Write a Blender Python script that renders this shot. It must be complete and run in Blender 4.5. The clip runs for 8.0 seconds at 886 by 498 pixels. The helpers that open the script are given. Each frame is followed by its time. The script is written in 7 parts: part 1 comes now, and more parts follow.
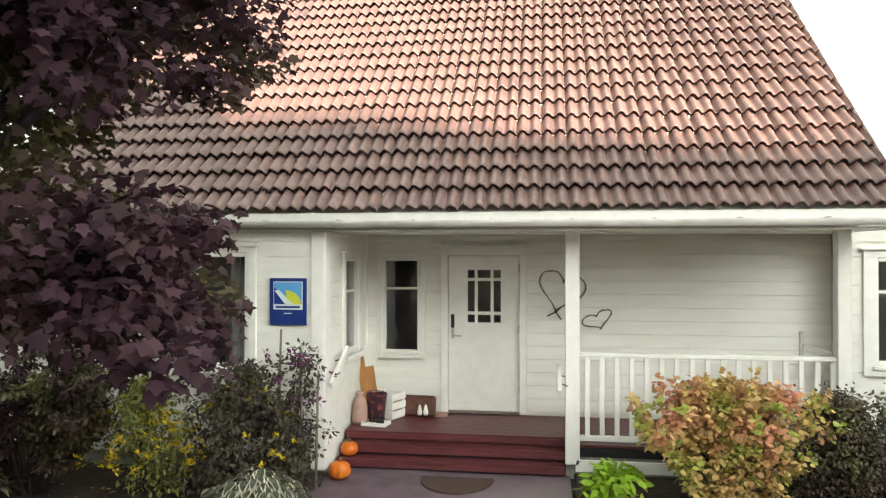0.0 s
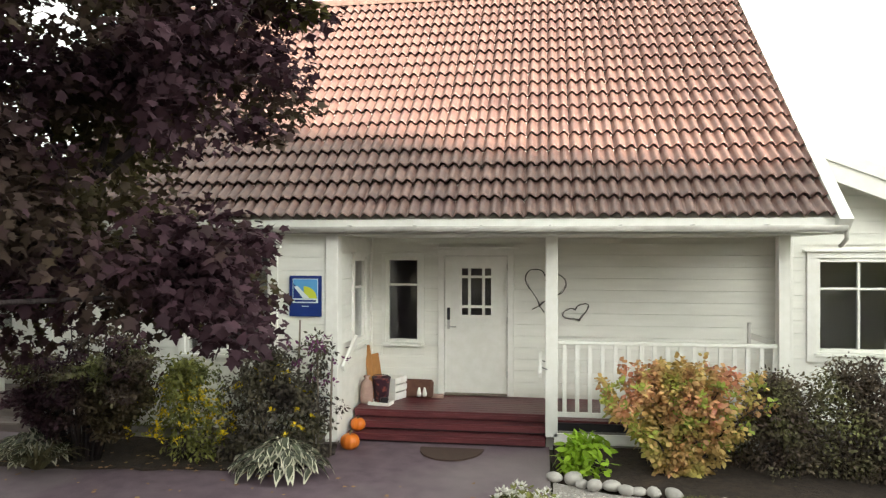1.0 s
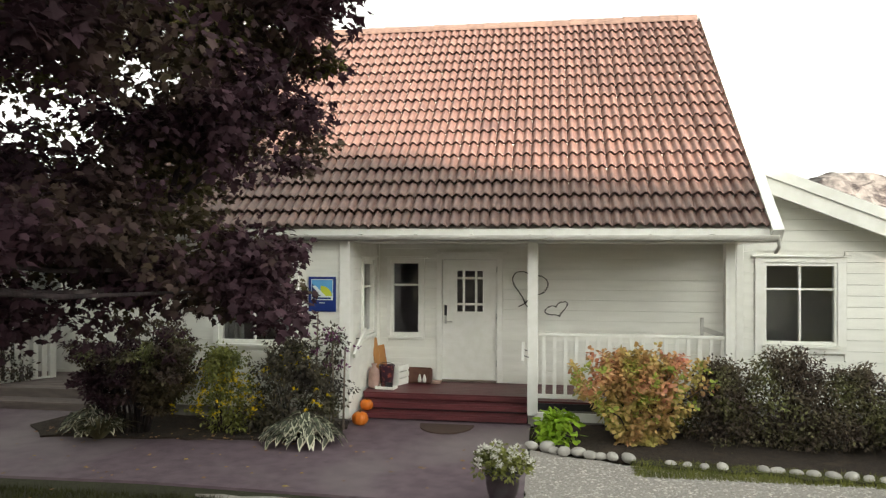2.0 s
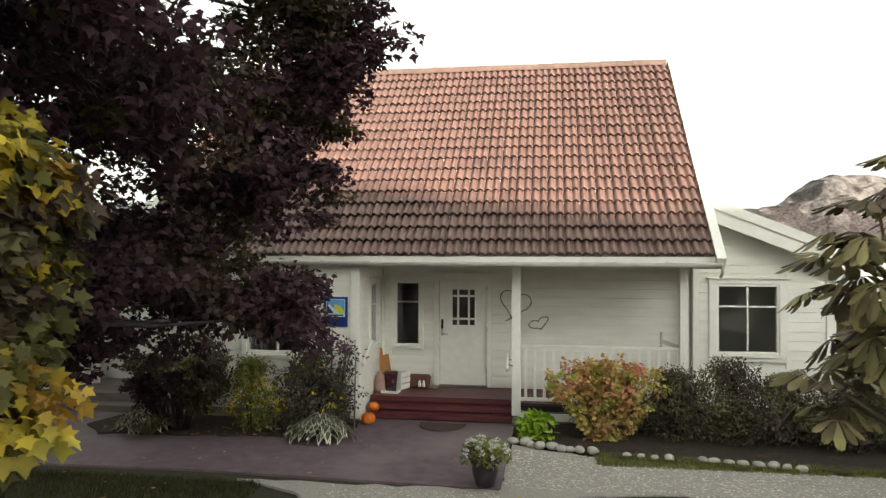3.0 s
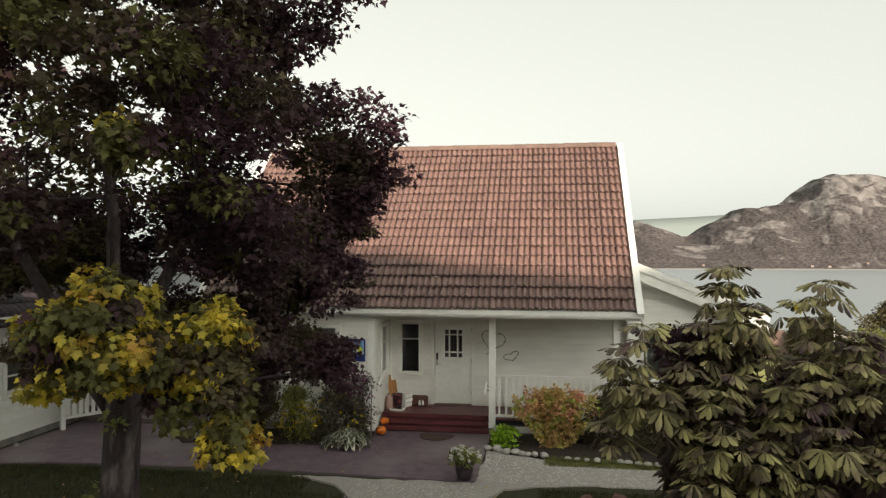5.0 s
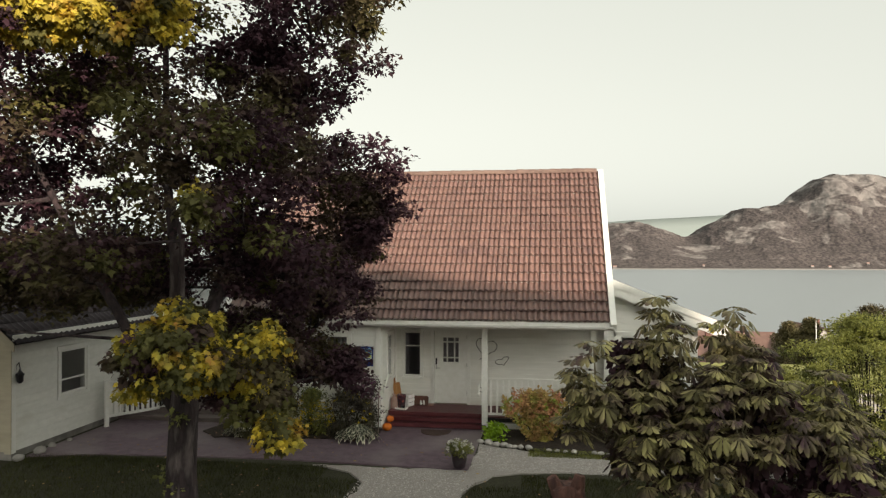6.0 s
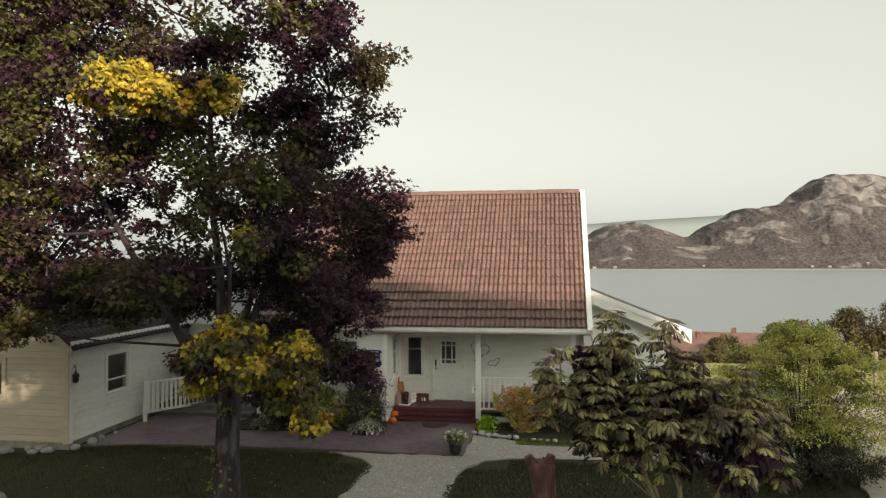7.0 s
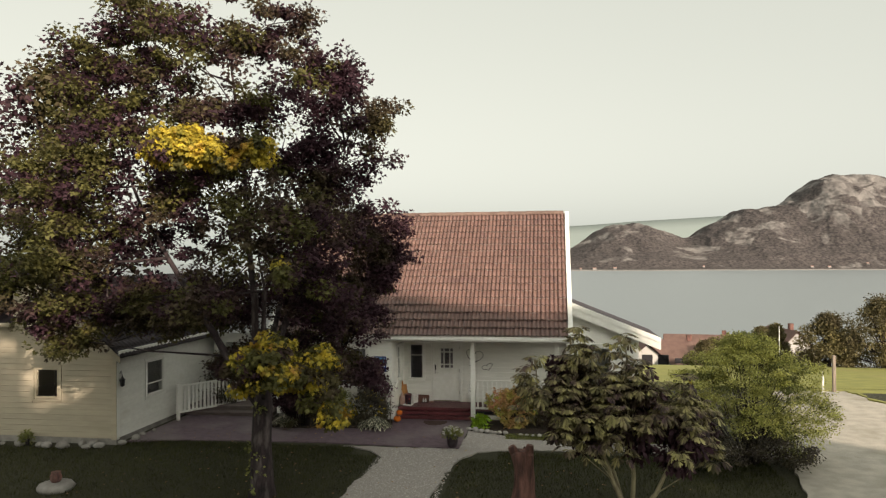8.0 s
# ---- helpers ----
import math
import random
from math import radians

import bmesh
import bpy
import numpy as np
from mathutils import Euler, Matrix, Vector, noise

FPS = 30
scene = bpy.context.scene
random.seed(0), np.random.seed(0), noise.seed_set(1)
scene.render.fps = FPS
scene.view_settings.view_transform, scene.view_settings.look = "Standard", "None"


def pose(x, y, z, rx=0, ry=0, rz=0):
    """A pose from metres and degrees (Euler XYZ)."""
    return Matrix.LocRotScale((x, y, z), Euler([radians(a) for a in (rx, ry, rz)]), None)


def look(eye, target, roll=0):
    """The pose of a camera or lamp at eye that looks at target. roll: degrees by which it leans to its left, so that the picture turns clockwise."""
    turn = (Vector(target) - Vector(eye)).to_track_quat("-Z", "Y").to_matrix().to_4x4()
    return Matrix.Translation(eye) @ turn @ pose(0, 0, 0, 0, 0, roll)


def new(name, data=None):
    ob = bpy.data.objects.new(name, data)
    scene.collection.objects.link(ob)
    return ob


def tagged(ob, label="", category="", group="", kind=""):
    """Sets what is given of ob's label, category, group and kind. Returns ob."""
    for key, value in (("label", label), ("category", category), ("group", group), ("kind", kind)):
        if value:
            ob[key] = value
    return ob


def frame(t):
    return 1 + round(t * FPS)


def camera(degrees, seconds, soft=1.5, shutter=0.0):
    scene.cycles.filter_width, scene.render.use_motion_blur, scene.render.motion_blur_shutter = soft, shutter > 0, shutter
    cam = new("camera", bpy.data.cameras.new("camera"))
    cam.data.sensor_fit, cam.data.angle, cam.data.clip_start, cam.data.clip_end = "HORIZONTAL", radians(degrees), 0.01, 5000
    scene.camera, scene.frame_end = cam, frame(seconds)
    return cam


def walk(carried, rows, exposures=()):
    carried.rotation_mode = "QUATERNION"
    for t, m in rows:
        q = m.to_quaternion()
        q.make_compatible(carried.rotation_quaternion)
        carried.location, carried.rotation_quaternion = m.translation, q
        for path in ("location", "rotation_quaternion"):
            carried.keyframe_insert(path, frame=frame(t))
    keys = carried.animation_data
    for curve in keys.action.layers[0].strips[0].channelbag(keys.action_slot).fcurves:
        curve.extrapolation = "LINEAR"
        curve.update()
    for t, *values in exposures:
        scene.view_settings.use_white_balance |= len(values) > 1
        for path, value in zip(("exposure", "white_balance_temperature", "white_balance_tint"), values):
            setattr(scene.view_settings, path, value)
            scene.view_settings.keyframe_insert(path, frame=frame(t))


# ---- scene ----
cam = camera(64.0, 8.0, soft=1.25, shutter=0.2)
PATH = [
    (0, (-0.242, -7.939, 2.473), (-0.524, -5.959, 2.489), -0.0),
    (0.5, (-0.177, -8.499, 2.523), (-0.452, -6.518, 2.529), 0.1),
    (1, (-0.044, -9.133, 2.54), (-0.323, -7.153, 2.544), 0.1),
    (2.5, (0.459, -11.474, 2.688), (0.163, -9.496, 2.702), 0.2),
    (3, (0.637, -12.367, 2.947), (0.34, -10.389, 2.964), 0.15),
    (3.5, (0.821, -13.302, 3.277), (0.524, -11.325, 3.289), 0.2),
    (4, (0.994, -14.269, 3.575), (0.696, -12.292, 3.589), 0.15),
    (4.5, (1.195, -15.322, 3.885), (0.896, -13.344, 3.9), 0.1),
    (6, (1.799, -18.624, 4.638), (1.498, -16.647, 4.654), 0.0),
    (6.5, (2.0, -19.849, 4.801), (1.699, -17.872, 4.819), -0.1),
    (7, (2.251, -21.144, 5.032), (1.949, -19.167, 5.051), -0.2),
    (7.5, (2.488, -22.544, 5.301), (2.185, -20.567, 5.32), -0.3),
    (8, (2.746, -23.917, 5.57), (2.443, -21.94, 5.593), -0.4),
]
EXPOSURES = [(0, 1.86, 6500, 28), (1, 1.72, 6520, 28), (2.5, 1.20, 6640, 28), (4.5, 0.60, 6730, 29), (6.5, 0.43, 6780, 29), (8, 0.33, 6840, 29)]
walk(cam, [(t, look(eye, target, roll)) for t, eye, target, roll in PATH], EXPOSURES)

# ---- sky and sun ----
SUN_ELEV, SUN_AZ = radians(18), radians(145)  # azimuth: 180 is straight behind the viewer of the facade
world = bpy.data.worlds.new("overcast_sky")
scene.world = world
world.use_nodes = True
wn, wl = world.node_tree.nodes, world.node_tree.links
wn.clear()
w_out = wn.new("ShaderNodeOutputWorld")
w_bg = wn.new("ShaderNodeBackground")
w_sky = wn.new("ShaderNodeTexSky")
w_sky.sky_type, w_sky.sun_disc = "NISHITA", False
w_sky.sun_elevation, w_sky.sun_rotation = SUN_ELEV, SUN_AZ
w_sky.dust_density = 4.0
w_grey = wn.new("ShaderNodeRGBToBW")  # thin cloud scatters the sky's light without its blue
w_haze = wn.new("ShaderNodeMix")
w_haze.data_type, w_haze.blend_type, w_haze.clamp_result = "RGBA", "MULTIPLY", False
w_haze.inputs["Factor"].default_value = 1.0
w_haze.inputs["B"].default_value = (0.074, 0.084, 0.070, 1)
w_mix = wn.new("ShaderNodeMix")
w_mix.data_type, w_mix.blend_type, w_mix.clamp_result = "RGBA", "ADD", False
w_mix.inputs["Factor"].default_value = 1.0
w_mix.inputs["B"].default_value = (0.358, 0.434, 0.366, 1)
wl.new(w_sky.outputs["Color"], w_grey.inputs["Color"])
wl.new(w_grey.outputs["Val"], w_haze.inputs["A"])
wl.new(w_haze.outputs["Result"], w_mix.inputs["A"])
wl.new(w_mix.outputs["Result"], w_bg.inputs["Color"])
w_bg.inputs["Strength"].default_value = 1.0
wl.new(w_bg.outputs["Background"], w_out.inputs["Surface"])

sun = new("sun", bpy.data.lights.new("sun", "SUN"))
sun.data.energy, sun.data.angle, sun.data.color = 5.0, radians(0.5), (1.0, 0.95, 0.72)
sun_dir = Vector((math.sin(SUN_AZ) * math.cos(SUN_ELEV), math.cos(SUN_AZ) * math.cos(SUN_ELEV), math.sin(SUN_ELEV)))
sun.matrix_world = look(sun_dir * 60, (0, 0, 0))


# ---- materials ----
def material(name, c1, c2, scale=6.0, rough=0.7, bump=0.15, bump_scale=None, c3=None, scale3=0.6, spot=0.6,
             random_value=0.0, metallic=0.0, stretch=(1, 1, 1), spec=0.4, bump_dist=0.01, trans=0.0):
    """Two-scale procedural surface in world position: grain between c1 and c2, larger stains towards c3."""
    m = bpy.data.materials.new(name)
    m.use_nodes = True
    n, k = m.node_tree.nodes, m.node_tree.links
    n.clear()
    out = n.new("ShaderNodeOutputMaterial")
    bsdf = n.new("ShaderNodeBsdfPrincipled")
    k.new(bsdf.outputs["BSDF"], out.inputs["Surface"])
    geo = n.new("ShaderNodeNewGeometry")
    mp = n.new("ShaderNodeMapping")
    mp.inputs["Scale"].default_value = stretch
    k.new(geo.outputs["Position"], mp.inputs["Vector"])

    def noise_tex(s, detail=4.0):
        t = n.new("ShaderNodeTexNoise")
        t.inputs["Scale"].default_value, t.inputs["Detail"].default_value = s, detail
        k.new(mp.outputs["Vector"], t.inputs["Vector"])
        return t.outputs["Fac"]

    def mixed(a, b, f):
        x = n.new("ShaderNodeMix")
        x.data_type = "RGBA"
        for key, v in (("A", a), ("B", b)):
            if isinstance(v, tuple):
                x.inputs[key].default_value = (*v, 1)
            else:
                k.new(v, x.inputs[key])
        k.new(f, x.inputs["Factor"])
        return x.outputs["Result"]

    def ramp(f, lo, hi):
        r = n.new("ShaderNodeMapRange")
        r.inputs["From Min"].default_value, r.inputs["From Max"].default_value = lo, hi
        k.new(f, r.inputs["Value"])
        return r.outputs["Result"]

    col = mixed(c1, c2, ramp(noise_tex(scale), 0.35, 0.65))
    if c3:
        col = mixed(col, c3, ramp(noise_tex(scale3, 5.0), spot, spot + 0.18))
    if random_value:
        info = n.new("ShaderNodeObjectInfo")
        add = n.new("ShaderNodeMath")
        add.operation = "ADD"
        k.new(info.outputs["Random"], add.inputs[0])
        k.new(geo.outputs["Random Per Island"], add.inputs[1])
        fr = n.new("ShaderNodeMath")
        fr.operation = "FRACT"
        k.new(add.outputs[0], fr.inputs[0])
        hsv = n.new("ShaderNodeHueSaturation")
        val = ramp(fr.outputs[0], 0.0, 1.0)
        mr = n.new("ShaderNodeMapRange")
        mr.inputs["To Min"].default_value, mr.inputs["To Max"].default_value = 1 - random_value, 1 + random_value
        k.new(val, mr.inputs["Value"])
        k.new(mr.outputs["Result"], hsv.inputs["Value"])
        k.new(col, hsv.inputs["Color"])
        col = hsv.outputs["Color"]
    k.new(col, bsdf.inputs["Base Color"])
    bsdf.inputs["Roughness"].default_value = rough
    bsdf.inputs["Metallic"].default_value = metallic
    bsdf.inputs["Specular IOR Level"].default_value = spec
    if bump:
        b = n.new("ShaderNodeBump")
        b.inputs["Strength"].default_value, b.inputs["Distance"].default_value = bump, bump_dist
        k.new(noise_tex(bump_scale or scale * 2.5), b.inputs["Height"])
        k.new(b.outputs["Normal"], bsdf.inputs["Normal"])
    if trans:
        bsdf.inputs["Specular IOR Level"].default_value = min(spec, 0.18)
        tr = n.new("ShaderNodeBsdfTranslucent")
        k.new(col, tr.inputs["Color"])
        ms = n.new("ShaderNodeMixShader")
        ms.inputs["Fac"].default_value = trans
        k.new(bsdf.outputs["BSDF"], ms.inputs[1])
        k.new(tr.outputs["BSDF"], ms.inputs[2])
        k.new(ms.outputs["Shader"], out.inputs["Surface"])
    return m


def glass_material(name):
    m = bpy.data.materials.new(name)
    m.use_nodes = True
    b = m.node_tree.nodes["Principled BSDF"]
    b.inputs["Base Color"].default_value = (0.80, 0.82, 0.82, 1)
    b.inputs["Roughness"].default_value = 0.015
    b.inputs["IOR"].default_value = 1.5
    b.inputs["Transmission Weight"].default_value = 1.0
    return m


M_WHITE = material("white_painted_wood", (0.80, 0.79, 0.74), (0.74, 0.73, 0.68), 5, 0.5, 0.12, 40, (0.66, 0.64, 0.57), 0.9, 0.60, 0.03, stretch=(0.35, 1, 2.0))
M_TRIM = material("white_trim_paint", (0.82, 0.81, 0.77), (0.77, 0.76, 0.71), 8, 0.42, 0.08, 60, (0.64, 0.62, 0.56), 1.5, 0.66)
M_CREAM = material("cream_painted_wood", (0.42, 0.365, 0.275), (0.37, 0.322, 0.242), 5, 0.55, 0.12, 40, (0.32, 0.285, 0.205), 0.9, 0.60, 0.04, stretch=(0.35, 1, 2.0))
M_TILE = material("red_concrete_tile", (0.206, 0.119, 0.096), (0.140, 0.080, 0.072), 9, 0.45, 0.3, 90, (0.098, 0.056, 0.060), 1.1, 0.60, 0.11, spec=0.7)
# one dark colour for edge dirt and the shadow under each lap
M_TILE_EDGE = material("weathered_shaded_tile_edge", (0.150, 0.086, 0.074), (0.090, 0.054, 0.050), 14, 0.9, 0.3, 90, (0.030, 0.026, 0.024), 3.0, 0.55, 0.1, spec=0.2)
M_RIDGE = material("ridge_tile", (0.19, 0.125, 0.10), (0.14, 0.092, 0.078), 9, 0.75, 0.3, 90, (0.22, 0.15, 0.12), 1.6, 0.55, 0.12)
M_DARKROOF = material("dark_roofing", (0.046, 0.034, 0.040), (0.028, 0.021, 0.025), 6, 0.7, 0.3, 50, (0.09, 0.08, 0.075), 0.8, 0.6, 0.15)
M_PALEROOF = material("pale_sheet_roofing", (0.62, 0.63, 0.62), (0.52, 0.53, 0.53), 3, 0.42, 0.05, 20, (0.40, 0.41, 0.40), 0.7, 0.6)
M_GUTTER = material("grey_white_gutter", (0.55, 0.53, 0.50), (0.45, 0.43, 0.40), 7, 0.42, 0.06, 30, (0.26, 0.24, 0.22), 1.6, 0.62)
M_DECK = material("red_brown_deck_stain", (0.126, 0.030, 0.034), (0.090, 0.021, 0.025), 14, 0.42, 0.25, 60, (0.13, 0.052, 0.042), 1.7, 0.60, 0.12, stretch=(0.25, 1, 1))
M_GREYDECK = material("weathered_deck_boards", (0.19, 0.148, 0.138), (0.125, 0.097, 0.092), 12, 0.75, 0.3, 60, (0.14, 0.12, 0.11), 1.3, 0.58, 0.15, stretch=(0.25, 1, 1))
M_CONC = material("foundation_concrete", (0.30, 0.28, 0.26), (0.22, 0.205, 0.19), 5, 0.85, 0.4, 40, (0.14, 0.125, 0.115), 0.9, 0.56)
M_APRON = material("worn_asphalt_paving", (0.150, 0.103, 0.124), (0.108, 0.073, 0.090), 5, 0.74, 0.4, 160, (0.220, 0.184, 0.186), 0.34, 0.48)
M_GRAVEL = material("pale_gravel", (0.44, 0.40, 0.37), (0.27, 0.245, 0.225), 55, 0.9, 0.9, 80, (0.20, 0.18, 0.15), 0.7, 0.60, bump_dist=0.02)
M_PEBBLE = material("gravel_stones", (0.56, 0.52, 0.48), (0.38, 0.35, 0.33), 30, 0.85, 0.3, 90, random_value=0.35)
M_ROAD = material("gravel_road_surface", (0.50, 0.455, 0.39), (0.38, 0.345, 0.295), 2.2, 0.92, 0.8, 45, (0.29, 0.265, 0.21), 0.45, 0.52, bump_dist=0.03)
M_LAWN = material("lawn_soil_and_grass", (0.042, 0.042, 0.018), (0.029, 0.027, 0.014), 18, 0.9, 0.8, 60, (0.060, 0.056, 0.020), 0.6, 0.60, bump_dist=0.03)
M_BLADE = material("grass_blades", (0.060, 0.064, 0.020), (0.034, 0.035, 0.014), 3, 0.6, 0, None, (0.12, 0.11, 0.035), 0.5, 0.62, 0.25, trans=0.25)
M_SOIL = material("dark_bed_soil", (0.045, 0.030, 0.022), (0.026, 0.018, 0.014), 14, 0.95, 0.9, 40, (0.075, 0.050, 0.035), 2.0, 0.58, bump_dist=0.03)
M_STONE = material("pale_rounded_stone", (0.46, 0.43, 0.40), (0.34, 0.32, 0.30), 9, 0.82, 0.4, 50, (0.22, 0.21, 0.19), 3.0, 0.58, 0.15)
M_BARK = material("dark_furrowed_bark", (0.050, 0.034, 0.036), (0.016, 0.011, 0.013), 11, 0.92, 1.0, 24, (0.150, 0.122, 0.118), 5.5, 0.54, stretch=(1, 1, 0.3), bump_dist=0.03)
M_PALEBARK = material("pale_olive_bark", (0.30, 0.26, 0.16), (0.20, 0.17, 0.10), 9, 0.8, 0.4, 30, (0.12, 0.10, 0.07), 2.2, 0.60, stretch=(1, 1, 0.4))
M_STUMP = material("reddish_stripped_wood", (0.200, 0.095, 0.074), (0.080, 0.040, 0.036), 9, 0.85, 1.0, 26, (0.22, 0.14, 0.11), 2.5, 0.60, stretch=(1, 1, 0.25), bump_dist=0.03)
# maple leaves in two copies: dark for shaded parts, olive for sunlit ones
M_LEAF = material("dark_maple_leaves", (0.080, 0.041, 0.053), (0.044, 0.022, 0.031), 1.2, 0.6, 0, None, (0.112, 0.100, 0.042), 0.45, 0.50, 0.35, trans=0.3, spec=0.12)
M_LEAF_LIT = material("sunlit_olive_maple_leaves", (0.120, 0.116, 0.036), (0.072, 0.066, 0.026), 2.2, 0.55, 0, None, (0.14, 0.11, 0.03), 0.9, 0.60, 0.40, trans=0.30, spec=0.2)
M_YELLOW = material("yellow_maple_leaves", (0.62, 0.46, 0.05), (0.25, 0.22, 0.04), 3.4, 0.5, 0, None, (0.38, 0.17, 0.04), 1.9, 0.54, 0.42, trans=0.30)
M_CHESTNUT = material("chestnut_leaves", (0.290, 0.262, 0.108), (0.070, 0.041, 0.047), 2.6, 0.58, 0.1, 60, (0.16, 0.13, 0.055), 1.1, 0.62, 0.75, trans=0.18, spec=0.25)
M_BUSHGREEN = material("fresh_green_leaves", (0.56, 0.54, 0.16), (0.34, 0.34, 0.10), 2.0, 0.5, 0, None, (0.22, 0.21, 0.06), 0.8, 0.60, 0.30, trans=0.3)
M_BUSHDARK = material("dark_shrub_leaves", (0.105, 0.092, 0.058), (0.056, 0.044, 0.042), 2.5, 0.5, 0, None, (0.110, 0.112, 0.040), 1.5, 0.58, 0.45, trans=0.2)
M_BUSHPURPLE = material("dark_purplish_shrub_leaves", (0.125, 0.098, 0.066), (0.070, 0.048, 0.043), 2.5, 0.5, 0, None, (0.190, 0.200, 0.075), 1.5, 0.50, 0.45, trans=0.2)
M_BUSHMID = material("green_shrub_leaves", (0.235, 0.245, 0.066), (0.135, 0.145, 0.048), 2.5, 0.5, 0, None, (0.12, 0.12, 0.035), 1.5, 0.60, 0.35, trans=0.25)
M_AUTUMN = material("autumn_shrub_leaves", (0.50, 0.43, 0.13), (0.64, 0.25, 0.18), 2.6, 0.5, 0, None, (0.36, 0.46, 0.08), 1.3, 0.55, 0.30, trans=0.3)
M_YOUNG = material("yellow_green_shrub_leaves", (0.44, 0.50, 0.11), (0.30, 0.38, 0.08), 3.0, 0.5, 0, None, (0.60, 0.46, 0.16), 2.0, 0.56, 0.25, trans=0.3)
M_LIME = material("lime_green_leaves", (0.32, 0.50, 0.040), (0.21, 0.36, 0.030), 6, 0.45, 0, None, random_value=0.2, c3=(0.30, 0.36, 0.05), scale3=4, trans=0.3)
M_HOSTA = material("hosta_leaf_green", (0.060, 0.068, 0.036), (0.036, 0.040, 0.024), 14, 0.45, 0.1, 40, random_value=0.25)
M_HOSTAEDGE = material("hosta_leaf_cream_edge", (0.66, 0.63, 0.50), (0.52, 0.50, 0.38), 20, 0.5, 0, None, random_value=0.15)
M_FLOWER_Y = material("yellow_petals", (0.75, 0.58, 0.02), (0.65, 0.46, 0.02), 20, 0.5, 0, None, random_value=0.15, trans=0.2)
M_FLOWER_P = material("purple_petals", (0.20, 0.055, 0.15), (0.13, 0.035, 0.10), 20, 0.5, 0, None, random_value=0.25, trans=0.2)
M_FLOWER_W = material("white_petals", (0.72, 0.70, 0.64), (0.62, 0.60, 0.55), 20, 0.5, 0, None, random_value=0.1, trans=0.2)
M_PUMPKIN = material("orange_pumpkin_skin", (0.68, 0.17, 0.012), (0.58, 0.13, 0.010), 12, 0.4, 0.1, 40, (0.62, 0.22, 0.03), 4, 0.6)
M_STEM = material("dry_stem", (0.20, 0.16, 0.08), (0.13, 0.10, 0.05), 20, 0.8, 0.3)
M_WOOD = material("varnished_pine", (0.42, 0.19, 0.055), (0.33, 0.14, 0.04), 12, 0.45, 0.2, 50, (0.25, 0.10, 0.03), 2, 0.6, stretch=(1, 1, 0.2))
M_OLDWOOD = material("grey_weathered_wood", (0.26, 0.21, 0.17), (0.17, 0.14, 0.11), 12, 0.8, 0.4, 50, (0.11, 0.09, 0.07), 2, 0.6, stretch=(1, 1, 0.2))
M_BROWN = material("brown_leather", (0.13, 0.055, 0.035), (0.10, 0.038, 0.026), 12, 0.5, 0.2, 60, (0.07, 0.03, 0.02), 3, 0.6)
M_PINK = material("faded_pink_card", (0.42, 0.27, 0.23), (0.34, 0.21, 0.18), 9, 0.7, 0.1, 40, (0.26, 0.16, 0.13), 3, 0.6)
M_DRYBLADE = material("pale_arching_leaves", (0.16, 0.145, 0.075), (0.095, 0.085, 0.045), 6, 0.6, 0, None, (0.26, 0.235, 0.14), 2.0, 0.56, 0.3, trans=0.2)
M_BURGUNDY = material("burgundy_patterned_enamel", (0.050, 0.018, 0.032), (0.026, 0.010, 0.020), 8, 0.35, 0.1, 40, (0.34, 0.10, 0.07), 16, 0.52)
M_MAT = material("brown_coir", (0.085, 0.050, 0.038), (0.050, 0.030, 0.025), 50, 0.95, 0.8, 150, (0.13, 0.075, 0.055), 5, 0.6)
M_BLACK = material("black_plastic", (0.022, 0.020, 0.024), (0.014, 0.013, 0.016), 12, 0.4, 0.1, 40)
M_POT = material("dark_glazed_pot", (0.042, 0.026, 0.034), (0.024, 0.015, 0.020), 12, 0.35, 0.1, 40, (0.05, 0.045, 0.05), 4, 0.6)
M_TWIG = material("bent_dark_twigs", (0.030, 0.022, 0.020), (0.018, 0.014, 0.013), 30, 0.8, 0.3)
M_STEEL = material("brushed_steel", (0.55, 0.54, 0.52), (0.48, 0.47, 0.45), 20, 0.3, 0.05, metallic=1.0)
M_ROOM = material("dim_room_plaster", (0.40, 0.35, 0.38), (0.32, 0.28, 0.31), 3, 0.9, 0.05)
M_CURTAIN = material("grey_curtain_cloth", (0.46, 0.44, 0.44), (0.36, 0.34, 0.35), 8, 0.9, 0.2, 20, stretch=(6, 6, 0.3))
M_BLUE = material("navy_enamel", (0.012, 0.035, 0.19), (0.010, 0.030, 0.16), 8, 0.3, 0.03)
M_SKYBLUE = material("light_blue_enamel", (0.10, 0.36, 0.66), (0.09, 0.33, 0.62), 8, 0.3, 0.03)
M_LEMON = material("yellow_green_enamel", (0.58, 0.62, 0.06), (0.54, 0.58, 0.05), 8, 0.3, 0.03)
M_PALE = material("pale_enamel", (0.72, 0.78, 0.78), (0.68, 0.74, 0.74), 8, 0.3, 0.03)
M_GLASS = glass_material("window_glass")


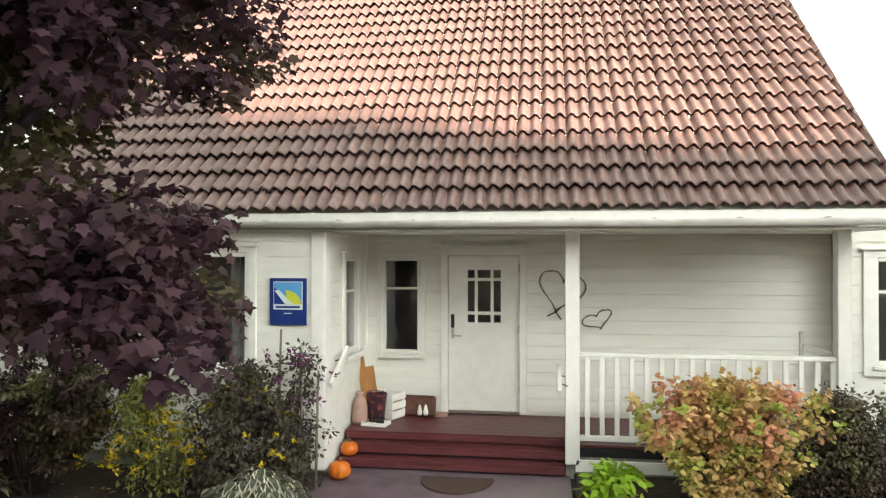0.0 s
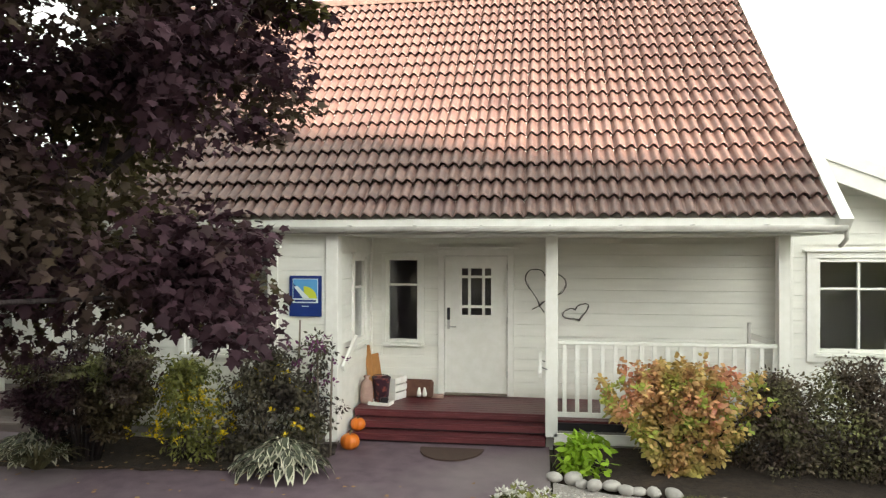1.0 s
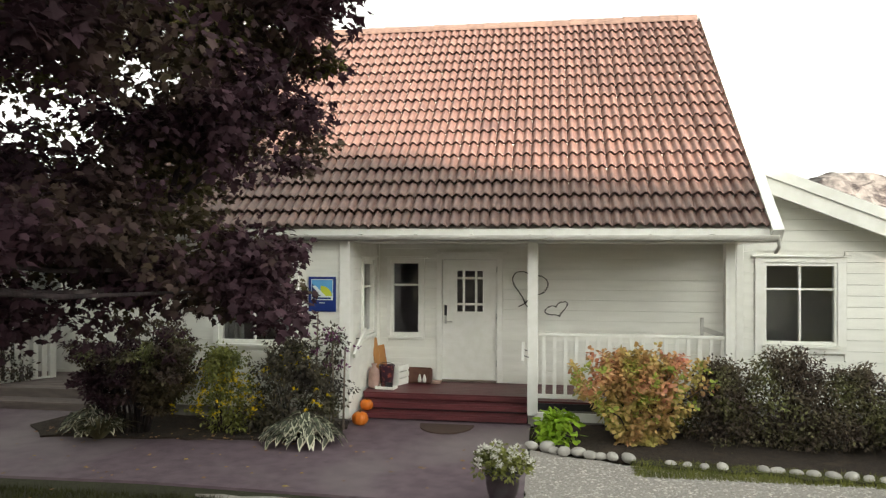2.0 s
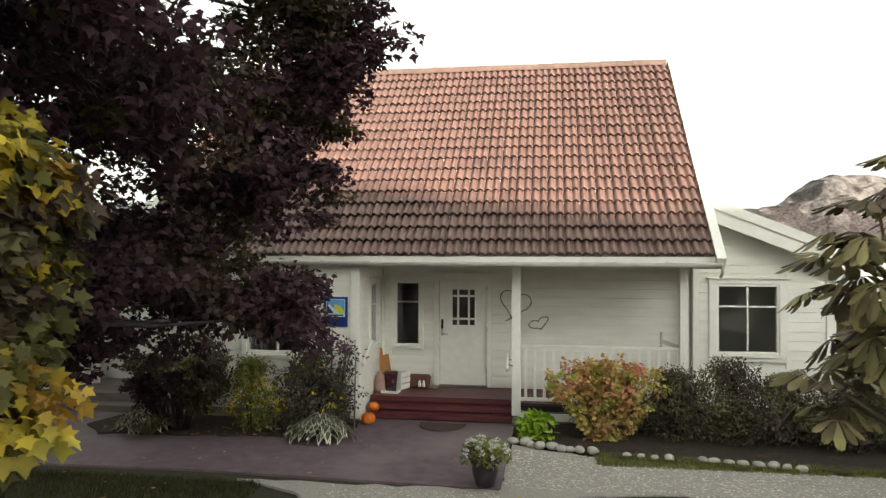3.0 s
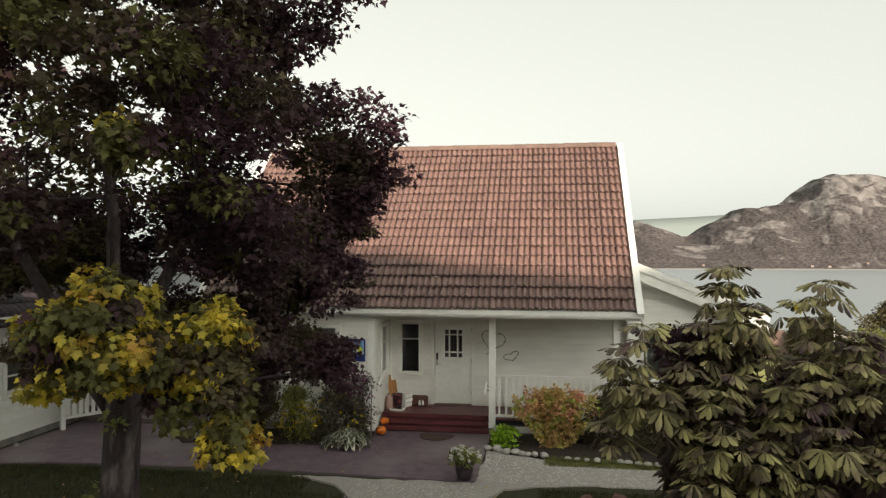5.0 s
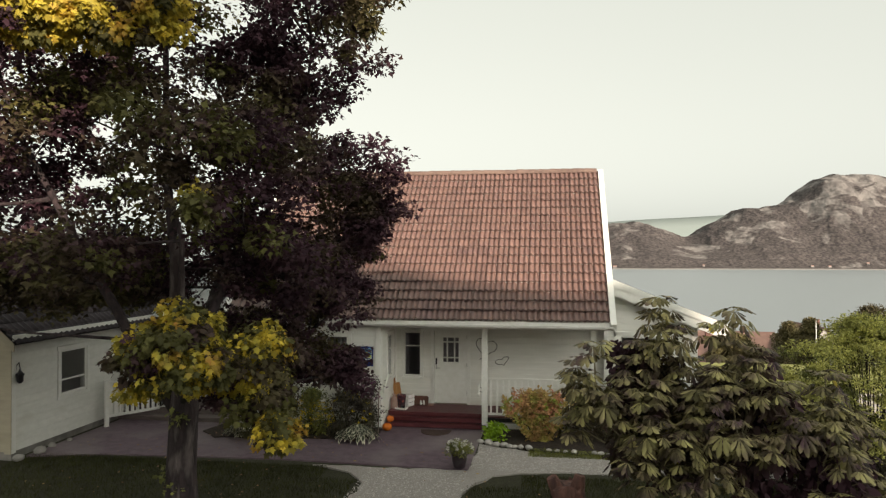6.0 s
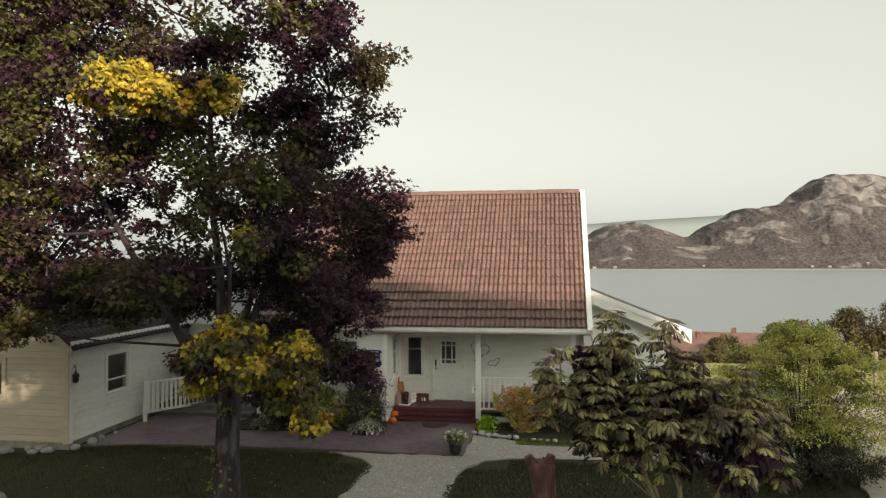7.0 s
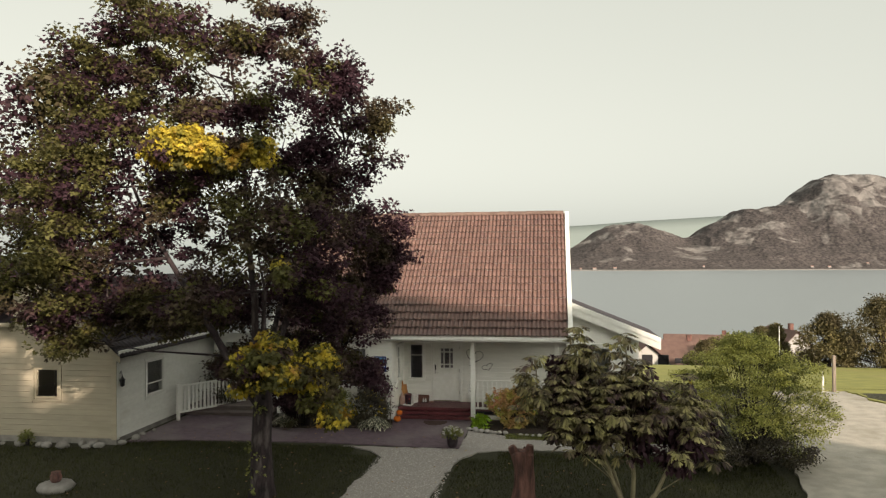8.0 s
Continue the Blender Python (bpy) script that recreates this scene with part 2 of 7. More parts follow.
def rock_material():
    """Bare pale rock breaking through dark woods, more of it towards the tops."""
    m = bpy.data.materials.new("fjord_mountain")
    m.use_nodes = True
    n, k = m.node_tree.nodes, m.node_tree.links
    b = n["Principled BSDF"]
    b.inputs["Roughness"].default_value, b.inputs["Specular IOR Level"].default_value = 0.95, 0.05
    geo, mp, sep = (n.new("ShaderNode" + s) for s in ("NewGeometry", "Mapping", "SeparateXYZ"))
    mp.inputs["Scale"].default_value = (1.0, 0.6, 1.25)
    k.new(geo.outputs["Position"], mp.inputs["Vector"])
    k.new(geo.outputs["Position"], sep.inputs["Vector"])

    def tex(scale, detail, distortion=0.0):
        t = n.new("ShaderNodeTexNoise")
        t.inputs["Scale"].default_value, t.inputs["Detail"].default_value, t.inputs["Distortion"].default_value = scale, detail, distortion
        k.new(mp.outputs["Vector"], t.inputs["Vector"])
        return t.outputs["Fac"]

    def span(f, lo, hi, to=(0.0, 1.0)):
        r = n.new("ShaderNodeMapRange")
        r.inputs["From Min"].default_value, r.inputs["From Max"].default_value = lo, hi
        r.inputs["To Min"].default_value, r.inputs["To Max"].default_value = to
        k.new(f, r.inputs["Value"])
        return r.outputs["Result"]

    def mixed(a, c, f):
        x = n.new("ShaderNodeMix")
        x.data_type = "RGBA"
        for key, v in (("A", a), ("B", c)):
            if isinstance(v, tuple):
                x.inputs[key].default_value = (*v, 1)
            else:
                k.new(v, x.inputs[key])
        k.new(f, x.inputs["Factor"])
        return x.outputs["Result"]

    add = n.new("ShaderNodeMath")
    add.operation = "ADD"
    k.new(tex(0.013, 8, 0.9), add.inputs[0])
    k.new(span(sep.outputs["Z"], 40, 240, (-0.07, 0.14)), add.inputs[1])
    woods = mixed((0.108, 0.094, 0.088), (0.052, 0.045, 0.047), span(tex(0.15, 8, 0.3), 0.36, 0.64))
    rock = mixed((0.230, 0.211, 0.198), (0.132, 0.119, 0.115), span(tex(0.04, 8, 0.8), 0.38, 0.62))
    land = mixed(woods, rock, span(add.outputs[0], 0.515, 0.60))
    k.new(mixed(land, (0.34, 0.32, 0.30), span(sep.outputs["Z"], -28.6, -27.2, (0.8, 0.0))), b.inputs["Base Color"])
    bp = n.new("ShaderNodeBump")
    bp.inputs["Strength"].default_value, bp.inputs["Distance"].default_value = 0.7, 9.0
    k.new(tex(0.05, 6), bp.inputs["Height"])
    k.new(bp.outputs["Normal"], b.inputs["Normal"])
    return m


M_ROCK = rock_material()
# distance haze is mixed into the ridge's pale colour
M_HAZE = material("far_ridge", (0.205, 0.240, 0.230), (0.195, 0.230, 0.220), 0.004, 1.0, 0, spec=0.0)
M_SHOREHOUSE = material("shore_house_paint", (0.22, 0.20, 0.19), (0.14, 0.13, 0.12), 0.5, 0.7, 0, random_value=0.4)
M_FARHOUSE = material("far_house_paint", (0.50, 0.48, 0.45), (0.40, 0.38, 0.36), 0.5, 0.7, 0, random_value=0.3)
M_FARTREE = material("far_tree_leaves", (0.170, 0.145, 0.062), (0.094, 0.078, 0.044), 0.4, 0.6, 0, None, (0.10, 0.085, 0.035), 0.12, 0.58, 0.35, trans=0.15)
M_FIELD = material("meadow_grass", (0.29, 0.28, 0.070), (0.22, 0.22, 0.055), 1.2, 0.9, 0.4, 8, (0.26, 0.23, 0.08), 0.16, 0.58, bump_dist=0.05)


def water_material():
    m = bpy.data.materials.new("fjord_water")
    m.use_nodes = True
    n, k = m.node_tree.nodes, m.node_tree.links
    b = n["Principled BSDF"]
    b.inputs["Base Color"].default_value = (0.205, 0.232, 0.245, 1)
    b.inputs["Roughness"].default_value = 0.45
    geo, mp, tx, bp = (n.new("ShaderNode" + s) for s in ("NewGeometry", "Mapping", "TexNoise", "Bump"))
    mp.inputs["Scale"].default_value = (0.05, 0.35, 1)
    tx.inputs["Scale"].default_value, tx.inputs["Detail"].default_value = 1.0, 6
    bp.inputs["Strength"].default_value, bp.inputs["Distance"].default_value = 0.25, 0.4
    k.new(geo.outputs["Position"], mp.inputs["Vector"])
    k.new(mp.outputs["Vector"], tx.inputs["Vector"])
    k.new(tx.outputs["Fac"], bp.inputs["Height"])
    k.new(bp.outputs["Normal"], b.inputs["Normal"])
    return m


M_WATER = water_material()


# ---- building helpers ----
def thing(name, at, label, category, group="", kind=""):
    """An Empty at the thing's base, which parents its parts."""
    ob = new(name)
    ob.location = at
    ob.empty_display_size = 0.1
    return tagged(ob, label, category, group, kind)


def part(name, bm, mat, parent, label=""):
    """Links a bmesh as one mesh object under a thing or a part, in the thing's own coordinates."""
    me = bpy.data.meshes.new(name)
    bm.to_mesh(me)
    bm.free()
    me.materials.append(mat)
    ob = new(name, me)
    ob.parent = parent
    return tagged(ob, label)


def box(bm, x0, x1, y0, y1, z0, z1, bevel=0.0, m=None):
    vs = [bm.verts.new((x, y, z)) for x in (x0, x1) for y in (y0, y1) for z in (z0, z1)]
    fs = [bm.faces.new([vs[i] for i in f]) for f in ((0, 1, 3, 2), (4, 6, 7, 5), (0, 4, 5, 1), (2, 3, 7, 6), (0, 2, 6, 4), (1, 5, 7, 3))]
    if bevel:
        es = {e for f in fs for e in f.edges}
        r = bmesh.ops.bevel(bm, geom=list(es), offset=bevel, segments=1, affect="EDGES")
        vs = [v for v in set(vs) | set(r["verts"]) if v.is_valid]
    if m is not None:
        bmesh.ops.transform(bm, matrix=m, verts=[v for v in vs if v.is_valid])
    return bm


def boxed(*dims, bevel=0.0, m=None):
    return box(bmesh.new(), *dims, bevel=bevel, m=m)


def tube(bm, points, radii, sides=8, caps=True):
    """A round tapered tube along points."""
    rings = []
    pts = [Vector(p) for p in points]
    for i, p in enumerate(pts):
        d = (pts[min(i + 1, len(pts) - 1)] - pts[max(i - 1, 0)]).normalized()
        a = d.orthogonal().normalized() if i == 0 else (rings[-1][1] - d * rings[-1][1].dot(d)).normalized()
        b = d.cross(a)
        r = radii[i] if isinstance(radii, (list, tuple)) else radii
        rings.append(([bm.verts.new(p + (a * math.cos(q) + b * math.sin(q)) * r) for q in (2 * math.pi * j / sides for j in range(sides))], a))
    for (r0, _), (r1, _) in zip(rings, rings[1:]):
        for j in range(sides):
            f = bm.faces.new((r0[j], r0[(j + 1) % sides], r1[(j + 1) % sides], r1[j]))
            f.smooth = True
    if caps:
        bm.faces.new(rings[0][0][::-1])
        bm.faces.new(rings[-1][0])
    return bm


def lathe(bm, profile, sides=20, at=(0, 0, 0), lobes=0, depth=0.0):
    """A turned form from (radius, height) pairs, with lobes if wanted."""
    rings = []
    for r, z in profile:
        ring = []
        for j in range(sides):
            q = 2 * math.pi * j / sides
            rr = r * (1 - depth * (0.5 - 0.5 * math.cos(lobes * q))) if lobes else r
            ring.append(bm.verts.new((at[0] + rr * math.cos(q), at[1] + rr * math.sin(q), at[2] + z)))
        rings.append(ring)
    for a, b in zip(rings, rings[1:]):
        for j in range(sides):
            f = bm.faces.new((a[j], a[(j + 1) % sides], b[(j + 1) % sides], b[j]))
            f.smooth = True
    bm.faces.new(rings[0][::-1])
    bm.faces.new(rings[-1])
    return bm


def slab_with_holes(u0, u1, z0, z1, holes, thick, place, top=None):
    """An upright wall with openings through it. place(u, d, z) gives the point; d runs from 0 (outside) to thick."""
    bm = bmesh.new()
    us = sorted({u0, u1, *(h[0] for h in holes), *(h[1] for h in holes)})
    zs = sorted({z0, z1, *(h[2] for h in holes), *(h[3] for h in holes)})
    solid = {}
    for i in range(len(us) - 1):
        for j in range(len(zs) - 1):
            cu, cz = (us[i] + us[i + 1]) / 2, (zs[j] + zs[j + 1]) / 2
            solid[i, j] = not any(h[0] < cu < h[1] and h[2] < cz < h[3] for h in holes)
    cache = {}

    def v(i, j, d):
        key = (i, j, d)
        if key not in cache:
            cache[key] = bm.verts.new(place(us[i], d, zs[j]))
        return cache[key]

    for (i, j), s in solid.items():
        if not s:
            continue
        bm.faces.new((v(i, j, 0), v(i + 1, j, 0), v(i + 1, j + 1, 0), v(i, j + 1, 0)))
        bm.faces.new((v(i, j, thick), v(i, j + 1, thick), v(i + 1, j + 1, thick), v(i + 1, j, thick)))
        for di, dj, a, b in ((-1, 0, (i, j), (i, j + 1)), (1, 0, (i + 1, j + 1), (i + 1, j)), (0, -1, (i + 1, j), (i, j)), (0, 1, (i, j + 1), (i + 1, j + 1))):
            if not solid.get((i + di, j + dj), False):
                bm.faces.new((v(*a, 0), v(*b, 0), v(*b, thick), v(*a, thick)))
    bmesh.ops.recalc_face_normals(bm, faces=bm.faces)
    return bm


def siding(wall, u0, u1, z0, z1, holes, place, mat, pitch=0.172, clip=None):
    """Lapped boards, each a piece of its own, fitted round the openings. clip(z) narrows the run under a gable."""
    shared = {}
    count = int(math.ceil((z1 - z0) / pitch))
    for c in range(count):
        a, b = z0 + c * pitch, min(z0 + (c + 1) * pitch + 0.012, z1 + 0.01)
        lo, hi = clip((a + b) / 2) if clip else (u0, u1)
        lo, hi = max(lo, u0), min(hi, u1)
        runs = [(lo, hi)]
        for h in holes:
            if h[2] < b - 0.02 and h[3] > a + 0.02:
                runs = [r for s in runs for r in ((s[0], min(s[1], h[0])), (max(s[0], h[1]), s[1])) if r[1] - r[0] > 0.02]
        for s, e in runs:
            bm = bmesh.new()
            pts = [place(u, d, z) for u in (s, e) for d, z in ((0.0, a), (-0.030, a), (-0.022, b - 0.020), (-0.015, b - 0.017), (-0.015, b), (0.0, b))]
            vs = [bm.verts.new(p) for p in pts]
            for f in ((0, 1, 2, 3, 4, 5), (11, 10, 9, 8, 7, 6), (1, 0, 6, 7), (2, 1, 7, 8), (3, 2, 8, 9), (4, 3, 9, 10), (5, 4, 10, 11)):
                bm.faces.new([vs[q] for q in f])
            bmesh.ops.recalc_face_normals(bm, faces=bm.faces)
            part("siding_board", bm, mat, wall)


def leaf_cloud(name, centres, per, size, mat, parent, spread=0.4, flat=0.6, droop=0.25, shape="lobed", seed=1, label="", curl=0.15):
    """One mesh of many small leaves gathered in clumps round the centres (x, y, z, radius)."""
    rng = np.random.default_rng(seed)
    if shape == "lobed":
        outline = [(0, 0), (0.42, 0.05), (0.30, 0.28), (0.58, 0.52), (0.26, 0.58), (0.0, 1.0), (-0.26, 0.58), (-0.58, 0.52), (-0.30, 0.28), (-0.42, 0.05)]
        faces = [(0, 1, 2), (0, 2, 4), (2, 3, 4), (0, 4, 5), (0, 5, 6), (0, 6, 8), (6, 7, 8), (0, 8, 9)]
    elif shape == "three":
        outline = [(0, 0), (0.52, 0.30), (0.20, 0.52), (0, 1.0), (-0.20, 0.52), (-0.52, 0.30)]
        faces = [(0, 1, 2), (0, 2, 3), (0, 3, 4), (0, 4, 5)]
    elif shape == "broad":
        outline = [(0, 0), (0.30, 0.18), (0.40, 0.45), (0.24, 0.78), (0, 1.0), (-0.24, 0.78), (-0.40, 0.45), (-0.30, 0.18)]
        faces = [(0, 1, 2, 3, 4), (0, 4, 5, 6, 7)]
    elif shape == "oval":
        outline = [(0, 0), (0.24, 0.35), (0.20, 0.70), (0, 1.0), (-0.20, 0.70), (-0.24, 0.35)]
        faces = [(0, 1, 2, 3), (0, 3, 4, 5)]
    else:
        outline = [(-0.5, 0), (0.5, 0), (0.5, 1), (-0.5, 1)]
        faces = [(0, 1, 2, 3)]
    base = np.array([(x, y, -abs(x) * curl - y * y * curl) for x, y in outline])
    cs = np.repeat(np.array([c[:3] for c in centres], float), per, axis=0)
    rs = np.repeat(np.array([c[3] for c in centres], float), per)
    n = len(cs)
    off = rng.normal(0, 1, (n, 3))
    off /= np.linalg.norm(off, axis=1)[:, None]
    off *= (rng.random(n) ** (1 / 2.2))[:, None] * rs[:, None]
    off[:, 2] *= flat
    pos = cs + off
    out = off + rng.normal(0, spread, (n, 3)) * rs[:, None]
    out[:, 2] -= droop * rs
    out /= np.linalg.norm(out, axis=1)[:, None] + 1e-9
    up = rng.normal(0, 0.45, (n, 3))
    up[:, 2] += 1.0
    side = np.cross(out, up)
    side /= np.linalg.norm(side, axis=1)[:, None] + 1e-9
    nor = np.cross(side, out)
    sc = size * (0.65 + 0.7 * rng.random(n))
    verts = pos[:, None, :] + sc[:, None, None] * (base[None, :, 0, None] * side[:, None, :] + base[None, :, 1, None] * out[:, None, :] + base[None, :, 2, None] * nor[:, None, :])
    k = len(outline)
    return fast_mesh(name, verts.reshape(-1, 3), [[q + i * k for q in f] for i in range(n) for f in faces], mat, parent, label)


def fast_mesh(name, verts, faces, mat, parent=None, label="", smooth=False):
    me = bpy.data.meshes.new(name)
    me.from_pydata(verts.tolist() if hasattr(verts, "tolist") else verts, [], faces)
    me.materials.append(mat)
    if smooth:
        me.polygons.foreach_set("use_smooth", [True] * len(me.polygons))
    me.update()
    ob = new(name, me)
    if parent is not None:
        ob.parent = parent
    return tagged(ob, label)


def clumps(rng, count, envelope, shell=0.5, size=(0.35, 0.6)):
    """Clump centres inside an envelope(z01, angle) -> (x, y, z) at radius share 1 and the axis point."""
    out = []
    for _ in range(count):
        h, q = rng.random(), rng.random() * 2 * math.pi
        axis, rim = envelope(h, q)
        s = shell + (1 - shell) * rng.random() ** 0.6
        s = s if rng.random() < 0.78 else rng.random() * s
        out.append((*[a + (b - a) * s for a, b in zip(axis, rim)], rng.uniform(*size)))
    return out


def shrub(name, at, r, h, mat, label, category="shrub", leaf=0.06, per=70, count=40, seed=1, shape="oval", flowers=None, flower_count=0, flower_size=0.05, twigs=10, twig_mat=None, group="", rag=(0.78, 1.18), flare=0.0, shoots=0, rim="blossoms", clump=1.0):
    """A bush: bent stems from the ground and leaf clumps in an uneven dome; r is (rx, ry)."""
    rng = random.Random(seed)
    ob = thing(name, at, label, category, group)
    lump = [rng.uniform(*rag) for _ in range(12)]

    def env(u, q):
        if flare:  # narrow foot, broad level top
            k = lump[int(q / (2 * math.pi) * 12) % 12] * (1 - flare * (1 - min(1.0, u / 0.7)) ** 0.8) * (1 - 0.25 * max(0, u - 0.8) / 0.2)
            return (0, 0, u * h), (r[0] * k * math.cos(q), r[1] * k * math.sin(q), u * h)
        k = lump[int(q / (2 * math.pi) * 12) % 12] * (0.55 + 0.45 * math.sin(math.pi * min(1, 0.18 + u * 0.92))) * (1.0 if u < 0.6 else 1.05 - 0.55 * (u - 0.6) / 0.4)
        return (0, 0, u * h), (r[0] * k * math.cos(q), r[1] * k * math.sin(q), u * h)

    cs = clumps(rng, count, env, 0.35, (0.16 * clump * (r[0] + r[1]), 0.28 * clump * (r[0] + r[1])))
    cs = [(x, y, max(z, c * 0.6), c) for x, y, z, c in cs]
    # single shoots that stand out of the outline
    tops = []
    for _ in range(shoots):
        q, u = rng.random() * 2 * math.pi, rng.uniform(0.55, 1.0)
        _, p = env(u, q)
        k = rng.uniform(0.2, 1.0)
        top = Vector((p[0] * k, p[1] * k, h * rng.uniform(0.9, 1.0)) if k < 0.7 else p)
        way = Vector((top.x * 0.35, top.y * 0.35, h * 0.5)).normalized() * h * rng.uniform(0.10, 0.24)
        tops += [(*(top + way * f), 0.06) for f in (0.1, 0.4, 0.7, 1.0)]
    leaf_cloud("foliage", cs, per, leaf, mat, ob, seed=seed, shape=shape, flat=0.75)
    if tops:
        leaf_cloud("shoot_foliage", tops, 9, leaf, mat, ob, seed=seed + 3, shape=shape, flat=1.0)
    bm = bmesh.new()
    for i in range(twigs):
        c = cs[i % len(cs)]
        b = Vector((c[0] * 0.12, c[1] * 0.12, 0))
        e = Vector(c[:3])
        tube(bm, [b, b.lerp(e, 0.5) + Vector((0, 0, 0.12 * h)), e], [0.014, 0.010, 0.004], 5)
    part("stemwork", bm, twig_mat or M_BARK, ob)
    if flowers:
        fc = []
        for _ in range(flower_count):
            u, q = rng.uniform(0.25, 1), rng.random() * 2 * math.pi
            _, p = env(u, q)
            fc.append((p[0] * 1.02, p[1] * 1.02, p[2] + 0.03, flower_size * 0.7))
        leaf_cloud(rim, fc, 9, flower_size, flowers, ob, seed=seed + 7, shape="oval" if rim == "blossoms" else "broad", flat=0.5, droop=-0.4)
    return ob


# ---- ground, paving, water, mountains ----
def ground_height(x, y):
    """Level garden, falling behind the house to the fjord; a bank rises far behind the viewer."""
    z = 0.0
    if y > 6:
        z -= 0.105 * (min(y, 31) - 6)
    if y > 31:
        z -= 0.20 * (y - 31)
    if y < -45:
        z += 0.16 * (-45 - y)
    return max(z, -42.0)


def spaced(edges):
    out = []
    for a, b, n in edges:
        out += [a + (b - a) * i / n for i in range(n)]
    return out + [edges[-1][1]]


def height_sheet(name, xs, ys, f, mat, label, smooth=True):
    verts = [(x, y, f(x, y)) for y in ys for x in xs]
    w = len(xs)
    faces = [(j * w + i, j * w + i + 1, (j + 1) * w + i + 1, (j + 1) * w + i) for j in range(len(ys) - 1) for i in range(w - 1)]
    ob = fast_mesh(name, verts, faces, mat, None, label, smooth)
    return tagged(ob, label, name.split("_")[0], "", "structure")


def bumpy_ground(x, y):
    z = ground_height(x, y)
    if -40 < x < 60 and -30 < y < 40:
        z += 0.05 * (noise.noise((x * 0.25, y * 0.25, 0)) - 0.50) * (1 if y < -3.6 or y > 9 else 0.0)
    return z - 0.012


height_sheet("ground", spaced([(-3500, -200, 8), (-200, -30, 12), (-30, 40, 90), (40, 220, 14), (220, 3500, 8)]),
             spaced([(-600, -60, 8), (-60, -26, 10), (-26, 12, 76), (12, 60, 24), (60, 300, 10), (300, 3600, 8)]), bumpy_ground, M_LAWN, "dark green garden lawn and land falling to the fjord")
height_sheet("meadow", spaced([(5.9, 60, 20)]), spaced([(9.5, 31, 12), (31, 38, 4)]), lambda x, y: ground_height(x, y) + 0.05, M_FIELD, "sunlit yellow-green meadow behind the house")


def flat_patch(name, outline, z, mat, label, thick=0.05, wob=0.0, seed=3):
    """A paving sheet with an edge, its outline cut into short uneven steps."""
    rng = random.Random(seed)
    pts = []
    for (x0, y0), (x1, y1) in zip(outline, outline[1:] + outline[:1]):
        n = max(1, int(math.hypot(x1 - x0, y1 - y0) / 0.25)) if wob else 1
        for i in range(n):
            t = i / n
            pts.append((x0 + (x1 - x0) * t + rng.uniform(-wob, wob), y0 + (y1 - y0) * t + rng.uniform(-wob, wob)))
    bm = bmesh.new()
    top = [bm.verts.new((x, y, z + (ground_height(x, y)))) for x, y in pts]
    low = [bm.verts.new((x, y, z - thick + ground_height(x, y))) for x, y in pts]
    bm.faces.new(top)
    for i in range(len(pts)):
        j = (i + 1) % len(pts)
        bm.faces.new((top[i], low[i], low[j], top[j]))
    bmesh.ops.recalc_face_normals(bm, faces=bm.faces)
    me = bpy.data.meshes.new(name)
    bm.to_mesh(me)
    bm.free()
    me.materials.append(mat)
    return tagged(new(name, me), label, name, "", "structure")


flat_patch("pavement", [(-10.15, -3.9), (-8.4, -3.5), (-6.4, -3.36), (-4.2, -3.28), (0.04, -3.46), (0.04, 0.2), (-2.6, 0.4), (-7.0, -0.3), (-7.0, 0.4), (-10.15, 0.4)], 0.02, M_APRON, "worn grey asphalt forecourt with fallen leaves")
flat_patch("gravel_path", [(0.05, -3.5), (0.05, -1.35), (1.2, -1.75), (3.2, -2.1), (6.5, -2.2), (9.5, -2.0), (9.5, -3.3), (4.0, -3.2), (1.7, -3.35), (0.55, -3.75), (0.15, -4.6), (-0.05, -6.0), (-0.1, -8.0), (0.1, -12), (0.6, -20), (1.6, -34), (-0.6, -34), (-1.5, -20), (-1.9, -12), (-2.15, -8.0), (-2.1, -6.2), (-1.95, -4.6), (-2.5, -3.95), (-3.4, -3.52)], 0.012, M_GRAVEL, "pale crushed gravel garden path", wob=0.06)
flat_patch("flower_bed", [(-7.0, -0.32), (-2.66, -0.32), (-2.62, -0.62), (-2.9, -1.45), (-4.3, -1.55), (-6.6, -1.75), (-7.2, -1.2)], 0.05, M_SOIL, "dark soil bed with fallen leaves along the house wall", wob=0.05)
flat_patch("shrub_bed", [(0.1, 0.25), (0.1, -1.3), (1.2, -1.65), (3.2, -1.95), (6.4, -2.0), (8.0, -1.2), (8.0, 1.08), (2.9, 1.08), (2.9, 0.1)], 0.045, M_SOIL, "dark soil bed under the shrubs beside the porch", wob=0.04)
flat_patch("grass_verge", [(1.3, -1.66), (3.2, -1.93), (6.4, -2.0), (6.4, -2.22), (3.2, -2.14), (1.3, -1.8)], 0.055, M_LAWN, "ragged grass verge along the bed", wob=0.07)
flat_patch("road", [(6.0, -40), (7.3, -16), (8.5, -6.4), (9.4, -2.3), (10.6, 1.8), (11.2, 4.8), (11.6, 8.0), (15.0, 8.4), (14.6, 5.2), (15.5, 3.4), (19, 1.5), (24, -2), (44, -9), (44, -40)], 0.015, M_ROAD, "pale gravel road beside the garden", wob=0.08)

flat_patch("meadow_verge", [(15.05, 8.5), (14.65, 5.2), (15.55, 3.45), (19.1, 1.55), (24.2, -1.9), (44, -8.5), (60, -8), (60, 9.6), (11.75, 9.6), (11.65, 8.1)], 0.035, M_FIELD, "sunlit grass verge beyond the gravel road", wob=0.12)

water = fast_mesh("water", [(-3500, 60, -30), (3500, 60, -30), (3500, 3600, -30), (-3500, 3600, -30)], [(0, 1, 2, 3)], M_WATER)
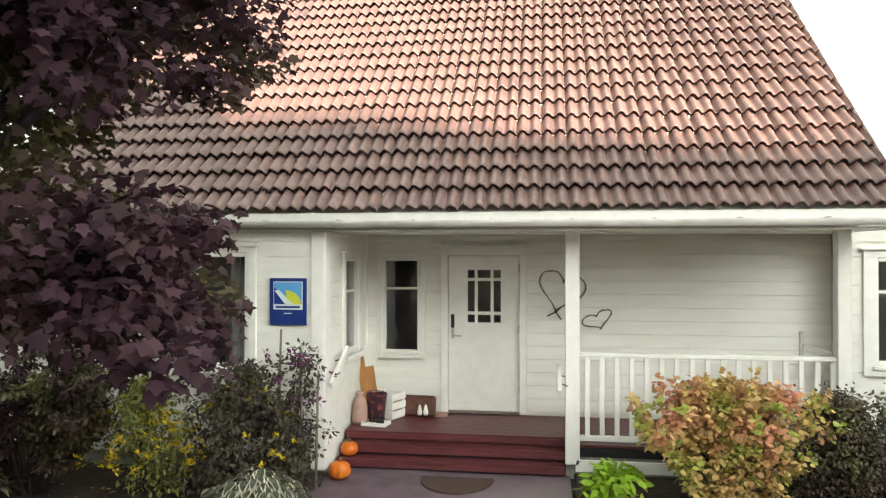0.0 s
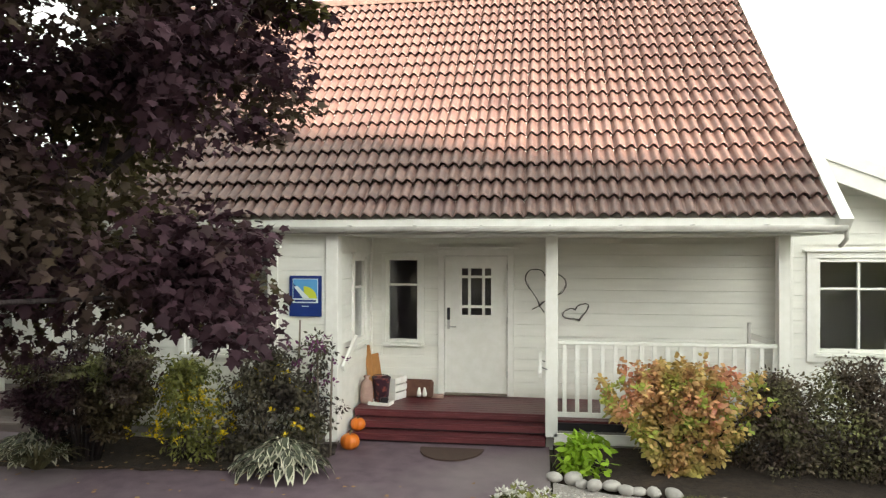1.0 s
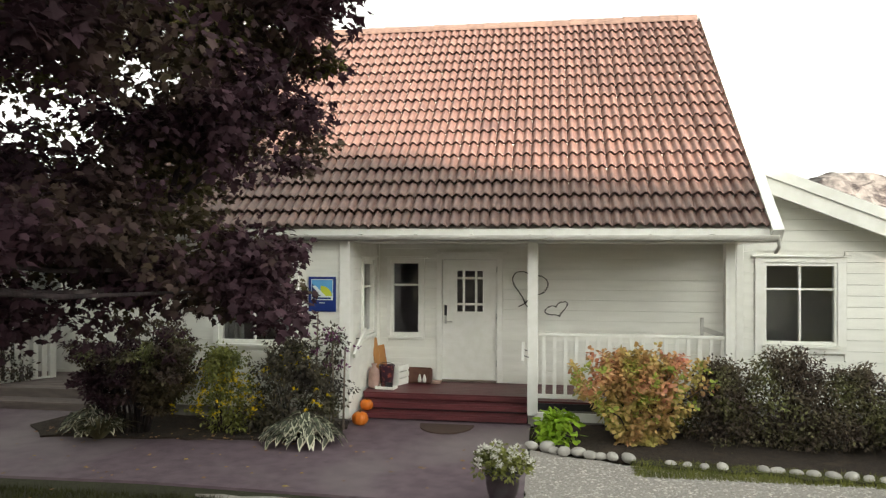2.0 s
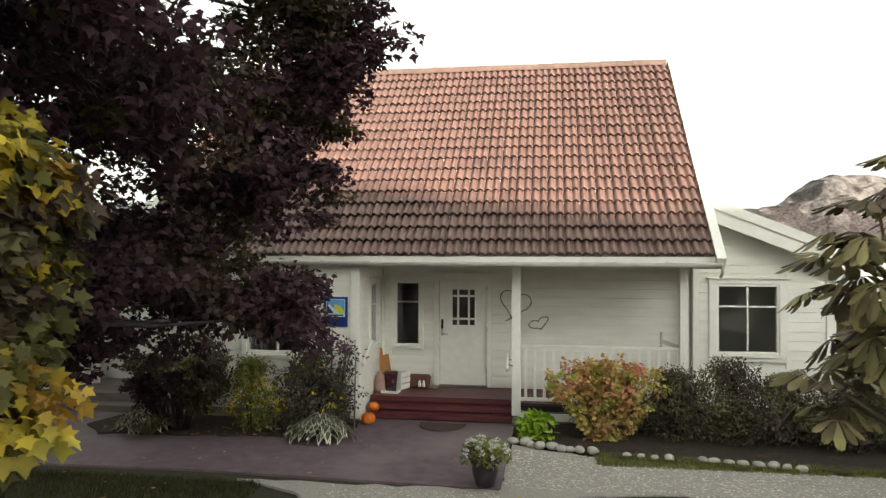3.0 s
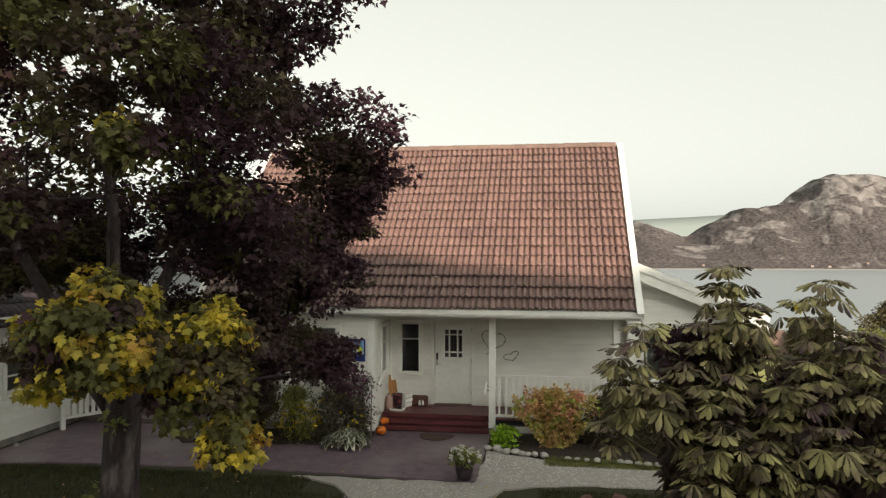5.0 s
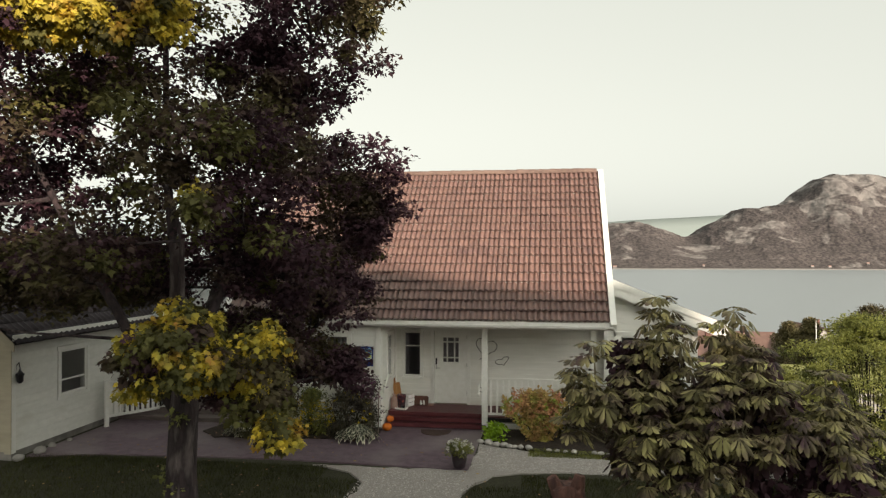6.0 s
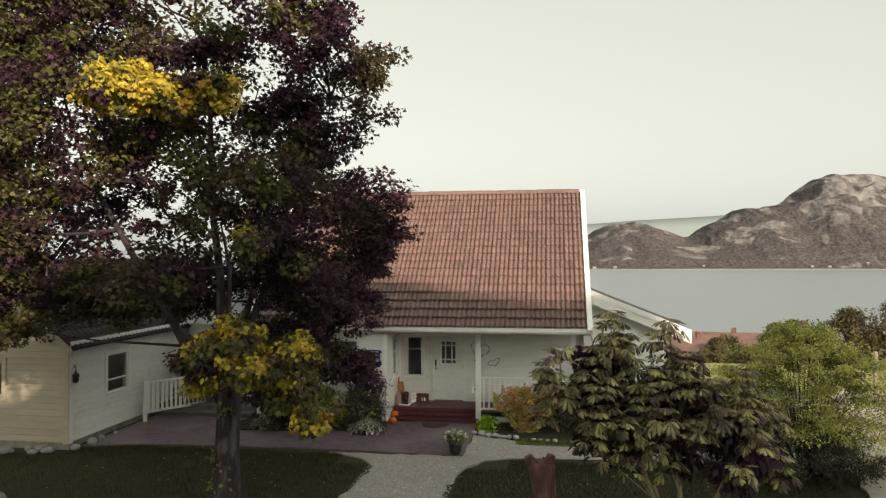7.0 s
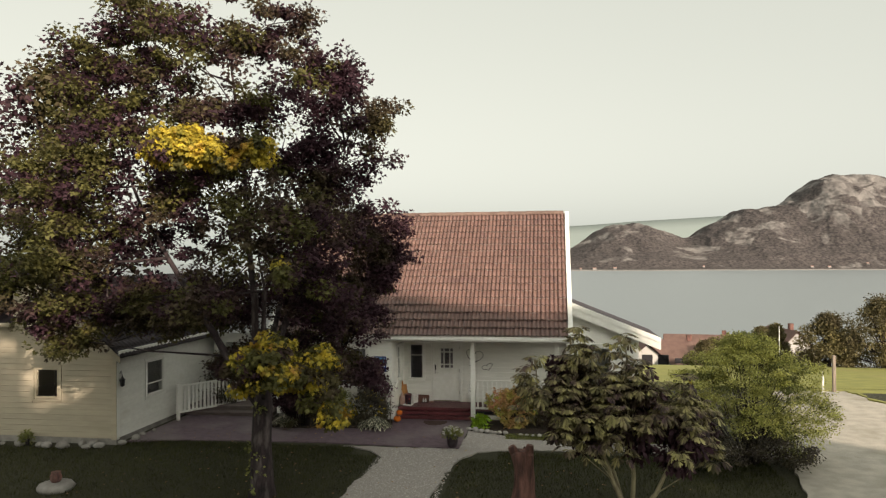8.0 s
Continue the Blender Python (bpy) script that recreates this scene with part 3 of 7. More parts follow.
tagged(water, "calm grey fjord water under a pale sky", "water", "", "structure")


def mountain_height(x, y):
    """A wooded knoll, a long shoulder and a rocky summit on the far shore."""
    def rise(cx, half, h, p):
        return h * math.exp(-abs((x - cx) / half) ** p)

    crest = sum(rise(*q) ** 3 for q in ((236, 196, 137, 2.0), (640, 262, 177, 2.2), (880, 198, 267, 3.45), (1300, 300, 185, 2.2))) ** (1 / 3)
    z = crest * math.exp(-((y - 2250) / 330) ** 2)
    rough = noise.fractal((x * 0.011, y * 0.008, 3.1), 0.85, 2.1, 6)
    crag = 1 - 2 * abs(noise.noise((x * 0.016 + 0.004 * y, y * 0.006, 9.0)))
    lift = min(1.0, z / 70)
    shore = min(1.0, max(0.0, (y - 1700 - 30 * noise.noise((x * 0.006, 0, 0))) / 120))
    return -31 + (z + lift * (8 * rough + 7 * crag - 5) + 3.0) * shore


height_sheet("backdrop_mountain", spaced([(-120, 1300, 300), (1300, 1900, 50)]), spaced([(1680, 1900, 30), (1900, 2450, 60)]), mountain_height, M_ROCK, "grey rocky wooded hills across the fjord", smooth=False)


def far_ridge(x, y):
    return -31 + (236 + 0.05 * (x - 400) + 12 * noise.noise((x * 0.002, 0, 7))) * max(0, 1 - abs(y - 4300) / 260)


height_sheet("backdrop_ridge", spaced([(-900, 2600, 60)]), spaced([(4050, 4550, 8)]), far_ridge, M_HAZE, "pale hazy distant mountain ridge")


BANK_Y = -56.0
# tree-top line of the bank: place along it, height of the shade that it throws on the house front
SHADE = ((-60, -15.0), (-24.0, -15.0), (-21.0, -0.6), (-13.9, -0.6), (-13.3, 1.8), (-11.2, 2.6), (-10.3, 6.2), (-6.4, 6.6), (-5.2, 4.9), (-1.7, 4.55), (-0.4, 4.15), (2.5, 3.75), (3.4, 3.8), (3.9, 4.4), (5.5, 4.2), (6.0, 3.5), (6.5, 2.9), (7.3, 1.8), (9.0, 0.5), (12.0, -2.0), (16.0, -15.0), (60, -15.0))


def bank_height(x, y):
    """Unseen wooded bank far behind the viewer, its uneven tree-top line shaped by SHADE; it shades the garden from the
    low sun.
    """
    run = -BANK_Y / -math.cos(SUN_AZ)
    u = x + run * -math.sin(SUN_AZ)
    crest = float(np.interp(u, [a for a, _ in SHADE], [b for _, b in SHADE])) + run * math.tan(SUN_ELEV)
    crest += 0.45 * noise.noise((x * 0.35, 0, 2)) + 0.35 * noise.noise((x * 1.3, 0, 5))
    t = max(0.0, 1 - abs(y - BANK_Y) / 14)
    return crest * t + (ground_height(x, y) - 1) * (1 - t)


height_sheet("backdrop_woods", spaced([(-120, 0, 70), (0, 50, 170), (50, 160, 50)]), spaced([(-70, -42, 14)]), bank_height, M_FARTREE, "unseen wooded bank behind the viewer that shades the house", smooth=False)

# ---- the house ----
house = thing("house", (0, 0, 0), "white timber house with a red tiled roof and a porch", "house")
EAVE_Y, EAVE_Z, RIDGE_Y, RIDGE_Z = -0.534, 2.947, 4.102, 7.287
X_L, X_R = -6.92, 3.25
SOFFIT = 2.73


def front_at(y):
    return lambda u, d, z: (u, y + d, z)


def wall(name, bm, mat, label=""):
    return part(name, bm, mat, house, label)


BACK_Y, LEFT_Y, WING_Y = 1.441, -0.36, 1.11
back_holes = [(-1.56, -0.51, 0.37, 2.50), (-2.41, -1.875, 1.14, 2.44)]
back_wall = wall("porch_wall", slab_with_holes(-2.65, 3.30, 0.30, SOFFIT, back_holes, 0.16, front_at(BACK_Y + 0.022)), M_WHITE)
left_holes = [(-4.70, -3.52, 1.19, 2.50)]
left_wall = wall("front_wall", slab_with_holes(-6.72, -2.65, 0.22, SOFFIT, left_holes, 0.16, front_at(LEFT_Y + 0.022)), M_WHITE)
side_holes = [(0.42, 1.06, 1.24, 2.44)]
side_wall = wall("porch_side_wall", slab_with_holes(LEFT_Y + 0.19, BACK_Y, 0.02, SOFFIT, side_holes, 0.14, lambda u, d, z: (-2.672 - d, u, z)), M_WHITE)
wing_holes = [(3.63, 4.72, 1.16, 2.44)]
wing_wall = wall("wing_wall", slab_with_holes(3.30, 5.62, 0.22, 2.78, wing_holes, 0.16, front_at(WING_Y + 0.022)), M_WHITE)

# gable above the wing wall
WING_SLOPE, WING_RX, WING_RZ = 0.40, 2.0, 4.48


def wing_roof_z(x):
    return WING_RZ - WING_SLOPE * abs(x - WING_RX)


bm = bmesh.new()
for y in (WING_Y + 0.022, WING_Y + 0.18):
    vs = [bm.verts.new((x, y, z)) for x, z in ((3.02, 2.78), (5.62, 2.78), (5.62, wing_roof_z(5.62) - 0.03), (3.02, wing_roof_z(3.02) - 0.03))]
    bm.faces.new(vs)
bmesh.ops.recalc_face_normals(bm, faces=bm.faces)
wall("gable_wall", bm, M_WHITE)
gable_wall = house.children[-1]

# plain closing walls: ends, rear, wing flank and the floor of the rooms
wall("end_wall", boxed(-6.72, -6.56, LEFT_Y + 0.182, 8.5, 0.2, 2.9), M_WHITE)
wall("rear_wall", boxed(-6.72, 3.2, 8.5, 8.66, 0.0, 2.9), M_WHITE)
wall("flank_wall", boxed(5.46, 5.62, WING_Y + 0.182, 3.3, 0.2, 2.9), M_WHITE)
for xg, nm in ((-6.72, "west_gable"), (3.06, "east_gable")):
    bm = bmesh.new()
    for dx in (0, 0.14):
        vs = [bm.verts.new((xg + dx, y, z)) for y, z in ((LEFT_Y + 0.2, 2.9), (8.5, 2.9), (8.5, 3.2), (RIDGE_Y, RIDGE_Z - 0.12), (LEFT_Y + 0.2, 3.05))]
        bm.faces.new(vs)
    bmesh.ops.recalc_face_normals(bm, faces=bm.faces)
    wall(nm, bm, M_WHITE)
wall("porch_end_wall", boxed(3.30, 3.42, WING_Y + 0.184, BACK_Y + 0.18, 0.2, 2.78), M_WHITE)
wall("wing_rear_wall", boxed(3.2, 5.62, 3.3, 3.42, 0.0, 3.0), M_WHITE)
wall("room_floor", boxed(3.1, 5.4, 1.35, 3.25, 0.2, 0.34), M_ROOM)
wall("room_ceiling", boxed(3.1, 5.4, 1.35, 3.25, 2.74, 2.80), M_ROOM)
wall("room_ceiling", boxed(-6.5, -2.85, -0.15, 1.6, 2.756, 2.80), M_ROOM)
wall("room_floor", boxed(-6.5, -2.85, -0.15, 1.6, 0.2, 0.34), M_ROOM)
wall("room_floor", boxed(-6.5, 3.0, 1.7, 8.4, 0.2, 0.34), M_ROOM)
wall("room_partition", boxed(-6.5, 3.0, 4.2, 4.3, 0.34, 2.7), M_ROOM)
wall("room_ceiling", boxed(-6.5, 3.0, 1.62, 8.4, 2.756, 2.80), M_ROOM)
wall("foundation", boxed(-6.70, -2.67, LEFT_Y + 0.04, LEFT_Y + 0.2, -0.1, 0.22), M_CONC, "grey concrete base")
wall("foundation", boxed(2.95, 5.60, WING_Y + 0.04, WING_Y + 0.2, -0.1, 0.22), M_CONC, "grey concrete base")
# corner boards and trims
for x0, x1, y0, y1, z0, z1 in ((-2.79, -2.63, LEFT_Y - 0.028, LEFT_Y + 0.0, 0.10, SOFFIT), (-2.672, -2.63, LEFT_Y + 0.002, LEFT_Y + 0.18, 0.10, SOFFIT),
                               (5.50, 5.66, WING_Y - 0.028, WING_Y + 0.02, 0.22, 2.76), (-6.74, -6.60, LEFT_Y - 0.028, LEFT_Y, 0.2, SOFFIT),
                               (-2.665, -2.61, BACK_Y - 0.05, BACK_Y + 0.0, 0.38, SOFFIT), (3.22, 3.33, WING_Y - 0.028, WING_Y + 0.02, 0.22, 2.90)):
    part("corner_board", boxed(x0, x1, y0, y1, z0, z1, bevel=0.004), M_TRIM, house)


# ---- windows and door ----
def window(x0, x1, z0, z1, y, verticals=(), bars=(), trim=0.10, m=None, curtain=True, sill=True):
    """Window in an opening: casing, sash frame, glazing bars, panes. Built along x, facing -y, at y."""
    m = m or Matrix.Identity(4)
    bm = bmesh.new()
    for a in ((x0, x0 + 0.05, z0, z1), (x1 - 0.05, x1, z0, z1), (x0 + 0.05, x1 - 0.05, z0, z0 + 0.055), (x0 + 0.05, x1 - 0.05, z1 - 0.05, z1)):
        box(bm, a[0], a[1], y - 0.012, y + 0.09, a[2], a[3], bevel=0.004)
    bmesh.ops.transform(bm, matrix=m, verts=bm.verts)
    w = part("window", bm, M_TRIM, house, "white-framed window with dark panes")
    bm = bmesh.new()
    t = trim
    for a in ((x0 - t, x0 + 0.004, z0 - 0.02, z1 + 0.004), (x1 - 0.004, x1 + t, z0 - 0.02, z1 + 0.004), (x0 - t, x1 + t, z1 + 0.004, z1 + t * 0.7), (x0 - t, x1 + t, z0 - t - 0.0, z0 - 0.02)):
        box(bm, a[0], a[1], y - 0.034, y + 0.02, a[2], a[3], bevel=0.003)
    bmesh.ops.transform(bm, matrix=m, verts=bm.verts)
    part("casing", bm, M_TRIM, w)
    part("drip_cap", boxed(x0 - t - 0.05, x1 + t + 0.05, y - 0.075, y + 0.01, z1 + t * 0.7 + 0.002, z1 + t * 0.7 + 0.028, bevel=0.004, m=m), M_TRIM, w)
    if sill:
        part("sill", boxed(x0 - 0.03, x1 + 0.03, y - 0.070, y - 0.012, z0 - 0.045, z0 - 0.004, bevel=0.004, m=m), M_TRIM, w)
    for v in verticals:
        part("glazing_bar", boxed(v - 0.016, v + 0.016, y + 0.004, y + 0.06, z0 + 0.05, z1 - 0.05, m=m), M_TRIM, w)
    for b in bars:
        part("glazing_bar", boxed(x0 + 0.05, x1 - 0.05, y + 0.006, y + 0.058, b - 0.016, b + 0.016, m=m), M_TRIM, w)
    xs, zs = [x0 + 0.05, *verticals, x1 - 0.05], [z0 + 0.05, *bars, z1 - 0.05]
    for a, b in zip(xs, xs[1:]):
        for c, d in zip(zs, zs[1:]):
            p = part("pane", boxed(a - 0.002, b + 0.002, y + 0.030, y + 0.036, c - 0.002, d + 0.002, m=m), M_GLASS, w)
            p.visible_shadow = False
    if curtain:
        bm = bmesh.new()
        n = 40
        for side, (a, b) in enumerate(((x0, x0 + (x1 - x0) * 0.26), (x1 - (x1 - x0) * 0.26, x1))):
            for i in range(n):
                p, q = a + (b - a) * i / n, a + (b - a) * (i + 1) / n
                fy = [y + 0.20 + 0.02 * math.sin(t * 2 * math.pi / 0.09) for t in (p, q)]
                bm.faces.new([bm.verts.new(v) for v in ((p, fy[0], z0), (q, fy[1], z0), (q, fy[1], z1), (p, fy[0], z1))])
        bmesh.ops.transform(bm, matrix=m, verts=bm.verts)
        part("curtain", bm, M_CURTAIN, w, "grey curtain behind the glass")
    return w


window(-2.41, -1.875, 1.14, 2.44, BACK_Y, (), (2.02,), trim=0.06, curtain=False)
window(-4.70, -3.52, 1.19, 2.50, LEFT_Y, (-4.13,), (), trim=0.09)
window(3.63, 4.72, 1.16, 2.44, WING_Y, (4.176,), (2.03,), trim=0.125, curtain=False)
window(0.42, 1.06, 1.24, 2.44, 0.0, (), (2.02,), trim=0.07, curtain=False,
       m=Matrix(((0, -1, 0, -2.65), (1, 0, 0, 0), (0, 0, 1, 0), (0, 0, 0, 1))))

DX0, DX1, DZ0, DZ1 = -1.502, -0.570, 0.405, 2.455
GX0, GX1, GZ0, GZ1 = -1.249, -0.808, 1.572, 2.270
door = part("door", slab_with_holes(DX0, DX1, DZ0, DZ1, [(GX0, GX1, GZ0, GZ1)], 0.05, front_at(BACK_Y + 0.012)), M_TRIM, house, "white front door with nine small panes")
bm = bmesh.new()
for a in ((DX0 - 0.10, DX0 - 0.006, 0.38, 2.46), (DX1 + 0.006, DX1 + 0.10, 0.38, 2.46), (DX0 - 0.10, DX1 + 0.10, 2.46, 2.56)):
    box(bm, a[0], a[1], BACK_Y - 0.035, BACK_Y + 0.14, a[2], a[3], bevel=0.004)
part("door_casing", bm, M_TRIM, door)
part("drip_cap", boxed(DX0 - 0.18, DX1 + 0.18, BACK_Y - 0.085, BACK_Y, 2.563, 2.595, bevel=0.004), M_TRIM, door)
part("threshold", boxed(DX0 - 0.004, DX1 + 0.004, BACK_Y - 0.05, BACK_Y + 0.1, 0.378, 0.402, bevel=0.004), M_OLDWOOD, door)
for v in (GX0 + 0.26 * (GX1 - GX0), GX0 + 0.74 * (GX1 - GX0)):
    part("glazing_bar", boxed(v - 0.02, v + 0.02, BACK_Y + 0.008, BACK_Y + 0.05, GZ0, GZ1), M_TRIM, door)
for v in (GZ0 + 0.18 * (GZ1 - GZ0), GZ0 + 0.82 * (GZ1 - GZ0)):
    part("glazing_bar", boxed(GX0, GX1, BACK_Y + 0.010, BACK_Y + 0.048, v - 0.02, v + 0.02), M_TRIM, door)
pane = part("pane", boxed(GX0, GX1, BACK_Y + 0.030, BACK_Y + 0.035, GZ0, GZ1), M_GLASS, door)
pane.visible_shadow = False
part("lock_plate", boxed(-1.470, -1.425, BACK_Y - 0.012, BACK_Y + 0.012, 1.50, 1.68, bevel=0.008), M_BLACK, door, "black electronic lock plate")
bm = tube(bmesh.new(), [(-1.448, BACK_Y + 0.01, 1.40), (-1.448, BACK_Y - 0.05, 1.40), (-1.33, BACK_Y - 0.055, 1.40)], 0.010, 8)
part("handle", bm, M_STEEL, door, "steel lever handle")
part("handle_plate", boxed(-1.468, -1.428, BACK_Y + 0.002, BACK_Y + 0.013, 1.36, 1.50, bevel=0.003), M_STEEL, door)
for z in (0.65, 1.45, 2.25):
    part("hinge", tube(bmesh.new(), [(DX1 + 0.004, BACK_Y - 0.04, z), (DX1 + 0.004, BACK_Y - 0.04, z + 0.10)], 0.008, 6), M_STEEL, door)

# ---- porch: deck, steps, posts, rails ----
porch = thing("porch", (0, 0, 0), "white-railed porch with a red-brown stained timber deck", "porch")


def plank_run(parent, x0, x1, y0, y1, z, count, mat, name="deck_board", gap=0.006, th=0.028):
    w = (y1 - y0) / count
    for i in range(count):
        part(name, boxed(x0, x1, y0 + i * w + gap / 2, y0 + (i + 1) * w - gap / 2, z - th, z, bevel=0.003), mat, parent)


deck = part("deck", boxed(-2.60, 3.24, 0.40, 1.43, 0.22, 0.338), M_DECK, porch)
plank_run(deck, -2.61, -0.012, 0.34, 1.43, 0.37, 9, M_DECK)
plank_run(deck, -0.008, 3.26, 0.06, 1.43, 0.37, 11, M_DECK)
# black frame stands for the shaded gap under the bottom rail
part("deck_frame", boxed(-0.005, 2.93, 0.05, 0.40, 0.24, 0.338), M_BLACK, porch)
for (y0, y1, z) in ((0.16, 0.42, 0.252), (-0.03, 0.24, 0.135)):
    # black carcass paints the shadow lines under the treads
    step = part("step", boxed(-2.60, -0.012, y0 + 0.07, y1, 0.0, z - 0.030), M_BLACK, porch, "step carcass blacked for the shade in its gaps")
    plank_run(step, -2.61, -0.010, y0, y1, z, 2, M_DECK, "tread_board")
    part("riser_board", boxed(-2.60, -0.012, y0 + 0.008, y0 + 0.03, z - 0.088, z - 0.030, bevel=0.003), M_DECK, step)
part("riser_board", boxed(-2.60, -0.012, 0.348, 0.37, 0.282, 0.340, bevel=0.003), M_DECK, porch)


def post(x0, x1, z0, y0=0.0, y1=0.14):
    return part("post", boxed(x0, x1, y0, y1, z0, SOFFIT, bevel=0.006), M_TRIM, porch)


post(-0.010, 0.145, 0.16)
post(2.806, 2.945, 0.16)
part("beam", boxed(-2.62, 3.02, 0.0, 0.14, SOFFIT - 0.004, SOFFIT + 0.10), M_TRIM, porch)
rail = part("railing", boxed(0.145, 2.806, 0.035, 0.105, 1.345, 1.392, bevel=0.006), M_TRIM, porch)
part("bottom_rail", boxed(0.145, 2.806, 0.045, 0.095, 0.415, 0.475, bevel=0.004), M_TRIM, rail)
NB, B_STEP = 17, 0.1595
bal = None
for i in range(NB):
    x = 0.232 + i * B_STEP
    if bal is None:
        bal = part("baluster", boxed(-0.026, 0.026, 0.052, 0.082, 0.475, 1.345, bevel=0.003), M_TRIM, rail)
        bal.location.x = x
    else:
        o = new("baluster", bal.data)
        o.parent, o.location.x = rail, x
lb = part("leaning_board", boxed(-0.02, 0.02, -0.02, 0.02, 0, 0.30, bevel=0.004, m=pose(2.545, 0.30, 1.33, 0, 0, 0)), M_GUTTER, porch, "pale weathered stick")
part("leaning_board", boxed(0, 0.34, -0.02, 0.02, -0.035, 0.035, bevel=0.004, m=pose(2.55, 0.28, 1.47, 0, 18, 0)), M_GUTTER, porch, "pale weathered board")
part("skirt_board", boxed(0.10, 2.95, 0.0, 0.03, 0.085, 0.215, bevel=0.004), M_TRIM, porch)
part("porch_base", boxed(0.0, 2.94, 0.06, 0.20, -0.05, 0.235), M_CONC, porch, "grey concrete base")
# handrails beside the steps
for x, y0, z0, y1, z1, nm in ((-2.55, 0.25, 1.36, -0.42, 1.04, "handrail"), (-0.075, 0.20, 1.20, -0.22, 0.98, "handrail")):
    a, b = Vector((x, y0, z0)), Vector((x, y1, z1))
    d = (b - a).normalized()
    bm = bmesh.new()
    box(bm, -0.022, 0.022, 0, (b - a).length, -0.04, 0.04, bevel=0.006, m=Matrix.Translation(a) @ d.to_track_quat("Y", "Z").to_matrix().to_4x4())
    hr = part(nm, bm, M_TRIM, porch)
    for t in (0.3, 0.62):
        p = a.lerp(b, t)
        s = 0.09 if x > -1 else -0.12
        part("bracket", tube(bmesh.new(), [p, p + Vector((s, 0, -0.03))], 0.007, 6), M_BLACK, hr)

# ---- roof ----
roof = part("roof", bmesh.new(), M_TRIM, house, "red concrete tile roof with white fascia")
slope = Vector((0, RIDGE_Y - EAVE_Y, RIDGE_Z - EAVE_Z))
S_LEN = slope.length
s_dir = slope.normalized()
n_dir = Vector((0, -s_dir.z, s_dir.y))


def on_roof(x, s, h):
    return Vector((x, EAVE_Y, EAVE_Z)) + s_dir * s + n_dir * h


def roof_board(name, x0, x1, s0, s1, h0, h1, mat, parent, back=False):
    bm = bmesh.new()
    vs = []
    for x in (x0, x1):
        for s in (s0, s1):
            for h in (h0, h1):
                p = on_roof(x, s, h)
                vs.append(bm.verts.new((p.x, 2 * RIDGE_Y - p.y if back else p.y, p.z)))
    for f in ((0, 1, 3, 2), (4, 6, 7, 5), (0, 4, 5, 1), (2, 3, 7, 6), (0, 2, 6, 4), (1, 5, 7, 3)):
        bm.faces.new([vs[i] for i in f])
    bmesh.ops.recalc_face_normals(bm, faces=bm.faces)
    return part(name, bm, mat, parent)


roof_board("sheathing", X_L, X_R, 0.03, S_LEN - 0.04, -0.12, -0.062, M_TRIM, roof)
roof_board("rear_slope", X_L - 0.14, X_R + 0.14, 0.0, S_LEN - 0.02, -0.12, -0.02, M_TILE, roof, back=True)
for x0, x1 in ((X_L - 0.16, X_L - 0.01), (X_R + 0.01, X_R + 0.16)):
    roof_board("bargeboard", x0, x1, -0.10, S_LEN + 0.015, -0.20, 0.035, M_TRIM, roof)
    roof_board("bargeboard", x0, x1, -0.10, S_LEN + 0.015, -0.20, 0.035, M_TRIM, roof, back=True)
part("fascia", boxed(X_L - 0.01, X_R + 0.01, -0.495, -0.47, 2.80, 2.925, bevel=0.003), M_TRIM, roof)
part("soffit", boxed(X_L - 0.01, X_R + 0.01, -0.47, 0.10, SOFFIT + 0.002, SOFFIT + 0.022), M_TRIM, roof)
part("porch_ceiling", boxed(-2.66, 3.29, 0.142, BACK_Y + 0.02, SOFFIT + 0.002, SOFFIT + 0.02), M_TRIM, roof)
bm = bmesh.new()
ring = [(math.cos(a), math.sin(a)) for a in (math.pi + i * math.pi / 10 for i in range(11))]
prof = [(-0.565 + 0.065 * c, 2.832 + 0.075 * s) for c, s in ring] + [(-0.565 + 0.057 * c, 2.832 + 0.067 * s) for c, s in ring[::-1]]
pa = [bm.verts.new((X_L - 0.10, y, z)) for y, z in prof]
pb = [bm.verts.new((X_R + 0.10, y, z)) for y, z in prof]
for i in range(len(prof)):
    j = (i + 1) % len(prof)
    bm.faces.new((pa[i], pa[j], pb[j], pb[i])).smooth = True
bm.faces.new(pa[::-1]), bm.faces.new(pb)
gutter = part("gutter", bm, M_GUTTER, roof, "pale half-round gutter with dark streaks")
bm = tube(bmesh.new(), [(X_R + 0.10, -0.565, 2.78), (X_R + 0.13, -0.50, 2.68), (X_R + 0.14, -0.36, 2.62), (X_R + 0.14, -0.30, 2.60)], 0.024, 10)
part("downpipe_elbow", bm, M_GUTTER, gutter)
for i in range(12):
    x = X_L + 0.4 + i * 0.82
    part("gutter_bracket", boxed(x - 0.012, x + 0.012, -0.64, -0.49, 2.836, 2.846), M_GUTTER, gutter)

# tiles
TW, COURSES, COLS = 0.2905, 18, 35
GAUGE = (S_LEN - 0.10) / COURSES


def tile_profile(u):
    """Two rounded rolls with flat pans between them across one tile."""
    w = 0.5 + 0.5 * math.cos(2 * math.pi * (u * 2 - 0.25))
    return 0.060 * w ** 0.85 - 0.020 * math.exp(-((u - 0.875) / 0.05) ** 2)


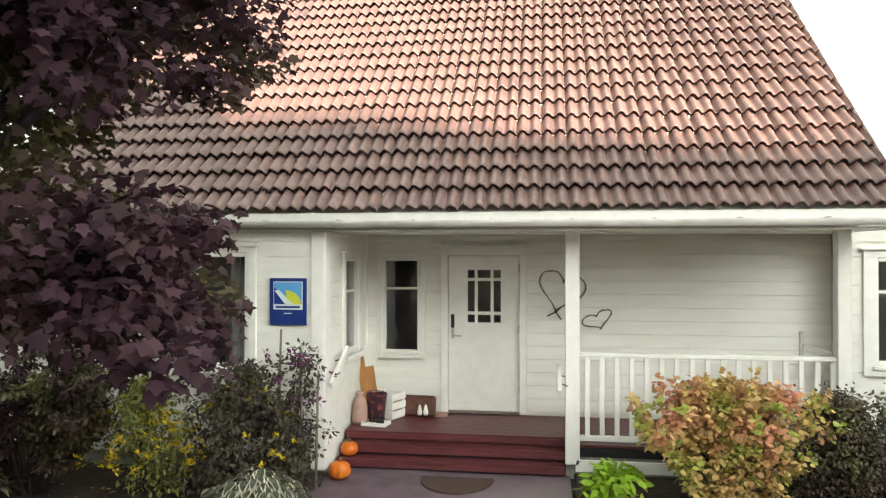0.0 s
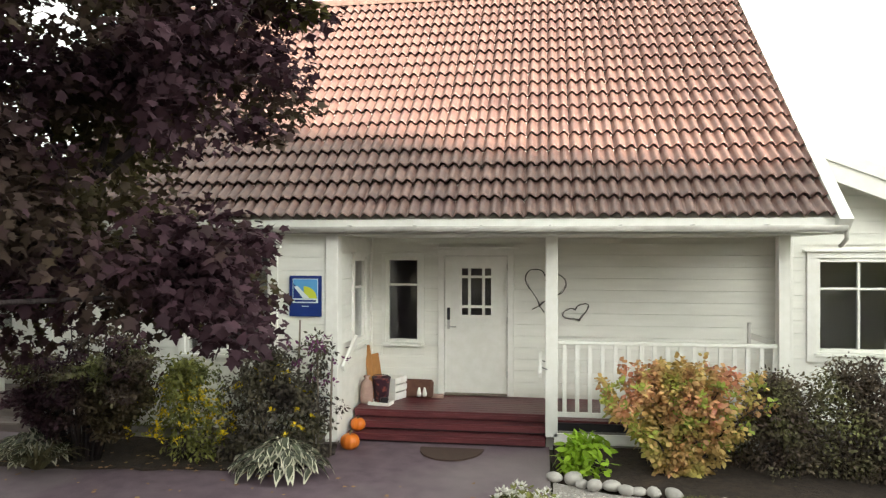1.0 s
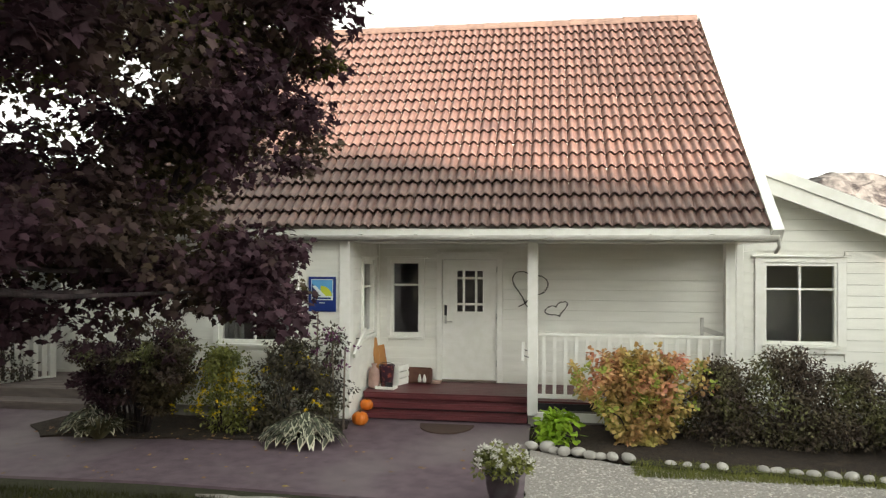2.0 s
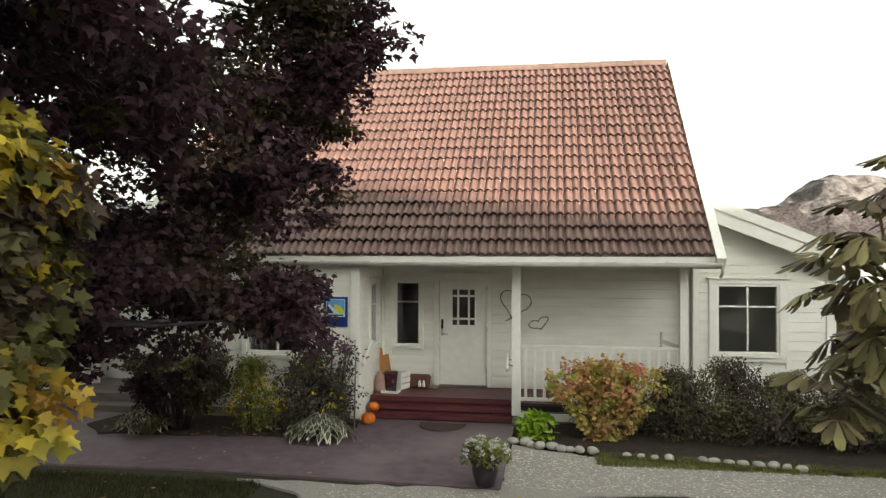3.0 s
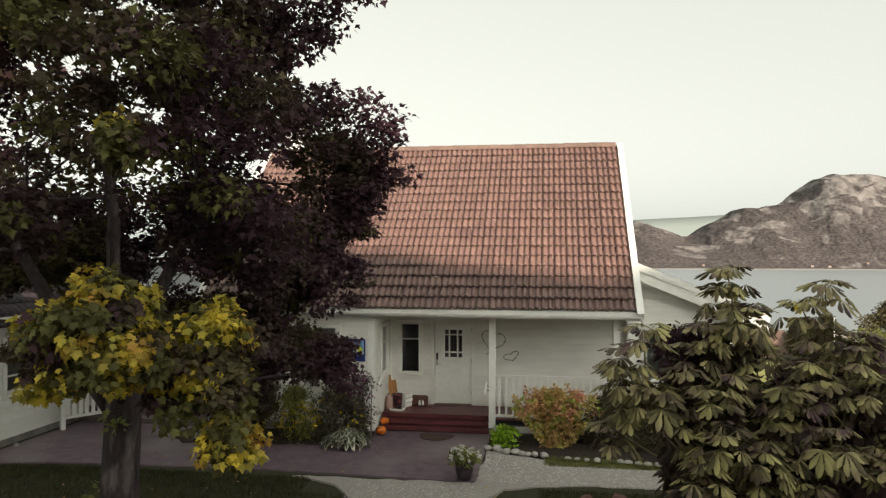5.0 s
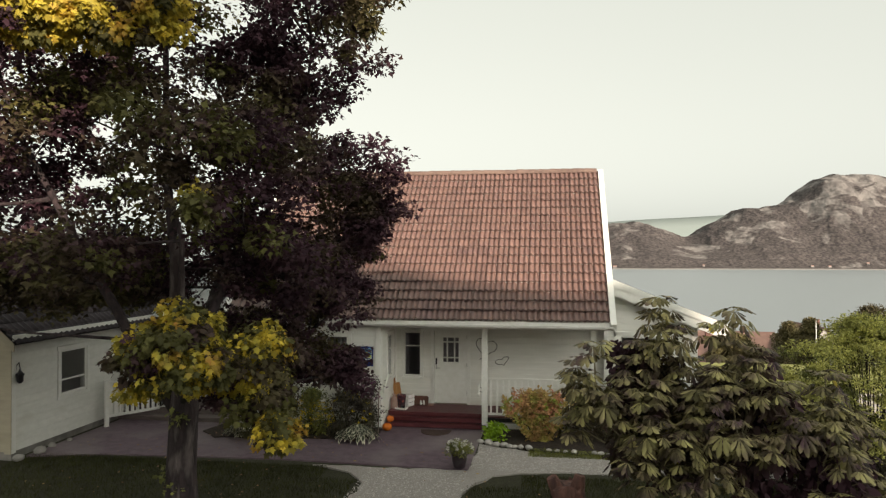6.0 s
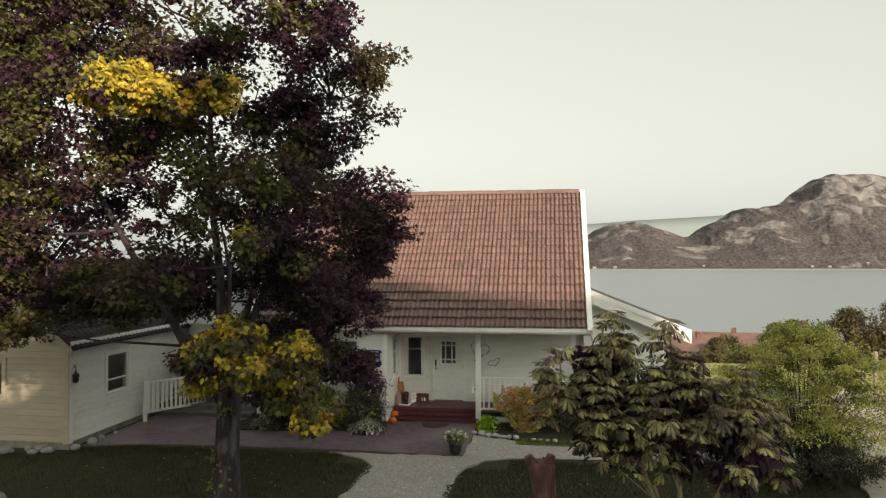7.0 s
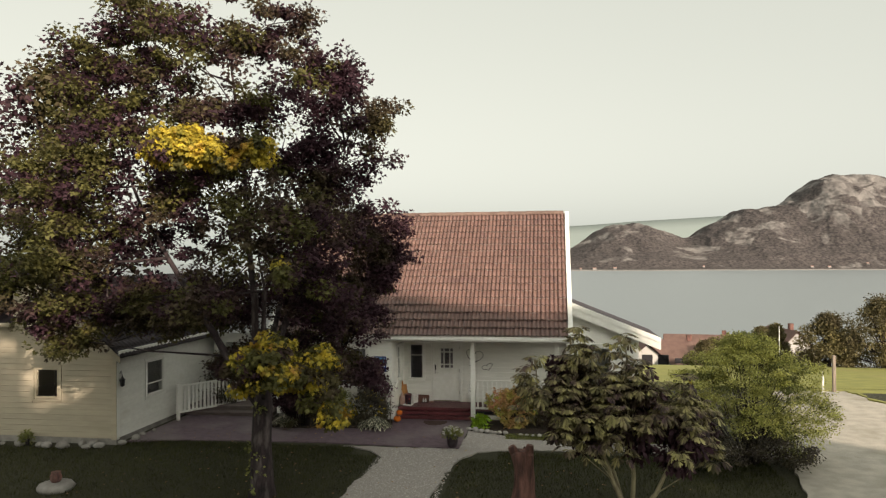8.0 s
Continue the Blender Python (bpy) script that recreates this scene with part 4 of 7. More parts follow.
NP = 17
t_pts = []
for row, (s, lift) in enumerate(((0.16, 0.024), (0.008, 0.044), (0.0, 0.060), (0.05, 0.058), (GAUGE + 0.03, 0.002))):
    for i in range(NP):
        u = i / (NP - 1)
        t_pts.append((u * (TW + 0.004), s, (lift + tile_profile(u) * (0.8 if row == 0 else 1.0)) - 0.050))
t_faces = [(r * NP + i, r * NP + i + 1, (r + 1) * NP + i + 1, (r + 1) * NP + i) for r in (0, 1, 2, 3) for i in range(NP - 1)]
tile_me = bpy.data.meshes.new("tile")
R_TILE = Matrix((Vector((1, 0, 0)), s_dir, n_dir)).transposed()
tile_me.from_pydata([tuple(R_TILE @ Vector(p)) for p in t_pts], [], t_faces)
tile_me.materials.append(M_TILE)
tile_me.materials.append(M_TILE_EDGE)
EDGE_FACES = 2 * (NP - 1)  # underside and butt end of each tile, darkened for dirt and lap shadow
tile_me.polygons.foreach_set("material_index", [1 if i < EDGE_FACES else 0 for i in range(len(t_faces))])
tile_me.polygons.foreach_set("use_smooth", [True] * len(tile_me.polygons))
# the joined upper courses
rng = random.Random(5)
NEAR_COURSES = 9
up_v, up_f = [], []
tile_spots = []
for c in range(COURSES):
    for q in range(COLS):
        p = on_roof(X_L + q * TW, c * GAUGE, rng.uniform(-0.004, 0.004)) + Vector((rng.uniform(-0.003, 0.003), 0, 0)) + s_dir * rng.uniform(-0.006, 0.006)
        if c < NEAR_COURSES:
            tile_spots.append(p)
        else:
            k0 = len(up_v)
            up_v += [tuple(p + R_TILE @ Vector(v)) for v in t_pts]
            up_f += [tuple(k0 + i for i in f) for f in t_faces]
upper = fast_mesh("upper_tiles", up_v, up_f, M_TILE, roof, smooth=True)
upper.data.materials.append(M_TILE_EDGE)
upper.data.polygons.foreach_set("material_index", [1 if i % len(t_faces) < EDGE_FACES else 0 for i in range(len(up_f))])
tagged(upper, kind="stuff")
# ridge caps
bm0 = bmesh.new()
for x0, r in ((0.0, 0.125), (0.38, 0.112)):
    for i in range(9):
        a = math.pi * (-0.12 + 1.24 * i / 8)
        bm0.verts.new((x0, -r * math.cos(a), r * 0.9 * math.sin(a)))
bm0.verts.ensure_lookup_table()
for i in range(8):
    bm0.faces.new([bm0.verts[q] for q in (i, i + 1, i + 10, i + 9)]).smooth = True
cap = part("ridge_cap", bm0, M_RIDGE, roof)
cap.location = (X_L - 0.10, RIDGE_Y, RIDGE_Z - 0.035)
for i in range(1, 29):
    o = new("ridge_cap", cap.data)
    o.parent, o.location = roof, (X_L - 0.10 + i * 0.352, RIDGE_Y, RIDGE_Z - 0.035 + rng.uniform(-0.006, 0.006))
# chimney behind the ridge
chimney = part("chimney", boxed(-6.78, -6.18, 4.7, 5.3, 6.2, 8.02, bevel=0.01), M_PALEROOF, house, "pale rendered chimney behind the ridge")
part("chimney_cap", boxed(-6.84, -6.12, 4.64, 5.36, 8.02, 8.10, bevel=0.01), M_CONC, chimney)
# wing roof
WX0 = X_R + 0.17
wr = part("wing_roof", bmesh.new(), M_DARKROOF, house, "low-pitched wing roof with broad white bargeboards")
for sgn in (1,):
    bm = bmesh.new()
    for y in (WING_Y - 0.36, 3.4):
        for x, up in ((WX0, 0.0), (6.30, 0.0), (6.30, 0.10), (WX0, 0.10)):
            bm.verts.new((x, y, wing_roof_z(x) + up - 0.02))
    bm.verts.ensure_lookup_table()
    for f in ((3, 2, 1, 0), (4, 5, 6, 7), (0, 1, 5, 4), (1, 2, 6, 5), (2, 3, 7, 6)):
        bm.faces.new([bm.verts[i] for i in f])
    bmesh.ops.recalc_face_normals(bm, faces=bm.faces)
    part("roof_deck", bm, M_DARKROOF, wr)
    for y0, y1, lo, hi, nm in ((WING_Y - 0.40, WING_Y - 0.362, -0.34, 0.055, "bargeboard"), (WING_Y - 0.43, WING_Y - 0.402, -0.10, 0.075, "bargeboard")):
        bm = bmesh.new()
        for y in (y0, y1):
            for x, up in ((WX0, lo), (6.34, lo), (6.34, hi), (WX0, hi)):
                bm.verts.new((x, y, wing_roof_z(x) + up))
        bm.verts.ensure_lookup_table()
        for f in ((0, 1, 2, 3), (7, 6, 5, 4), (0, 4, 5, 1), (1, 5, 6, 2), (2, 6, 7, 3), (3, 7, 4, 0)):
            bm.faces.new([bm.verts[i] for i in f])
        bmesh.ops.recalc_face_normals(bm, faces=bm.faces)
        part(nm, bm, M_TRIM, wr)
    bm = bmesh.new()
    for y in (WING_Y - 0.36, WING_Y + 0.02):
        for x in (WX0, 6.30):
            bm.verts.new((x, y, wing_roof_z(x) - 0.03))
    bm.verts.ensure_lookup_table()
    bm.faces.new([bm.verts[i] for i in (0, 1, 3, 2)])
    part("soffit", bm, M_TRIM, wr)
    part("eave_board", boxed(6.27, 6.32, WING_Y - 0.36, 3.4, wing_roof_z(6.30) - 0.14, wing_roof_z(6.30) - 0.022), M_TRIM, wr)


# ---- neighbouring house and link ----
annex = thing("annex_house", (-10.3, -4.2, 0), "cream and white timber outhouse with a dark tiled roof", "house")


def annex_part(name, bm, mat, label=""):
    bmesh.ops.translate(bm, verts=bm.verts, vec=(10.3, 4.2, 0))
    return part(name, bm, mat, annex, label)


AX, AY, AZ = -10.3, -4.2, 2.87
A_RX = -12.75
A_SL = math.tan(radians(40))
A_RZ = AZ + (AX - A_RX) * A_SL
front_holes = [(-13.03, -12.20, 1.32, 2.26)]
aw = annex_part("front_wall", slab_with_holes(-19.0, AX, 0.16, AZ, front_holes, 0.16, front_at(AY + 0.022)), M_CREAM)
flank_holes = [(-2.58, -1.56, 1.12, 2.26)]
fw = annex_part("flank_wall", slab_with_holes(AY + 0.19, 5.0, 0.16, AZ, flank_holes, 0.16, lambda u, d, z: (AX - 0.022 - d, u, z)), M_WHITE)
bm = bmesh.new()
for y in (AY + 0.022, AY + 0.18):
    bm.faces.new([bm.verts.new(p) for p in ((AX, y, AZ), (A_RX, y, A_RZ), (A_RX - 1.0, y, A_RZ - A_SL), (A_RX - 1.0, y, AZ))])
bmesh.ops.recalc_face_normals(bm, faces=bm.faces)
annex_part("gable_wall", bm, M_CREAM)
annex_part("foundation", boxed(-19.0, AX - 0.03, AY + 0.05, AY + 0.2, -0.1, 0.16), M_CONC)
annex_part("foundation", boxed(AX - 0.2, AX - 0.05, AY + 0.2, 5.0, -0.1, 0.16), M_CONC)
annex_part("west_wall", boxed(-19.0, -18.85, AY + 0.2, 5.0, 0, 3.6), M_CREAM)
annex_part("rear_wall", boxed(-18.85, AX - 0.2, 5.0, 5.15, 0, AZ), M_WHITE)
annex_part("room_floor", boxed(-18.8, AX - 0.3, AY + 0.3, 4.9, 0.1, 0.2), M_ROOM)
annex_part("room_ceiling", boxed(-18.8, AX - 0.3, AY + 0.3, 4.9, AZ - 0.05, AZ), M_ROOM)
for x0, x1, y0, y1 in ((AX - 0.14, AX + 0.028, AY - 0.028, AY + 0.0), (AX + 0.0, AX + 0.028, AY + 0.002, AY + 0.14)):
    annex_part("corner_board", boxed(x0, x1, y0, y1, 0.12, AZ, bevel=0.004), M_CREAM if y1 < AY + 0.1 else M_TRIM)


def annex_window(x0, x1, z0, z1, y, m, bars, mat):
    bm = bmesh.new()
    for a in ((x0, x0 + 0.06, z0, z1), (x1 - 0.06, x1, z0, z1), (x0 + 0.06, x1 - 0.06, z0, z0 + 0.06), (x0 + 0.06, x1 - 0.06, z1 - 0.06, z1)):
        box(bm, a[0], a[1], y - 0.012, y + 0.09, a[2], a[3], bevel=0.004)
    bmesh.ops.transform(bm, matrix=m, verts=bm.verts)
    w = annex_part("window", bm, mat, "small window with a dark pane")
    for a in ((x0 - 0.09, x0, z0 - 0.02, z1), (x1, x1 + 0.09, z0 - 0.02, z1), (x0 - 0.11, x1 + 0.11, z1, z1 + 0.09), (x0 - 0.11, x1 + 0.11, z0 - 0.09, z0 - 0.02)):
        bm = boxed(a[0], a[1], y - 0.034, y + 0.02, a[2], a[3], bevel=0.004, m=m)
        bmesh.ops.translate(bm, verts=bm.verts, vec=(10.3, 4.2, 0))
        part("casing_board", bm, mat, w)
    for b in bars:
        bm = boxed(x0 + 0.06, x1 - 0.06, y + 0.006, y + 0.05, b - 0.018, b + 0.018, m=m)
        bmesh.ops.translate(bm, verts=bm.verts, vec=(10.3, 4.2, 0))
        part("glazing_bar", bm, mat, w)
    bm = boxed(x0 + 0.055, x1 - 0.055, y + 0.03, y + 0.036, z0 + 0.055, z1 - 0.055, m=m)
    bmesh.ops.translate(bm, verts=bm.verts, vec=(10.3, 4.2, 0))
    p = part("pane", bm, M_GLASS, w)
    p.visible_shadow = False


annex_window(-13.03, -12.20, 1.32, 2.26, AY, Matrix.Identity(4), (), M_CREAM)
annex_window(-2.58, -1.56, 1.12, 2.26, 0, Matrix(((0, -1, 0, AX), (1, 0, 0, 0), (0, 0, 1, 0), (0, 0, 0, 1))), (1.5,), M_TRIM)
# roof of the annex: tiled right slope with courses, white eave
ar = annex_part("roof", boxed(AX + 0.20, AX + 0.24, AY - 0.20, 5.2, AZ - 0.17, AZ - 0.04), M_TRIM, "dark tiled roof with a white eave board")
A_LEN = math.hypot(AX + 0.3 - A_RX, (AX + 0.3 - A_RX) * A_SL)
a_dir = Vector((-math.cos(radians(40)), 0, math.sin(radians(40))))
a_nor = Vector((math.sin(radians(40)), 0, math.cos(radians(40))))
av, af = [], []
rows = 11
for c in range(rows):
    g = A_LEN / rows
    for q in range(48):
        y0 = AY - 0.25 + q * 0.2
        o = Vector((AX + 0.3, y0, AZ - 0.3 * A_SL)) + a_dir * (c * g)
        k0 = len(av)
        for s, lift in ((0, 0.02), (0, 0.05), (g + 0.03, 0.025)):
            for i in range(5):
                u = i / 4
                av.append(tuple(o + Vector((10.3, 4.2 + u * 0.2, 0)) + a_dir * s + a_nor * (lift + 0.03 * (0.5 + 0.5 * math.cos(2 * math.pi * u)))))
        af += [(k0 + r * 5 + i, k0 + r * 5 + i + 1, k0 + (r + 1) * 5 + i + 1, k0 + (r + 1) * 5 + i) for r in (0, 1) for i in range(4)]
tagged(fast_mesh("roof_tiles", av, af, M_DARKROOF, ar, smooth=True), kind="stuff")
bm = bmesh.new()
for x, z in ((AX + 0.3, AZ - 0.3 * A_SL), (A_RX, A_RZ), (A_RX - 7, A_RZ - 0.9)):
    for y in (AY - 0.24, 5.2):
        bm.verts.new((x + 10.3, y + 4.2, z))
bm.verts.ensure_lookup_table()
bm.faces.new([bm.verts[i] for i in (0, 1, 3, 2)])
bm.faces.new([bm.verts[i] for i in (2, 3, 5, 4)])
bmesh.ops.solidify(bm, geom=bm.faces, thickness=-0.03)
part("roof_underlay", bm, M_DARKROOF, ar)
bm = bmesh.new()
for y in (AY - 0.27, AY - 0.245):
    for x, z in ((AX + 0.3, AZ - 0.3 * A_SL - 0.15), (AX + 0.3, AZ - 0.3 * A_SL + 0.03), (A_RX, A_RZ + 0.03), (A_RX, A_RZ - 0.15)):
        bm.verts.new((x + 10.3, y + 4.2, z))
bm.verts.ensure_lookup_table()
for f in ((0, 1, 2, 3), (7, 6, 5, 4), (0, 4, 5, 1), (1, 5, 6, 2), (2, 6, 7, 3), (3, 7, 4, 0)):
    bm.faces.new([bm.verts[i] for i in f])
part("bargeboard", bm, M_CREAM, ar)
# left part of the annex with an eave towards the viewer
annex_part("upper_wall", boxed(-19, A_RX - 1.0, AY + 0.022, AY + 0.18, AZ, 3.62), M_CREAM)
bm = bmesh.new()
for (y, z) in ((AY - 0.35, 3.62), (AY + 3.0, 5.6)):
    for x in (-19.2, A_RX - 0.85):
        bm.verts.new((x, y, z))
bm.verts.ensure_lookup_table()
bm.faces.new([bm.verts[i] for i in (0, 1, 3, 2)])
bmesh.ops.solidify(bm, geom=bm.faces, thickness=-0.08)
annex_part("front_slope", bm, M_DARKROOF)
annex_part("eave_board", boxed(-19.2, A_RX - 0.85, AY - 0.38, AY - 0.35, 3.54, 3.66), M_CREAM)
# wall lamp on the corner
lamp = thing("wall_lamp", (AX + 0.03, AY + 0.35, 1.78), "black lantern-style lamp fixed to the outhouse wall", "lamp")
lamp.location = (AX + 0.11, AY + 0.15, 1.72)
part("lantern", lathe(bmesh.new(), [(0.03, -0.02), (0.07, 0.02), (0.075, 0.16), (0.10, 0.18), (0.03, 0.26), (0.012, 0.32)], 8), M_BLACK, lamp)
part("wall_arm", tube(bmesh.new(), [(-0.12, 0, 0.02), (-0.10, 0, 0.36), (-0.03, 0, 0.46), (0.0, 0, 0.32)], 0.013, 6), M_BLACK, lamp)
# terrace rail along the annex
fence = thing("terrace_railing", (-10.0, -1.13, 0), "white slatted terrace railing beside the outhouse", "railing")
fence.rotation_euler.z = radians(-33)
part("top_rail", boxed(-0.03, 0.03, 0, 2.6, 1.16, 1.22, bevel=0.005), M_TRIM, fence)
part("bottom_rail", boxed(-0.03, 0.03, 0, 2.6, 0.26, 0.33, bevel=0.005), M_TRIM, fence)
for y in (0.0, 2.6):
    part("post", boxed(-0.05, 0.05, y - 0.05, y + 0.05, 0.0, 1.26, bevel=0.005), M_TRIM, fence)
for i in range(17):
    y = 0.05 + (i + 0.5) * 2.5 / 17
    part("slat", boxed(-0.045, -0.018, y - 0.042, y + 0.042, 0.29, 1.18, bevel=0.003), M_TRIM, fence)
# link between the houses, with a terrace
link = thing("link_building", (-8.6, 1.6, 0), "low white timber link with a pale sheet roof", "building")
lw = part("front_wall", slab_with_holes(-1.45, 1.86, 0.3, 2.75, [(-1.05, -0.15, 0.36, 2.4)], 0.14, lambda u, d, z: (u, d, z)), M_WHITE, link)
ld = part("terrace_door", boxed(-1.05, -0.15, 0.02, 0.06, 0.36, 1.0), M_TRIM, link, "white glazed terrace door")
part("door_frame", boxed(-1.05, -0.97, 0.0, 0.08, 1.0, 2.4), M_TRIM, ld)
part("door_frame", boxed(-0.23, -0.15, 0.0, 0.08, 1.0, 2.4), M_TRIM, ld)
part("pane", boxed(-0.97, -0.23, 0.035, 0.041, 1.0, 2.4), M_GLASS, ld).visible_shadow = False
part("rear_wall", boxed(-1.45, 1.86, 4.4, 4.5, 0, 2.75), M_ROOM, link)
bm = bmesh.new()
for y, z in ((-0.35, 2.78), (2.6, 4.25), (4.9, 2.9)):
    for x in (-1.65, 1.85):
        bm.verts.new((x, y, z))
bm.verts.ensure_lookup_table()
bm.faces.new([bm.verts[i] for i in (0, 1, 3, 2)])
bm.faces.new([bm.verts[i] for i in (2, 3, 5, 4)])
bmesh.ops.solidify(bm, geom=bm.faces, thickness=-0.06)
lr = part("roof", bm, M_PALEROOF, link, "pale sheet metal roof with raised seams")
for i in range(8):
    x = -1.55 + i * 0.47
    part("seam", tube(bmesh.new(), [(x, -0.35, 2.80), (x, 2.6, 4.27)], 0.02, 4), M_BLACK, lr)
terrace = thing("terrace", (-8.6, 0.7, 0), "weathered grey board terrace with two steps", "terrace")
tb = part("deck", boxed(-1.65, 1.6, -0.6, 0.88, 0.05, 0.27), M_GREYDECK, terrace)
plank_run(tb, -1.66, 1.62, -0.62, 0.88, 0.30, 12, M_GREYDECK)
ts = part("step", boxed(-1.65, 1.6, -0.95, -0.60, 0.02, 0.12), M_GREYDECK, terrace)
plank_run(ts, -1.66, 1.62, -0.98, -0.62, 0.15, 3, M_GREYDECK)


# ---- trees ----
def big_maple():
    """The tall maple: thick forked trunk, limbs that each carry a lobe of the crown, and yellow sprays low down."""
    ob = thing("maple_tree", (-4.04, -8.0, 0), "tall dark-leaved maple with yellowing lower branches", "tree")
    rng = random.Random(21)
    base = Vector((-4.04, -8.0, 0))
    # lobes of the crown: x, y, z, half sizes, share of olive leaves for sunlit parts
    lobes = [(-3.5, -5.0, 3.05, 0.85, 1.0, 0.65, 0.0), (-4.6, -4.4, 3.2, 1.2, 1.2, 0.8, 0.0), (-2.75, -4.6, 2.28, 1.05, 0.95, 0.52, 0.0), (-2.3, -4.7, 2.25, 0.62, 0.7, 0.5, 0.03), (-2.9, -4.4, 3.6, 0.8, 0.8, 0.5, 0.05), (-4.0, -4.9, 2.6, 1.2, 1.1, 0.65, 0.02), (-3.65, -6.2, 2.75, 0.75, 0.9, 0.55, 0.02), (-5.4, -5.2, 2.9, 1.1, 1.1, 0.7, 0.02), (-4.45, -5.5, 1.88, 0.55, 0.55, 0.42, 0.0),
             (-3.0, -3.9, 4.40, 1.15, 1.15, 0.85, 0.05), (-4.1, -4.1, 3.85, 0.9, 0.9, 0.75, 0.15), (-9.7, -7.2, 4.3, 0.95, 1.0, 0.85, 0.35), (-9.5, -8.6, 6.4, 1.1, 1.1, 0.9, 0.6), (-9.7, -7.4, 8.2, 1.0, 1.2, 0.9, 0.5), (-2.62, -3.7, 6.05, 1.25, 1.2, 1.2, 0.0), (-2.6, -4.2, 4.9, 0.8, 0.8, 0.7, 0.05),
             (-4.6, -4.2, 5.2, 1.3, 1.3, 1.1, 0.15), (-4.4, -4.6, 7.3, 1.4, 1.4, 1.1, 0.0), (-2.30, -5.9, 8.75, 1.25, 1.25, 0.95, 0.05), (-6.6, -6.8, 7.6, 1.1, 1.1, 0.55, 0.2), (-5.1, -7.5, 7.7, 0.9, 0.9, 0.5, 0.2), (-3.6, -7.0, 8.2, 1.1, 1.1, 0.72, 0.2), (-5.6, -7.0, 9.0, 1.3, 1.2, 0.8, 0.25), (-2.9, -6.4, 7.5, 0.95, 1.2, 0.75, 0.05),
             (-3.4, -6.6, 10.0, 1.35, 1.4, 0.95, 0.1), (-5.2, -6.6, 11.3, 1.7, 1.6, 1.0, 0.15), (-7.1, -7.4, 10.6, 1.4, 1.6, 1.05, 0.45), (-8.2, -7.6, 9.3, 1.25, 1.4, 0.95, 0.5),
             (-5.6, -8.8, 10.2, 1.4, 1.2, 0.85, 0.4), (-4.4, -8.6, 9.0, 1.5, 1.2, 0.8, 0.15), (-6.7, -8.6, 8.6, 1.4, 1.2, 0.75, 0.35), (-8.5, -8.6, 7.4, 1.3, 1.3, 0.95, 0.6),
             (-8.6, -9.0, 5.6, 1.2, 1.2, 1.05, 0.65), (-7.2, -7.0, 6.2, 1.3, 1.4, 0.9, 0.15), (-5.6, -6.6, 5.6, 1.4, 1.4, 1.0, 0.05), (-6.2, -5.6, 4.5, 1.3, 1.3, 0.8, 0.0),
             (-7.6, -6.4, 4.4, 1.0, 1.2, 0.75, 0.1), (-3.3, -9.2, 6.3, 1.2, 1.0, 1.0, 0.35), (-3.0, -8.0, 5.0, 0.95, 1.1, 0.85, 0.25), (-4.8, -9.2, 4.9, 1.0, 0.9, 0.75, 0.4),
             (-5.6, -8.6, 6.9, 1.3, 1.1, 0.8, 0.2), (-3.0, -7.0, 6.4, 1.0, 1.1, 0.9, 0.1), (-2.9, -6.6, 4.2, 0.85, 0.9, 0.7, 0.1), (-6.4, -3.6, 6.6, 1.5, 1.3, 1.2, 0.0),
             (-2.35, -6.1, 9.5, 0.95, 1.0, 0.75, 0.05), (-4.1, -7.0, 11.5, 1.3, 1.3, 0.8, 0.1), (-7.6, -6.9, 11.7, 1.3, 1.4, 0.75, 0.4), (-9.3, -6.8, 10.6, 1.1, 1.2, 0.9, 0.5), (-1.95, -4.0, 5.5, 0.8, 0.8, 0.8, 0.0), (-1.9, -5.6, 8.8, 0.85, 0.9, 0.6, 0.05), (-2.9, -6.3, 10.4, 0.9, 0.9, 0.6, 0.1), (-3.6, -4.6, 4.7, 1.0, 1.0, 0.7, 0.15), (-2.75, -4.5, 2.42, 0.65, 0.75, 0.40, 0.0), (-2.5, -4.2, 3.8, 0.7, 0.8, 0.42, 0.05),
             (-6.9, -5.0, 4.1, 1.3, 1.3, 0.75, 0.0), (-9.5, -7.2, 3.5, 0.85, 0.9, 0.6, 0.3), (-9.4, -8.8, 5.0, 0.9, 0.9, 0.8, 0.7), (-9.8, -8.0, 7.2, 0.9, 1.0, 0.8, 0.6), (-7.4, -7.4, 4.5, 0.9, 0.9, 0.6, 0.25), (-6.5, -7.3, 4.2, 0.85, 0.8, 0.5, 0.2), (-8.4, -6.2, 4.1, 0.9, 0.9, 0.6, 0.15), (-5.7, -6.9, 4.1, 0.7, 0.8, 0.45, 0.1), (-9.0, -7.6, 4.6, 0.8, 0.8, 0.7, 0.4)]
    dark, near, lit, limbs, joints = [], [], [], [], []
